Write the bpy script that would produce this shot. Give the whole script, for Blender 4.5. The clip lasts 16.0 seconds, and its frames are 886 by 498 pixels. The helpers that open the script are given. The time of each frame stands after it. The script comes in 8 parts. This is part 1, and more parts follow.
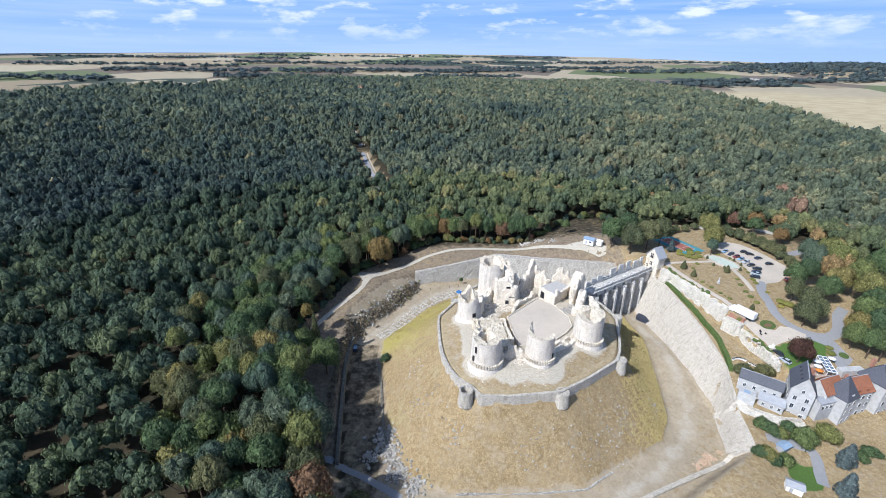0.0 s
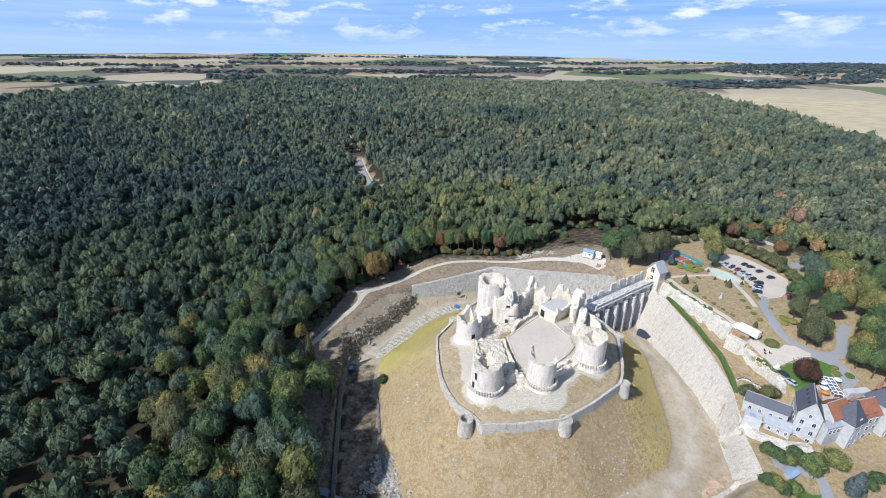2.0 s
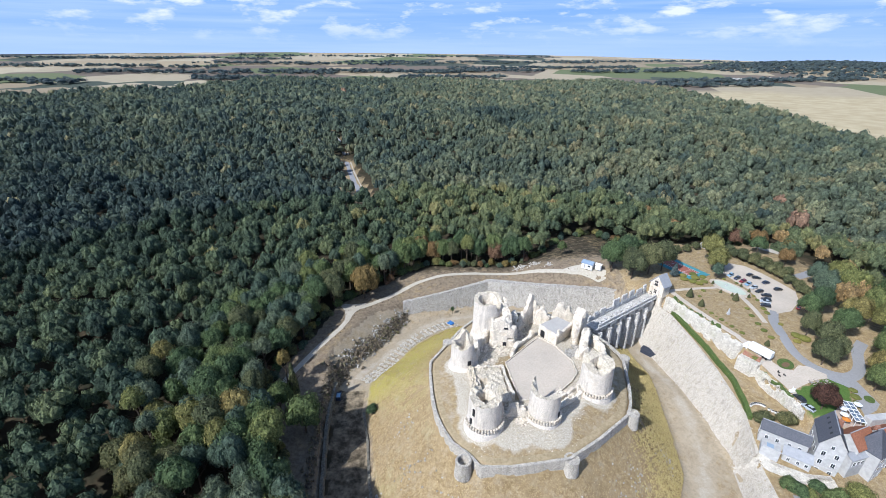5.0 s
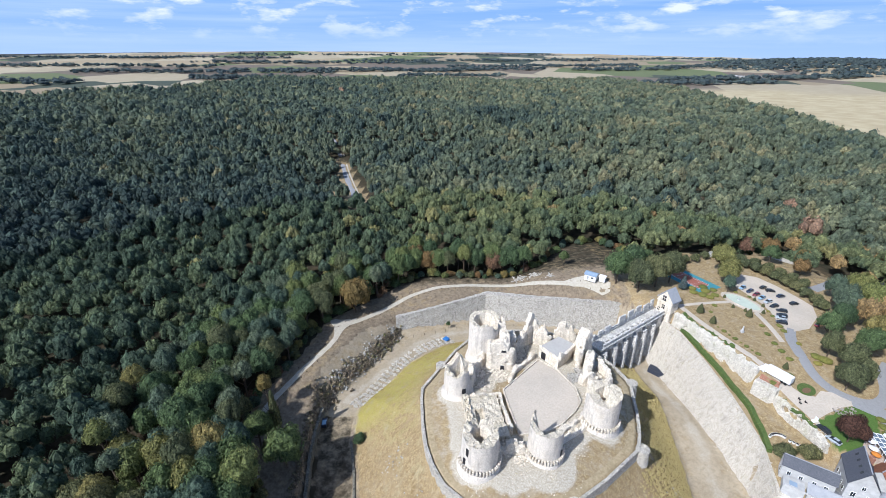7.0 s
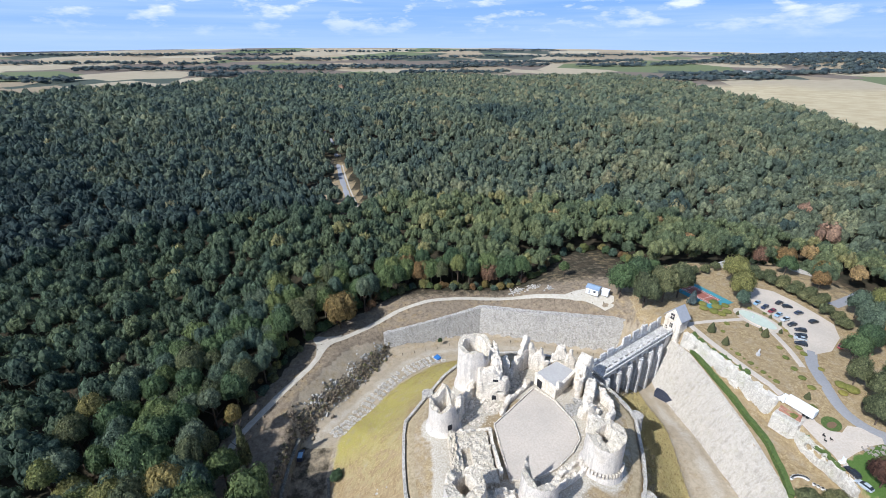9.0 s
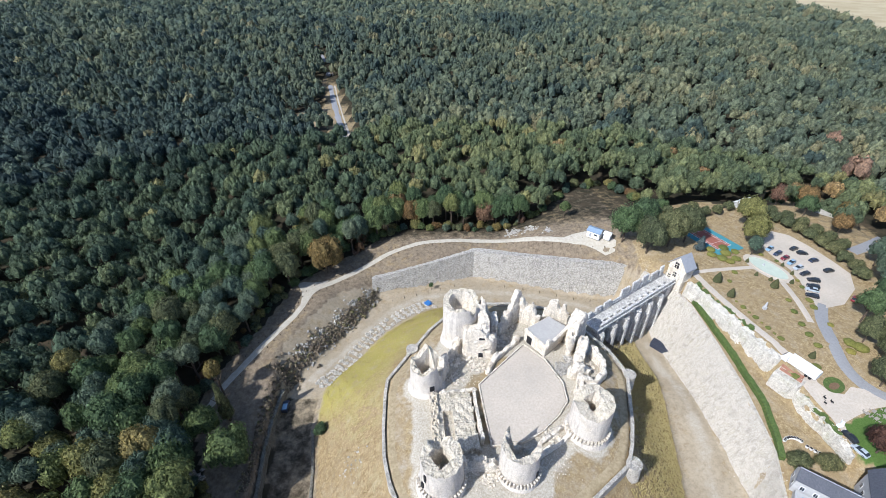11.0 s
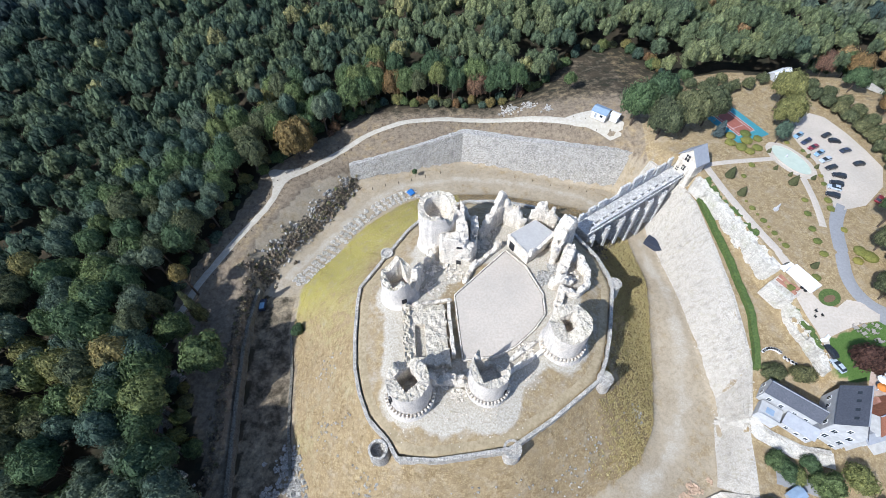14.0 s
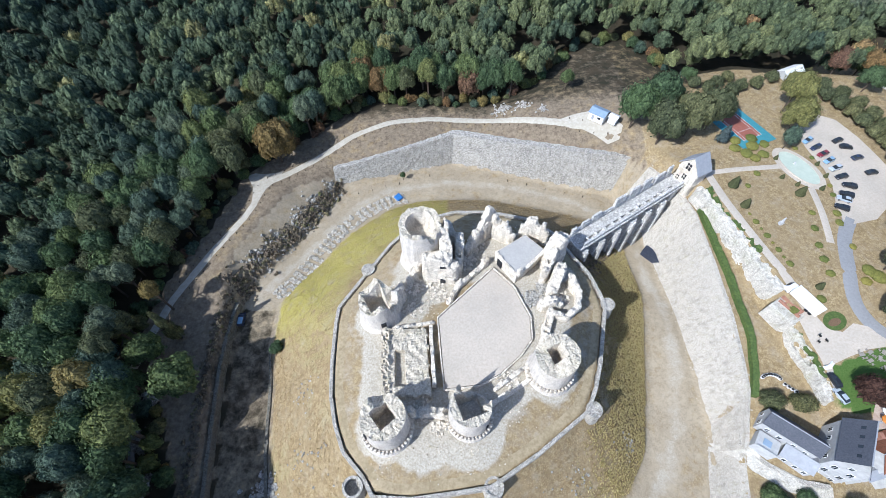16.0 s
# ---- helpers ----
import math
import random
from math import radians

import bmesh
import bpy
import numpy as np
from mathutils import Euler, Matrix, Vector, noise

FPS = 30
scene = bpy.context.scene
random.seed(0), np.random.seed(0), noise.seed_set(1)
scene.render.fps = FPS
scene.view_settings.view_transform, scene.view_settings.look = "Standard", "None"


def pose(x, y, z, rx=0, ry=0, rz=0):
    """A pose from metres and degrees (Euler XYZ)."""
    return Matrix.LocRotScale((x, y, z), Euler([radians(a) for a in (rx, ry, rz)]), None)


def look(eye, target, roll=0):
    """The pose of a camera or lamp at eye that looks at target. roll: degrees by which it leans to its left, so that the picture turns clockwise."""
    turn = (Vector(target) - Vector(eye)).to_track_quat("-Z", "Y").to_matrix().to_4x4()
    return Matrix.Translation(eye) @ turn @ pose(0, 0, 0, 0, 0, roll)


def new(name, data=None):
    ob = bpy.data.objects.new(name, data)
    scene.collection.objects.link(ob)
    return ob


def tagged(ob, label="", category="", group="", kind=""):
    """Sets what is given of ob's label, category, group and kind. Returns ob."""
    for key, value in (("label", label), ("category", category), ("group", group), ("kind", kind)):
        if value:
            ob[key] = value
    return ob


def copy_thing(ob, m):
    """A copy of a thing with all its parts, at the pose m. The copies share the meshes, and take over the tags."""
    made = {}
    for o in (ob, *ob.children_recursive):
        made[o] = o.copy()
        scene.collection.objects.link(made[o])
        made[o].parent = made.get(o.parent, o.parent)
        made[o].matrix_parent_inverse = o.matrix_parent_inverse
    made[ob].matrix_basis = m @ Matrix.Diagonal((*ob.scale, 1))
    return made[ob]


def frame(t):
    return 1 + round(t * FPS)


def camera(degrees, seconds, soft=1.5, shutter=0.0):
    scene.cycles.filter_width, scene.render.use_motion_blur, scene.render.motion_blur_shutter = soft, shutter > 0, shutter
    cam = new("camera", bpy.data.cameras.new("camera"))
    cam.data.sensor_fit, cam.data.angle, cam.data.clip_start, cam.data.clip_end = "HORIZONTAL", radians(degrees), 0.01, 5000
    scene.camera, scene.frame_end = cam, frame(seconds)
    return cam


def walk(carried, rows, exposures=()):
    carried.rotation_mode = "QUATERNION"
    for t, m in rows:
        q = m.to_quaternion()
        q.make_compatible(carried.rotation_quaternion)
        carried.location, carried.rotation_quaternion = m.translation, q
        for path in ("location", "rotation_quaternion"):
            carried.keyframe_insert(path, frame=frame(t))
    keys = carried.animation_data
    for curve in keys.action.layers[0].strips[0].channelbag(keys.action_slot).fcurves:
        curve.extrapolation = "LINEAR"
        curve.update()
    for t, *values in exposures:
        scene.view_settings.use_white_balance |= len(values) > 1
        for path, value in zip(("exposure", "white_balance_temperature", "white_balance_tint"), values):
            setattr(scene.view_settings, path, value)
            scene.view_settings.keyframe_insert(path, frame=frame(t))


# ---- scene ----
# camera: seconds, x, y, z, yaw, pitch, roll
cam = camera(90.42, 16.0, soft=0.6)
PATH = [
    (0.0, 0.00, 0.00, 126.00, 0.000, -24.115, 0.692),
    (0.5, -0.29, 1.79, 127.18, -0.020, -24.056, 0.625),
    (1.0, -0.48, 3.49, 128.55, -0.033, -24.060, 0.651),
    (1.5, -0.76, 5.41, 130.02, -0.242, -24.075, 0.633),
    (2.0, -1.04, 7.42, 131.30, -0.634, -24.121, 0.673),
    (2.5, -1.34, 9.46, 132.10, -1.018, -24.155, 0.614),
    (3.0, -1.48, 11.76, 132.50, -1.498, -24.160, 0.600),
    (3.5, -1.58, 14.29, 132.74, -1.524, -24.204, 0.550),
    (4.0, -1.73, 16.87, 132.98, -1.626, -24.239, 0.584),
    (6.5, 1.02, 33.07, 133.48, -2.023, -24.353, 0.357),
    (7.0, 2.23, 37.07, 134.03, -1.695, -24.465, 0.287),
    (7.5, 3.60, 41.05, 134.27, -1.571, -24.527, 0.246),
    (8.0, 5.14, 45.13, 134.23, -1.512, -24.558, 0.215),
    (10.5, 14.79, 66.67, 135.79, -0.328, -29.617, -0.372),
    (11.0, 16.44, 70.78, 136.39, -0.100, -35.177, -0.468),
    (11.5, 18.07, 74.82, 136.75, 0.128, -40.975, -0.547),
    (12.0, 19.76, 78.58, 136.82, 0.429, -45.370, -0.695),
    (12.5, 21.21, 82.07, 136.81, 0.707, -48.592, -0.738),
    (13.0, 22.68, 85.54, 136.84, 0.964, -50.981, -0.854),
    (13.5, 24.11, 88.83, 136.82, 1.114, -52.705, -1.002),
    (14.0, 25.50, 92.09, 136.80, 1.212, -53.965, -1.122),
    (14.5, 26.79, 95.30, 136.82, 1.322, -54.852, -1.185),
    (15.0, 28.12, 98.51, 136.80, 1.465, -55.481, -1.318),
    (15.5, 29.50, 101.76, 136.79, 1.630, -55.968, -1.374),
    (16.0, 30.86, 105.03, 136.79, 1.817, -56.314, -1.457),
]
walk(cam, [(t, pose(x, y, z, 90 + pitch, 0, yaw) @ pose(0, 0, 0, 0, 0, roll)) for t, x, y, z, yaw, pitch, roll in PATH],
     exposures=[(0.0, 0.33, 5840, 10), (8.0, 0.33, 5840, 10), (12.0, 0.40, 5880, 10), (13.5, 0.42, 5760, 10), (14.5, 0.42, 5620, 9), (16.0, 0.40, 5600, 9)])

# ---- light ----
SUN_EL, SUN_AZ = radians(42.5), math.atan2(-0.79, -0.61)          # azimuth from north (y) towards east (x)
world = bpy.data.worlds.new("sky")
scene.world = world
world.use_nodes = True
wn = world.node_tree
sky = wn.nodes.new("ShaderNodeTexSky")
sky.sky_type, sky.sun_disc = "NISHITA", False
sky.sun_elevation, sky.sun_rotation = SUN_EL, SUN_AZ
wn.links.new(sky.outputs[0], wn.nodes["Background"].inputs[0])
wn.nodes["Background"].inputs[1].default_value = 0.13
sun = new("sun", bpy.data.lights.new("sun", "SUN"))
sun.data.energy, sun.data.angle, sun.data.color = 4.7, radians(0.53), (1.0, 0.96, 0.9)
sun_dir = Vector((math.sin(SUN_AZ) * math.cos(SUN_EL), math.cos(SUN_AZ) * math.cos(SUN_EL), math.sin(SUN_EL)))
sun.matrix_world = look(sun_dir * 900, (0, 0, 0))


# ---- materials ----
def node(nt, kind, **sets):
    n = nt.nodes.new(kind)
    for key, value in sets.items():
        n.inputs[int(key[1:]) if key[0] == "i" and key[1:].isdigit() else key.replace("_", " ")].default_value = value
    return n


def ramp(nt, fac, stops):
    n = nt.nodes.new("ShaderNodeValToRGB")
    e = n.color_ramp.elements
    while len(e) < len(stops):
        e.new(0.5)
    for k, (pos, col) in enumerate(stops):
        e[k].position, e[k].color = pos, (*col, 1)
    nt.links.new(fac, n.inputs[0])
    return n.outputs[0]


def noise_fac(nt, scale, detail=4, rough=0.6, vec=None):
    n = nt.nodes.new("ShaderNodeTexNoise")
    n.inputs["Scale"].default_value, n.inputs["Detail"].default_value, n.inputs["Roughness"].default_value = scale, detail, rough
    nt.links.new(vec or coords(nt), n.inputs["Vector"])
    return n.outputs[0]


def coords(nt):
    g = nt.nodes.get("place")
    if g is None:
        g = nt.nodes.new("ShaderNodeNewGeometry")
        g.name = "place"
    return g.outputs["Position"]


def mix(nt, fac, a, b, mode="MIX"):
    n = nt.nodes.new("ShaderNodeMix")
    n.data_type, n.blend_type = "RGBA", mode
    for sock, v in ((n.inputs[0], fac), (n.inputs[6], a), (n.inputs[7], b)):
        if isinstance(v, (int, float)):
            sock.default_value = v
        elif isinstance(v, tuple):
            sock.default_value = (*v, 1)
        else:
            nt.links.new(v, sock)
    return n.outputs[2]


def material(name, rough=0.9, metal=0.0):
    m = bpy.data.materials.new(name)
    m.use_nodes = True
    nt = m.node_tree
    b = nt.nodes["Principled BSDF"]
    b.inputs["Roughness"].default_value, b.inputs["Metallic"].default_value = rough, metal
    b.inputs["Specular IOR Level"].default_value = 0.25
    return m, nt, b


def bump(nt, b, height, strength=0.5, dist=0.1):
    n = nt.nodes.new("ShaderNodeBump")
    n.inputs["Strength"].default_value, n.inputs["Distance"].default_value = strength, dist
    nt.links.new(height, n.inputs["Height"])
    nt.links.new(n.outputs[0], b.inputs["Normal"])


def mottled(name, dark, light, fine=1.2, coarse=0.12, rough=0.9, relief=0.15, metal=0.0, stain=None):
    """A surface whose colour varies at two scales between dark and light."""
    m, nt, b = material(name, rough, metal)
    f, c = noise_fac(nt, fine, 5, 0.65), noise_fac(nt, coarse, 3)
    col = mix(nt, ramp(nt, f, [(0.3, (0, 0, 0)), (0.7, (1, 1, 1))]), dark, light)
    col = mix(nt, ramp(nt, c, [(0.4, (0, 0, 0)), (0.7, (0.5, 0.5, 0.5))]), col, stain or dark)
    nt.links.new(col, b.inputs["Base Color"])
    if relief:
        bump(nt, b, f, 0.6, relief)
    return m


def objectwise(name, stops, rough=0.9, fine=0.0, relief=0.05):
    """A colour picked per object from a ramp, with fine grain."""
    m, nt, b = material(name, rough)
    o = nt.nodes.new("ShaderNodeObjectInfo")
    col = ramp(nt, o.outputs["Random"], stops)
    if fine:
        f = noise_fac(nt, fine, 4)
        col = mix(nt, ramp(nt, f, [(0.3, (0.62, 0.62, 0.62)), (0.7, (1.15, 1.15, 1.15))]), (0, 0, 0), col)
        bump(nt, b, f, 0.5, relief)
    nt.links.new(col, b.inputs["Base Color"])
    return m


def limestone(name, dark, light, moss, scale=1.0, spread=0.5, mortar=0.54, relief=0.4):
    """Weathered rubble limestone: stones of uneven tone with joints, grey rain streaks and a little moss."""
    m, nt, b = material(name, 0.92)
    f, c = noise_fac(nt, 2.6 * scale, 6, 0.75), noise_fac(nt, 0.20 * scale, 4)
    st = nt.nodes.new("ShaderNodeMapping")
    st.inputs["Scale"].default_value = (0.9, 0.9, 0.13)
    nt.links.new(coords(nt), st.inputs[0])
    s = noise_fac(nt, 1.1, 4, 0.6, st.outputs[0])
    mp = nt.nodes.new("ShaderNodeMapping")
    mp.inputs["Scale"].default_value = (1.0, 1.0, 1.8)
    nt.links.new(coords(nt), mp.inputs[0])
    cells = []
    for feature in ("DISTANCE_TO_EDGE", "F1"):
        w = nt.nodes.new("ShaderNodeTexVoronoi")
        w.feature = feature
        w.inputs["Scale"].default_value = 1.35 * scale
        nt.links.new(mp.outputs[0], w.inputs["Vector"])
        cells.append(w)
    joint = ramp(nt, cells[0].outputs["Distance"], [(0.0, (mortar, mortar * 0.97, mortar * 0.92)), (0.12, (1, 1, 1))])
    tone = nt.nodes.new("ShaderNodeSeparateColor")
    nt.links.new(cells[1].outputs["Color"], tone.inputs[0])
    lo, hi = 1 - spread, 1 + spread * 0.45
    each = ramp(nt, tone.outputs[0], [(0.0, (lo, lo, lo)), (0.35, (0.95, 0.95, 0.95)), (1.0, (hi, hi, hi))])
    col = mix(nt, ramp(nt, f, [(0.34, (0, 0, 0)), (0.60, (1, 1, 1))]), dark, light)
    col = mix(nt, ramp(nt, s, [(0.50, (0, 0, 0)), (0.70, (0.55, 0.55, 0.55))]), col, tuple(0.62 * q for q in dark))
    col = mix(nt, ramp(nt, c, [(0.54, (0, 0, 0)), (0.74, (0.6, 0.6, 0.6))]), col, moss)
    col = mix(nt, 1.0, mix(nt, 1.0, col, joint, "MULTIPLY"), each, "MULTIPLY")
    nt.links.new(col, b.inputs["Base Color"])
    bump(nt, b, f, 1.0, relief)
    return m


ASHLAR = limestone("smooth_ashlar", (0.43, 0.395, 0.35), (0.76, 0.70, 0.625), (0.50, 0.44, 0.345), 1.4, 0.10, 0.90, 0.14)
STONE = limestone("castle_limestone", (0.49, 0.425, 0.335), (0.92, 0.85, 0.74), (0.62, 0.515, 0.37), 1.0, 0.12, 0.88, 0.40)
HEAD = limestone("grassy_wall_head", (0.41, 0.355, 0.265), (0.79, 0.715, 0.595), (0.44, 0.385, 0.235), 1.1, 0.14, 0.84)
RAMPART = limestone("rampart_stone", (0.43, 0.395, 0.34), (0.72, 0.675, 0.60), (0.44, 0.40, 0.29), 1.8, 0.3)
LIME = limestone("lime_masonry", (0.42, 0.39, 0.33), (0.70, 0.66, 0.59), (0.38, 0.37, 0.24), 1.0, 0.15, 0.82, 0.3)
DARK_STONE = limestone("dark_moat_stone", (0.15, 0.14, 0.11), (0.30, 0.28, 0.235), (0.14, 0.14, 0.08), 1.8, 0.4)
BRIDGE = limestone("bridge_ashlar", (0.50, 0.485, 0.46), (0.78, 0.76, 0.725), (0.46, 0.43, 0.36), 0.9, 0.25)
RUBBLE = limestone("rubble_stone", (0.33, 0.315, 0.285), (0.60, 0.57, 0.52), (0.38, 0.35, 0.28), 1.7, 0.5)
GRAVEL = mottled("pale_gravel", (0.43, 0.37, 0.30), (0.55, 0.485, 0.405), 1.6, 0.09, 0.95, 0.03, stain=(0.34, 0.305, 0.26))
CHALK = mottled("chalk_path", (0.36, 0.325, 0.26), (0.50, 0.46, 0.39), 0.9, 0.1, 0.95, 0.04)
TARMAC = mottled("tarmac", (0.22, 0.22, 0.225), (0.29, 0.29, 0.295), 1.5, 0.08, 0.9, 0.02)
DARK_ROAD = mottled("forest_tarmac", (0.23, 0.235, 0.25), (0.30, 0.305, 0.32), 0.5, 0.05, 0.8, 0.02)
SLATE = mottled("slate_roof", (0.055, 0.06, 0.075), (0.10, 0.105, 0.125), 2.5, 0.2, 0.55, 0.03)
ZINC = mottled("grey_roof", (0.27, 0.28, 0.30), (0.36, 0.37, 0.39), 0.8, 0.1, 0.6, 0.02)
TILE = mottled("clay_tiles", (0.20, 0.085, 0.05), (0.36, 0.15, 0.085), 2.2, 0.3, 0.85, 0.06)
RENDER_WHITE = mottled("white_render", (0.36, 0.36, 0.36), (0.52, 0.52, 0.515), 0.8, 0.15, 0.85, 0.02, stain=(0.30, 0.295, 0.28))
WHITE_PAINT = mottled("white_paint", (0.68, 0.68, 0.68), (0.80, 0.80, 0.80), 2.0, 0.5, 0.4, 0.0)
# Near-black colour that paints the shade inside openings which are not cut.
DARK = mottled("opening_shade", (0.015, 0.015, 0.018), (0.03, 0.03, 0.032), 1.0, 0.3, 0.6, 0.0)
PANE = mottled("window_glass", (0.02, 0.025, 0.03), (0.04, 0.05, 0.06), 0.6, 0.3, 0.08, 0.0)
BARK = mottled("bark", (0.06, 0.045, 0.032), (0.13, 0.10, 0.075), 3.0, 0.5, 0.95, 0.1)


# ---- sky backdrop with fair-weather clouds, far behind the land ----
def sky_backdrop():
    m = bpy.data.materials.new("sky_with_clouds")
    m.use_nodes = True
    nt = m.node_tree
    nt.nodes.remove(nt.nodes["Principled BSDF"])
    e = nt.nodes.new("ShaderNodeEmission")
    nt.links.new(e.outputs[0], nt.nodes["Material Output"].inputs[0])
    sep = nt.nodes.new("ShaderNodeSeparateXYZ")
    nt.links.new(coords(nt), sep.inputs[0])
    h = nt.nodes.new("ShaderNodeMapRange")
    h.inputs["From Min"].default_value, h.inputs["From Max"].default_value = 60.0, 900.0
    nt.links.new(sep.outputs[2], h.inputs[0])
    blue = ramp(nt, h.outputs[0], [(0.0, (0.42, 0.57, 0.86)), (0.25, (0.33, 0.50, 0.86)), (0.6, (0.22, 0.41, 0.84)), (1.0, (0.13, 0.31, 0.80))])
    mp = nt.nodes.new("ShaderNodeMapping")
    mp.inputs["Scale"].default_value = (0.0026, 0.0026, 0.0085)
    nt.links.new(coords(nt), mp.inputs[0])
    puffs = noise_fac(nt, 1.0, 7, 0.58, mp.outputs[0])
    mp2 = nt.nodes.new("ShaderNodeMapping")
    mp2.inputs["Scale"].default_value = (0.0005, 0.0005, 0.012)
    nt.links.new(coords(nt), mp2.inputs[0])
    veil = noise_fac(nt, 1.0, 5, 0.55, mp2.outputs[0])
    lift = ramp(nt, h.outputs[0], [(0.12, (0, 0, 0)), (0.42, (1, 1, 1))])
    cloud = mix(nt, 1.0, ramp(nt, puffs, [(0.52, (0, 0, 0)), (0.66, (1, 1, 1))]), lift, "MULTIPLY")
    col = mix(nt, ramp(nt, veil, [(0.38, (0, 0, 0)), (0.7, (0.7, 0.7, 0.7))]), blue, (0.50, 0.63, 0.88))
    col = mix(nt, cloud, col, (0.80, 0.84, 0.92))
    nt.links.new(col, e.inputs[0])
    e.inputs[1].default_value = 0.92
    bm = bmesh.new()
    n = 96
    rows = [[bm.verts.new((20 + 4550 * math.cos(2 * math.pi * i / n), 4550 * math.sin(2 * math.pi * i / n), z)) for i in range(n)] for z in (-60, 1500)]
    for i in range(n):
        k = (i + 1) % n
        bm.faces.new((rows[0][k], rows[0][i], rows[1][i], rows[1][k]))
    me = bpy.data.meshes.new("backdrop")
    bm.to_mesh(me)
    bm.free()
    me.materials.append(m)
    tagged(new("backdrop", me), "pale blue sky with small white clouds", "sky", kind="structure")


sky_backdrop()


# ---- plan: outlines in metres ----
RING = [(6.6, 174.2), (-1.3, 161), (-1.5, 155.7), (-0.9, 144.4), (0.2, 135.6), (2.2, 128.8), (5.1, 122.6), (10.4, 117.4), (13, 113.4),
        (22, 113), (31, 114.2), (40.3, 115.6), (52, 122.8), (65.3, 132.6), (68.1, 138), (70.6, 144.8), (72.7, 152.7), (75, 161.5),
        (74.4, 165.7), (72.3, 172.4), (68.3, 178.8), (64, 187), (56, 193), (44, 196), (32, 196), (20, 192), (12, 183)]
FOOT = [(-29.0, 172.0), (-25.0, 181.0), (-18.0, 189.0), (-8.0, 204.0), (6.5, 216.0), (18.0, 220.0), (45.0, 221.0), (76.0, 213.0), (88.0, 206.9), (94.7, 195.5), (97.0, 176.1), (93.3, 158.7), (90.4, 142.1), (86.8, 125.9), (80.0, 116.0), (71.0, 110.5), (57.5, 104.0), (47.0, 97.0), (30.6, 95.5), (7.3, 93.6), (-9.0, 97.0), (-17.5, 110.0), (-22.0, 125.0), (-25.0, 143.7), (-28.5, 158.0)]
FLOOR = [(-14.5, 226.0), (31.4, 241.4), (55.5, 234.9), (77.5, 228.4), (95.5, 223.0), (100, 207.5), (104, 191.5), (105.2, 176.5), (105.7, 160.5), (106.2, 146.5), (106.6, 134), (104.5, 124), (98.5, 113), (97.0, 107.0), (66.0, 89.0), (40.0, 77.0), (0.0, 72.0), (-28.0, 82.0), (-34.0, 104.0), (-38.0, 128.0), (-41.0, 150.0), (-41.5, 165.0), (-40.0, 179.0), (-31.0, 190.7), (-21.5, 209.0)]
BANK = [(-16.5, 230), (32, 246.4), (54.8, 240.4), (70, 236.4), (94, 229.6), (101.5, 226), (109, 210.5), (112.3, 197.3), (112.8, 178), (113.1, 161), (112.8, 149), (112.4, 139.5), (108.8, 125.5), (104.5, 106), (68, 85), (40, 73), (0, 68), (-31, 79), (-36, 104), (-40, 128), (-43, 150), (-43.5, 165), (-48, 186), (-40, 204), (-31, 220)]
GARDEN = [(111, 213), (115.5, 203), (120.5, 185.4), (124.6, 169), (126.5, 158), (130.6, 146), (131, 138), (135, 131), (146, 126.5), (170, 129), (196, 142), (225, 200), (205, 262),
          (150, 270), (104, 250), (100, 232)]
# levels of the country around: x, y, z
LEVELS = np.array([(-42, 222, 10), (-65, 160, 6), (-100, 200, 8), (-30, 90, 1), (-100, 60, 0), (30, 250, 14), (75, 242, 22), (92, 242, 23.5),
                   (44, 280, 11), (117, 195, 19), (118, 178, 18), (119, 160, 16.5), (117, 145, 14.5), (114, 133, 11), (108, 120, 7),
                   (170, 120, 8), (180, 340, 14), (100, 370, 13), (-90, 520, 4), (0, 750, 34), (300, 700, 34), (-400, 500, 4),
                   (450, 300, 22), (120, 100, 4), (150, 105, 5), (60, 70, 1), (-60, 210, 9)], float)


def dist_poly(x, y, poly):
    """Signed distance to a closed outline, negative inside."""
    d = np.full(x.shape, 1e9)
    inside = np.zeros(x.shape, bool)
    for (ax, ay), (bx, by) in zip(poly, poly[1:] + poly[:1]):
        ex, ey = bx - ax, by - ay
        t = np.clip(((x - ax) * ex + (y - ay) * ey) / (ex * ex + ey * ey), 0, 1)
        d = np.minimum(d, np.hypot(x - ax - t * ex, y - ay - t * ey))
        inside ^= ((ay > y) != (by > y)) & (x < ax + (y - ay) * ex / (ey if ey else 1e-9))
    return np.where(inside, -d, d)


def dist_line(x, y, line):
    d = np.full(x.shape, 1e9)
    for (ax, ay), (bx, by) in zip(line, line[1:]):
        ex, ey = bx - ax, by - ay
        t = np.clip(((x - ax) * ex + (y - ay) * ey) / (ex * ex + ey * ey), 0, 1)
        d = np.minimum(d, np.hypot(x - ax - t * ex, y - ay - t * ey))
    return d


def step(v, a, b):
    t = np.clip((v - a) / (b - a), 0, 1)
    return t * t * (3 - 2 * t)


def wave(x, y, s, k=0.0):
    """Cheap smooth unevenness, about -1 to 1."""
    return (np.sin(x / s + 1.3 + k) * np.cos(y / s * 1.13 + 0.4 - k) + np.sin((x + 0.7 * y) / s * 1.91 + 2.1 * k)
            + 0.6 * np.cos((y - 0.6 * x) / s * 2.7 + k)) / 2.6


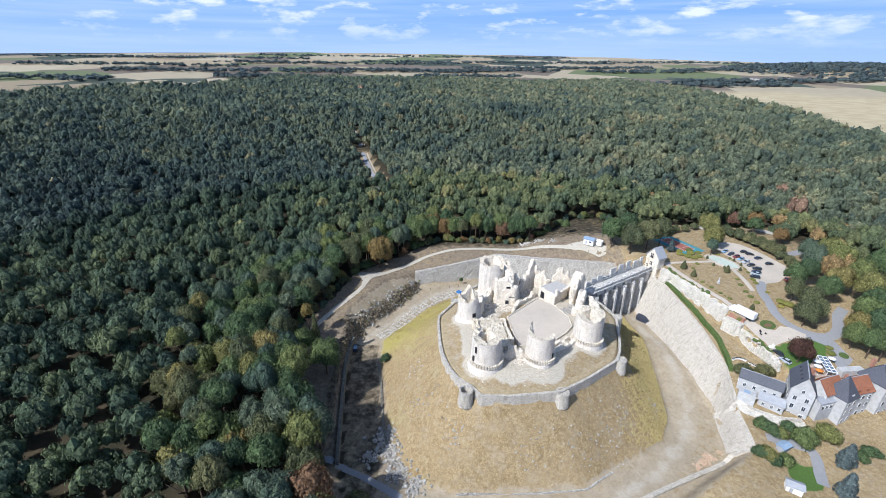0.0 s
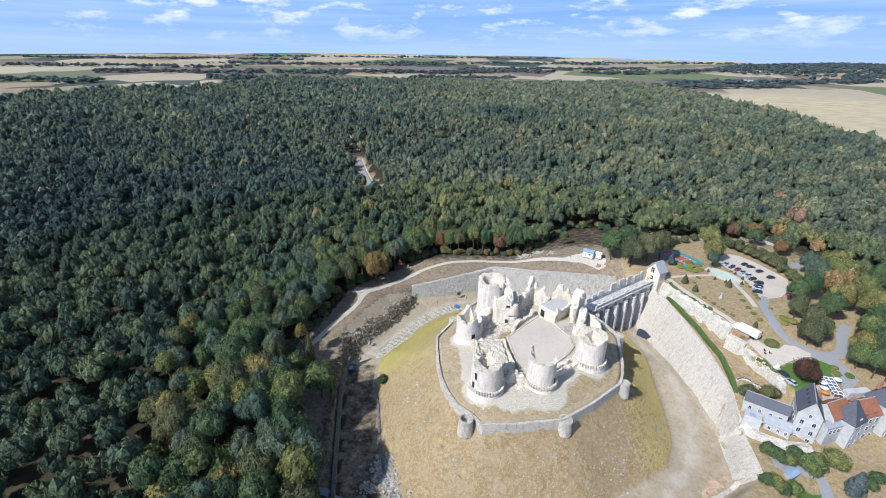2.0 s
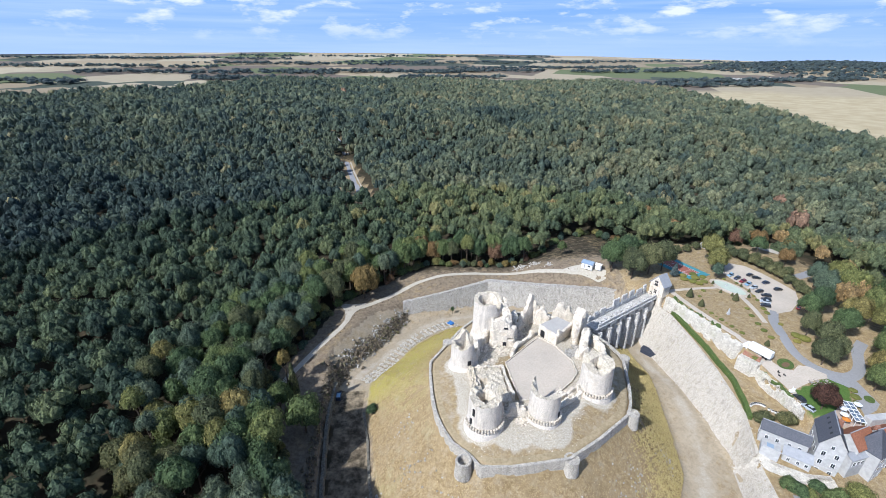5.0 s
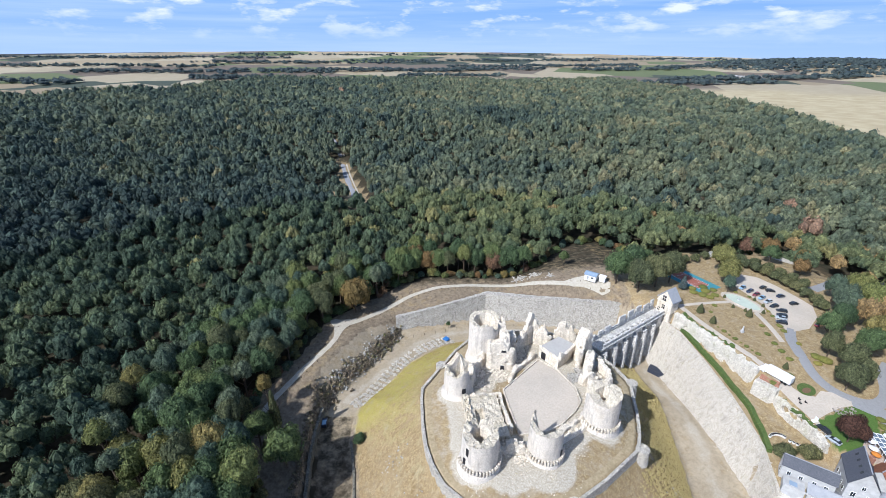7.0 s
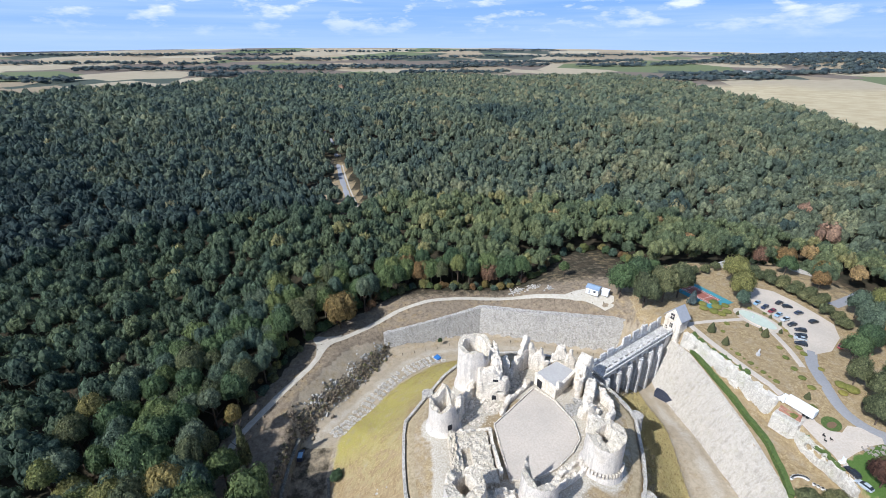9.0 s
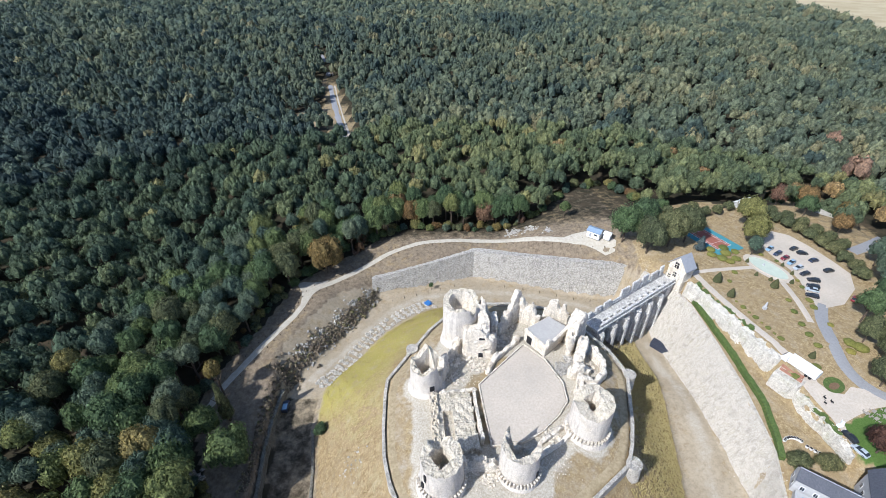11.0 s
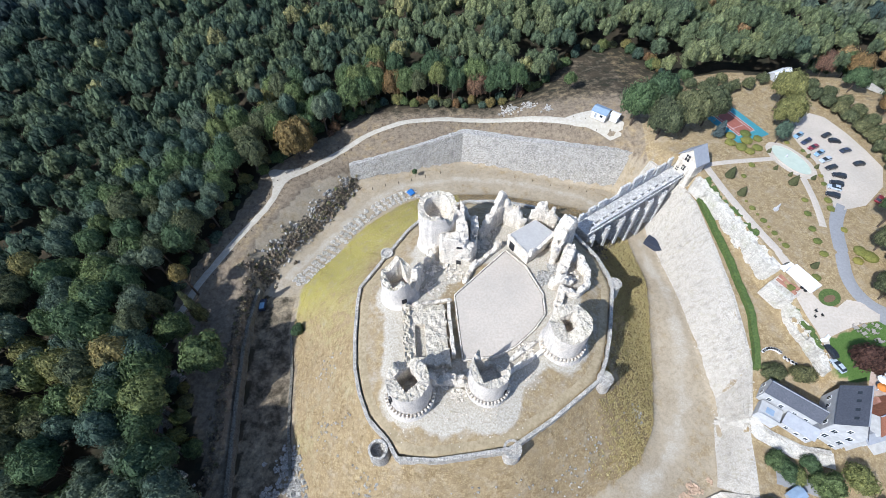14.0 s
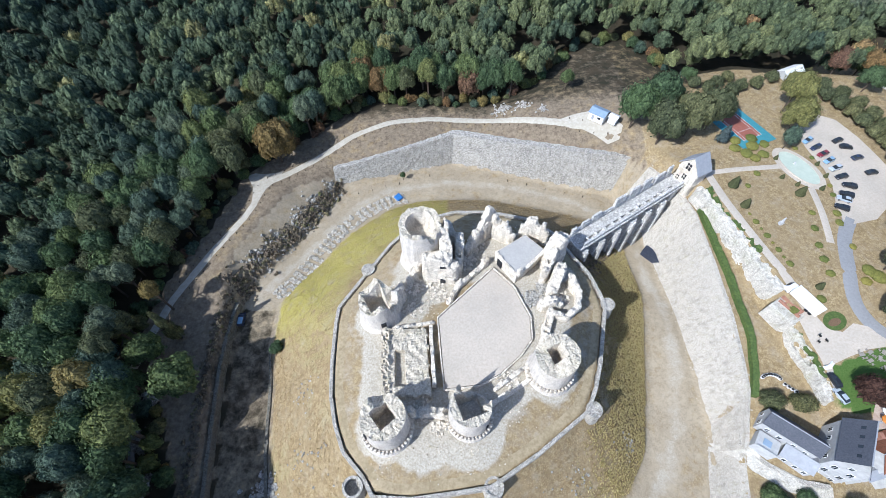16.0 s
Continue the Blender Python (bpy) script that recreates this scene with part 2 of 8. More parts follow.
def country(x, y):
    """Level of the ground outside the moat, out to the rim of the land."""
    num, den = 0.0, 0.0
    for px, py, pz in LEVELS:
        w = ((x - px) ** 2 + (y - py) ** 2 + 60.0) ** -1.6
        num, den = num + w * pz, den + w
    z = num / den
    r = np.hypot(x - 20, y)
    az = np.degrees(np.arctan2(x, y))
    far = np.interp(r, [700, 1100, 1600, 2400, 3400, 4500, 4900], [24, 26, 30, 46, 76, 112, 112])
    side = np.interp(np.abs(az + 6), [0, 15, 30, 45, 90, 180], [1.0, 0.96, 0.78, 0.55, 0.4, 0.4])
    far = np.where(r > 1000, 24 + (far - 24) * side, far)
    hill = 40 * np.exp(-((x - 2050) / 600) ** 2 - ((y - 2350) / 500) ** 2)
    k = step(r, 450, 1100)
    return z * (1 - k) + (far + hill + 2.5 * wave(x, y, 170.0)) * k


def mound_raster():
    """How far up the mound's slope each place is, 0 at the foot to 1 at the rampart, with its edges worn round."""
    xs, ys = np.arange(-60.0, 126.0), np.arange(50.0, 246.0)
    X, Y = np.meshgrid(xs, ys)
    ring, foot = dist_poly(X, Y, RING), dist_poly(X, Y, FOOT)
    u = np.clip(-foot / np.maximum(ring - foot, 0.05), -0.4, 1.3)
    k = np.exp(-0.5 * (np.arange(-8, 9) / 3.0) ** 2)
    k /= k.sum()
    for ax in (0, 1):
        u = np.apply_along_axis(lambda v: np.convolve(np.pad(v, 8, mode="edge"), k, "valid"), ax, u)
    return u


MOUND = mound_raster()


def mound(x, y):
    fx, fy = np.clip(x + 60, 0, MOUND.shape[1] - 1.001), np.clip(y - 50, 0, MOUND.shape[0] - 1.001)
    i, j = np.floor(fx).astype(int), np.floor(fy).astype(int)
    a, b = fx - i, fy - j
    return ((MOUND[j, i] * (1 - a) + MOUND[j, i + 1] * a) * (1 - b) + (MOUND[j + 1, i] * (1 - a) + MOUND[j + 1, i + 1] * a) * b)


def ground(x, y):
    """Level of the ground anywhere."""
    x, y = np.asarray(x, float), np.asarray(y, float)
    out = country(x, y)
    g = dist_poly(x, y, GARDEN)
    tilt = 24.8 - np.clip((172 - y) / 40, 0, 1) * 7.5
    out = out + (tilt - out) * (1 - step(g, -0.4, np.where(y < 235, 1.2, 14.0)))
    bank, floor = dist_poly(x, y, BANK), dist_poly(x, y, FLOOR)
    bottom = -0.6 + 0.35 * wave(x, y, 9.0) - 1.0 * step(x, 60, 100) + 4.0 * np.exp(-((x - 92) / 16) ** 2 - ((y - 203) / 14) ** 2)
    bottom = bottom + 4.6 * np.exp(-((x - 101) / 17) ** 2 - ((y - 160) / 26) ** 2)
    crest = np.interp(x, [-15, 7, 32, 54, 69, 93, 104], [8.3, 11.3, 12.4, 13.3, 14.1, 16.1, 20.0])
    out = out + (np.minimum(crest, out) - out) * step(y, 214, 226) * np.exp(-np.maximum(bank, 0) / 7.0)
    t = np.clip(floor / np.maximum(floor - bank, 0.05), 0, 1)
    t = np.where(bank > 0, 1.0, np.where(floor < 0, 0.0, t))
    z = bottom + (out - bottom) * t
    u = mound(x, y)
    z = np.where((u > 0) & (floor < 2), np.maximum(z, bottom + (19.3 - bottom) * np.clip(u, 0, 1) + (0.25 * wave(x, y, 3.1) + 0.3 * wave(x, y, 11.0, 1.0)) * (u > 0.05)), z)
    ring = dist_poly(x, y, RING)
    return np.where(ring < -0.3, 22.0 + 2.4 * step(-ring, 0.8, 12), z)


def ground_at(x, y):
    return float(ground(np.array([x]), np.array([y]))[0])


# ---- mesh helpers ----
def mesh_np(name, verts, faces, mat, smooth=False):
    """A mesh object from arrays; faces is an (n, k) array."""
    verts, faces = np.asarray(verts, np.float32), np.asarray(faces, np.int32)
    me = bpy.data.meshes.new(name)
    n, k = faces.shape
    me.vertices.add(len(verts))
    me.vertices.foreach_set("co", verts.ravel())
    me.loops.add(n * k)
    me.loops.foreach_set("vertex_index", faces.ravel())
    me.polygons.add(n)
    me.polygons.foreach_set("loop_start", np.arange(0, n * k, k, dtype=np.int32))
    me.polygons.foreach_set("use_smooth", np.full(n, smooth))
    me.update(calc_edges=True)
    me.materials.append(mat)
    return new(name, me)


def link(name, bm, mat, smooth=False):
    me = bpy.data.meshes.new(name)
    bm.normal_update()
    bm.to_mesh(me)
    bm.free()
    if smooth:
        for p in me.polygons:
            p.use_smooth = True
    me.materials.append(mat)
    return new(name, me)


def part(name, bm, mat, parent, label="", smooth=False):
    """One mesh object from a bmesh, as a part of a thing or of a part."""
    ob = link(name, bm, mat, smooth)
    ob.parent = parent
    return tagged(ob, label)


def thing(name, label, category, m=None, group="", kind=""):
    """An empty at the base of a thing, which parents its parts."""
    ob = new(name)
    ob.empty_display_size = 0.3
    if m is not None:
        ob.matrix_basis = m
    return tagged(ob, label, category, group, kind)


def box(sx, sy, sz, at=(0, 0, 0), bevel=0.0, bm=None, rz=0.0, taper=1.0):
    """A block that stands on at, its edges bevelled."""
    b = bmesh.new()
    bmesh.ops.create_cube(b, size=1.0)
    for v in b.verts:
        k = taper if v.co.z > 0 else 1.0
        v.co = (v.co.x * sx * k, v.co.y * sy * k, (v.co.z + 0.5) * sz)
    if bevel:
        bmesh.ops.bevel(b, geom=b.edges[:], offset=bevel, segments=1, affect="EDGES")
    bmesh.ops.transform(b, matrix=Matrix.Translation(at) @ Matrix.Rotation(rz, 4, "Z"), verts=b.verts)
    return merge(bm, b)


def merge(bm, b):
    if bm is None:
        return b
    me = bpy.data.meshes.new("tmp")
    b.to_mesh(me)
    b.free()
    bm.from_mesh(me)
    bpy.data.meshes.remove(me)
    return bm


def tube(r0, r1, h, at=(0, 0, 0), seg=12, bm=None):
    b = bmesh.new()
    bmesh.ops.create_cone(b, cap_ends=True, segments=seg, radius1=r0, radius2=max(r1, 0.001), depth=h)
    bmesh.ops.translate(b, vec=Vector(at) + Vector((0, 0, h / 2)), verts=b.verts)
    return merge(bm, b)


def roughen(bm, amp, freq, seed=0.0):
    for v in bm.verts:
        v.co += noise.noise_vector(v.co * freq + Vector((seed, seed * 1.7, -seed))) * amp
    return bm


def strip(name, line, width, mat, lift=0.08, every=2.0, label="", edge=0.25):
    """A road or path laid over the ground along a line."""
    pts = [Vector((*p, 0)) for p in line]
    run = []
    for a, b in zip(pts, pts[1:]):
        n = max(1, int((b - a).length / every))
        run += [a.lerp(b, k / n) for k in range(n)]
    run.append(pts[-1])
    for _ in range(3):
        run = [run[0]] + [(run[i - 1] + 2 * run[i] + run[i + 1]) / 4 for i in range(1, len(run) - 1)] + [run[-1]]
    cols = 5
    verts = []
    for i, p in enumerate(run):
        d = (run[min(i + 1, len(run) - 1)] - run[max(i - 1, 0)]).normalized()
        side = Vector((-d.y, d.x, 0))
        for j in range(cols):
            w = width * (j / (cols - 1) - 0.5)
            if j in (0, cols - 1):
                w *= 1 + edge * noise.noise(p * 0.35 + Vector((j, 0, 0)))
            q = p + side * w
            verts.append((q.x, q.y, 0))
    verts = np.array(verts)
    verts[:, 2] = ground(verts[:, 0], verts[:, 1]) + lift - np.where(np.arange(len(verts)) % cols % (cols - 1) == 0, lift * 1.2, 0)
    n = len(run)
    a = np.array([[i * cols + j, i * cols + j + 1, (i + 1) * cols + j + 1, (i + 1) * cols + j] for i in range(n - 1) for j in range(cols - 1)])
    return tagged(mesh_np(name, verts, a[:, ::-1], mat, True), label, "path", kind="structure")


# ---- the ground, one sheet to the rim of the land ----
def axis(lo, hi, fine, reach):
    mid = np.arange(lo, hi + 0.01, fine)
    grow, d, s = [], 0.0, fine
    while d < reach:
        s *= 1.13
        d += s
        grow.append(d)
    grow = np.array(grow)
    return np.concatenate([(lo - grow)[::-1], mid, hi + grow])


CHALK_LINE = [(-66, 148), (-65.2, 156.5), (-62, 172.3), (-52.4, 190.3), (-44.2, 205.5), (-40.9, 220), (-27, 230.5), (-10.6, 244.5), (5.6, 251.2),
              (25, 253), (46.8, 250.6), (63.6, 245.6), (74.5, 243.2), (84, 240), (94, 238)]
LANE = [(98.6, 194.4), (101.7, 173.9), (100.9, 154.6), (96.7, 132.5), (86.9, 116.5), (71.0, 102.0), (55.0, 93.0), (30.0, 84.0), (0.0, 80.0)]
MOAT_TRACK = [(94, 207), (80, 219), (55, 227), (31, 230), (5, 226), (-8, 216), (-20, 198), (-30, 185), (-36, 175)]
gx, gy = axis(-70, 150, 1.5, 4950), axis(70, 262, 1.5, 4900)
GX, GY = np.meshgrid(gx, gy)
GX, GY = GX.ravel(), GY.ravel()
GZ = ground(GX, GY)
nx, ny = len(gx), len(gy)
ii, jj = np.meshgrid(np.arange(ny - 1), np.arange(nx - 1), indexing="ij")
q0 = (ii * nx + jj).ravel()


def ground_material():
    m, nt, b = material("dry_ground", 0.97)
    b.inputs["Specular IOR Level"].default_value = 0.08

    def mask(name):
        a = nt.nodes.new("ShaderNodeAttribute")
        a.attribute_name = name
        return a.outputs["Fac"]

    def ragged(name, amount=0.5):
        n = nt.nodes.new("ShaderNodeMath")
        n.operation = "MULTIPLY_ADD"
        nt.links.new(noise_fac(nt, 0.28, 5, 0.7), n.inputs[0])
        n.inputs[1].default_value = amount * 2
        s = nt.nodes.new("ShaderNodeMath")
        s.operation = "ADD"
        s.inputs[1].default_value = -amount
        nt.links.new(mask(name), s.inputs[0])
        nt.links.new(s.outputs[0], n.inputs[2])
        return ramp(nt, n.outputs[0], [(0.35, (0, 0, 0)), (0.65, (1, 1, 1))])

    fine, mid, wide = noise_fac(nt, 2.2, 7, 0.8), noise_fac(nt, 0.16, 5, 0.6), noise_fac(nt, 0.03, 3)
    straw = mix(nt, ramp(nt, fine, [(0.35, (0, 0, 0)), (0.65, (1, 1, 1))]), (0.185, 0.13, 0.062), (0.44, 0.345, 0.20))
    clod = noise_fac(nt, 0.75, 6, 0.72)
    straw = mix(nt, ramp(nt, clod, [(0.40, (0.85, 0.85, 0.85)), (0.54, (0, 0, 0))]), straw, (0.205, 0.145, 0.075))
    straw = mix(nt, ramp(nt, clod, [(0.58, (0, 0, 0)), (0.70, (0.8, 0.8, 0.8))]), straw, (0.46, 0.385, 0.235))
    straw = mix(nt, ramp(nt, mid, [(0.42, (0, 0, 0)), (0.68, (0.75, 0.75, 0.75))]), straw, (0.30, 0.23, 0.135))
    green = mix(nt, ramp(nt, fine, [(0.35, (0, 0, 0)), (0.65, (1, 1, 1))]), (0.25, 0.215, 0.06), (0.44, 0.385, 0.12))
    dirt = mix(nt, ramp(nt, mid, [(0.3, (0, 0, 0)), (0.7, (1, 1, 1))]), (0.27, 0.22, 0.15), (0.39, 0.33, 0.24))
    dirt = mix(nt, ramp(nt, clod, [(0.42, (0.7, 0.7, 0.7)), (0.56, (0, 0, 0))]), dirt, (0.245, 0.20, 0.135))
    dirt = mix(nt, ramp(nt, fine, [(0.4, (0, 0, 0)), (0.65, (0.6, 0.6, 0.6))]), dirt, (0.42, 0.36, 0.275))
    pale = mix(nt, ramp(nt, fine, [(0.35, (0, 0, 0)), (0.65, (1, 1, 1))]), (0.31, 0.27, 0.21), (0.49, 0.44, 0.36))
    wood_shade = mix(nt, ramp(nt, mid, [(0.35, (0, 0, 0)), (0.7, (1, 1, 1))]), (0.03, 0.03, 0.02), (0.075, 0.058, 0.038))
    stony = mix(nt, ramp(nt, fine, [(0.35, (0, 0, 0)), (0.65, (1, 1, 1))]), (0.27, 0.235, 0.175), (0.58, 0.53, 0.445))
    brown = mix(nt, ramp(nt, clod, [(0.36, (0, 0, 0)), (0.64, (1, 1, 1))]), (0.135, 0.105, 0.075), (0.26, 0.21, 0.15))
    lawn = mix(nt, ramp(nt, fine, [(0.35, (0, 0, 0)), (0.65, (1, 1, 1))]), (0.06, 0.11, 0.025), (0.10, 0.16, 0.045))
    # patchwork of fields in the distance
    turn = nt.nodes.new("ShaderNodeMapping")
    turn.inputs["Scale"].default_value, turn.inputs["Rotation"].default_value = (0.0030, 0.0022, 0.0), (0, 0, 0.5)
    nt.links.new(coords(nt), turn.inputs[0])
    cell = nt.nodes.new("ShaderNodeTexVoronoi")
    cell.distance = "CHEBYCHEV"
    cell.inputs["Scale"].default_value = 1.0
    nt.links.new(turn.outputs[0], cell.inputs["Vector"])
    sep = nt.nodes.new("ShaderNodeSeparateColor")
    nt.links.new(cell.outputs["Color"], sep.inputs[0])
    field = ramp(nt, sep.outputs[0], [(0.0, (0.27, 0.22, 0.15)), (0.2, (0.36, 0.31, 0.22)), (0.38, (0.15, 0.125, 0.105)), (0.52, (0.33, 0.27, 0.18)),
                                      (0.66, (0.12, 0.15, 0.075)), (0.78, (0.40, 0.35, 0.25)), (0.88, (0.05, 0.07, 0.06)), (1.0, (0.05, 0.07, 0.06))])
    field.node.color_ramp.interpolation = "CONSTANT"
    field = mix(nt, ramp(nt, wide, [(0.3, (0.25, 0.25, 0.25)), (0.7, (0, 0, 0))]), field, (0.2, 0.17, 0.1))
    col = straw
    for name, c in (("green", green), ("bare", dirt), ("brown", brown), ("pale", pale), ("stony", stony), ("lawn", lawn), ("wood_shade", wood_shade)):
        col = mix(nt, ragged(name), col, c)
    col = mix(nt, mask("fields"), col, field)
    stubble = mix(nt, ramp(nt, wide, [(0.35, (0, 0, 0)), (0.65, (1, 1, 1))]), (0.36, 0.30, 0.185), (0.44, 0.375, 0.245))
    col = mix(nt, mask("stubble"), col, stubble)
    nt.links.new(col, b.inputs["Base Color"])
    bump(nt, b, fine, 0.7, 0.22)
    return m


land = tagged(mesh_np("ground", np.stack([GX, GY, GZ], 1), np.stack([q0, q0 + 1, q0 + nx + 1, q0 + nx], 1), ground_material(), True),
              "dry straw-coloured grass over the castle mound, moat and country", "ground", kind="structure")


def add_mask(name, values):
    a = land.data.attributes.new(name, "FLOAT", "POINT")
    a.data.foreach_set("value", np.clip(values, 0, 1).astype(np.float32))


# ---- woods: where trees stand ----
CLEARING = [(-30, 72), (-35, 96), (-45, 118), (-51, 132), (-60, 146), (-68, 160), (-66, 178), (-57, 197), (-50, 224), (-34, 240), (-14, 258), (2, 262), (24, 261),
            (50, 262), (72, 276), (88, 298), (110, 302), (119, 284), (126, 270), (150, 268), (190, 266), (230, 246), (250, 200), (262, 120), (240, 40), (60, 20), (-10, 40)]
ROAD = [(-56, 388), (-76, 462), (-94, 527), (-120, 629), (-150, 700)]
EAST_FIELD = [(577, 597), (580, 655), (647, 865), (666, 1070), (695, 1306), (893, 1446), (1180, 1225), (2200, 1000), (2200, 480), (700, 470)]


def is_wood(x, y):
    """Where the forest grows, as an array of booleans."""
    x, y = np.asarray(x, float), np.asarray(y, float)
    edge = np.interp(x, [-2200, -1400, -930, -850, -657, -586, -180, 225, 615, 700, 900], [600, 760, 964, 1200, 1236, 1640, 1700, 1610, 1680, 1320, 1200])
    edge += 40 * wave(x, y * 0, 90.0)
    w = (y < edge) & (y > 20) & (np.abs(x) < 60 + 1.08 * (y + 90)) & (x < 1300)
    w &= dist_poly(x, y, CLEARING) > 0
    w &= dist_poly(x, y, EAST_FIELD) > 12 * wave(x, y, 30.0)
    w &= dist_line(x, y, ROAD) > np.where(y < 575, 12.0, 3.0)
    w &= np.hypot((x - 215) / 26, (y - 262) / 40) > 1
    w &= np.hypot((x + 102) / 18, (y - 455) / 22) > 1
    return w


fr = np.hypot(GX - 20, GY)
ringd, footd, floord, bankd = (dist_poly(GX, GY, p) for p in (RING, FOOT, FLOOR, BANK))
# West moat floor: leaf litter, with tree shade painted into its colour.
add_mask("wood_shade", np.where(is_wood(GX, GY), 1.0, 0.0) * (fr < 3000)
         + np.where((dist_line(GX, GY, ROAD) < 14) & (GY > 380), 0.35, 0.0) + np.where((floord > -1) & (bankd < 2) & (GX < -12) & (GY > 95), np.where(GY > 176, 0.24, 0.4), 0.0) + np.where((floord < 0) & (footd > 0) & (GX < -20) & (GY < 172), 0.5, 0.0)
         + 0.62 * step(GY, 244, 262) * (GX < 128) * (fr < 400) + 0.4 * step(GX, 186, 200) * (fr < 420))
add_mask("fields", step(fr, 420, 500) * np.where(is_wood(GX, GY) | (dist_line(GX, GY, ROAD) < 16), 0, 1))
add_mask("green", np.where((footd < 0) & (ringd > 0), 0.2 + 0.14 * (1 - step(GX, -12, 14)) + 0.14 * wave(GX, GY, 14.0) + 0.5 * step(-(GX - 12) * 0.5 + (GY - 165), 0, 30) * (GX < 30) + 0.12 * step(GX, 66, 84) * (GY < 178), 0.1))
add_mask("bare", np.where((footd > -1) & (bankd < 0), 0.62, np.where(ringd < -1, 0.45, np.where((GY > 226) & (GX < 112), 0.42, 0.35))) + 0.35 * (1 - step(dist_line(GX, GY, LANE), 1, 5)) + 0.3 * (1 - step(dist_line(GX, GY, MOAT_TRACK), 1, 4)))
plinths = np.minimum(np.hypot(GX - 15.4, GY - 128) - 8, np.minimum(np.hypot(GX - 35, GY - 128) - 9.5, np.hypot(GX - 24, GY - 126) - 8))
plinths = np.minimum(plinths, np.minimum(np.hypot(GX - 56, GY - 142) - 8, np.hypot(GX - 11, GY - 157) - 7))
plinths = np.minimum(plinths, np.minimum(np.hypot(GX - 25, GY - 172) - 11, np.hypot(GX - 58, GY - 168) - 11))
plinths = np.minimum(plinths, dist_line(GX, GY, [(15, 128), (14, 155), (24, 172), (48, 178), (60, 168), (54, 146), (36, 132), (15, 128)]) - 7.0)
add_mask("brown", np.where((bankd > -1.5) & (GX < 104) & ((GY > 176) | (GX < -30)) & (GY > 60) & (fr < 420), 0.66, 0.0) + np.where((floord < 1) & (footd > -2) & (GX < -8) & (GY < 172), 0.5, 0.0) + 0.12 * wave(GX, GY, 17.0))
add_mask("stony", np.where(ringd < -3, 0.95 - step(plinths, -2, 2) * 0.95, 0))
LAWN = [(132.6, 145), (138, 147), (142, 148.3), (147, 150), (151.5, 150.5), (155.4, 148.6), (153.4, 144.5), (151, 141), (147, 137), (143.5, 135.5), (136, 133), (132.4, 136), (132.2, 141)]
LOWER_LAWN = [(114.1, 103.7), (120.9, 102.1), (123.2, 100.1), (118.1, 93.8), (109.7, 93.4), (111.1, 99.6)]
add_mask("lawn", 1 - step(np.minimum(dist_poly(GX, GY, LAWN), dist_poly(GX, GY, LOWER_LAWN)), -0.5, 0.5))
add_mask("stubble", 1 - step(dist_poly(GX, GY, EAST_FIELD), -20, 20))
add_mask("pale", 0.62 * (1 - step(dist_line(GX, GY, LANE) + 1.6 * wave(GX, GY, 5.0), -1.0, 6.5)) + 0.55 * (1 - step(dist_line(GX, GY, MOAT_TRACK), 0.5, 4)) + np.where((ringd < -3) & (plinths > 0), 0.3, 0))


# ---- castle ----
def ring_grid(name, rings, mat, parent, label="", cap=False):
    """A closed skin through rings of equal count, optionally closed at its last ring."""
    R, n = len(rings), len(rings[0])
    v = np.concatenate([np.asarray(r, float) for r in rings])
    i = np.arange(n)
    k = (i + 1) % n
    f = np.concatenate([np.stack([j * n + i, j * n + k, (j + 1) * n + k, (j + 1) * n + i], 1) for j in range(R - 1)])
    if cap:
        c = v[-n:].mean(0)
        v = np.concatenate([v, c[None]])
        cap_f = [[(R - 1) * n + a, (R - 1) * n + b, len(v) - 1] for a, b in zip(i, k)]
        me = bpy.data.meshes.new(name)
        me.from_pydata(v.tolist(), [], f.tolist() + cap_f)
        me.materials.append(mat)
        o = new(name, me)
    else:
        o = mesh_np(name, v, f, mat)
    o.parent = parent
    return tagged(o, label)


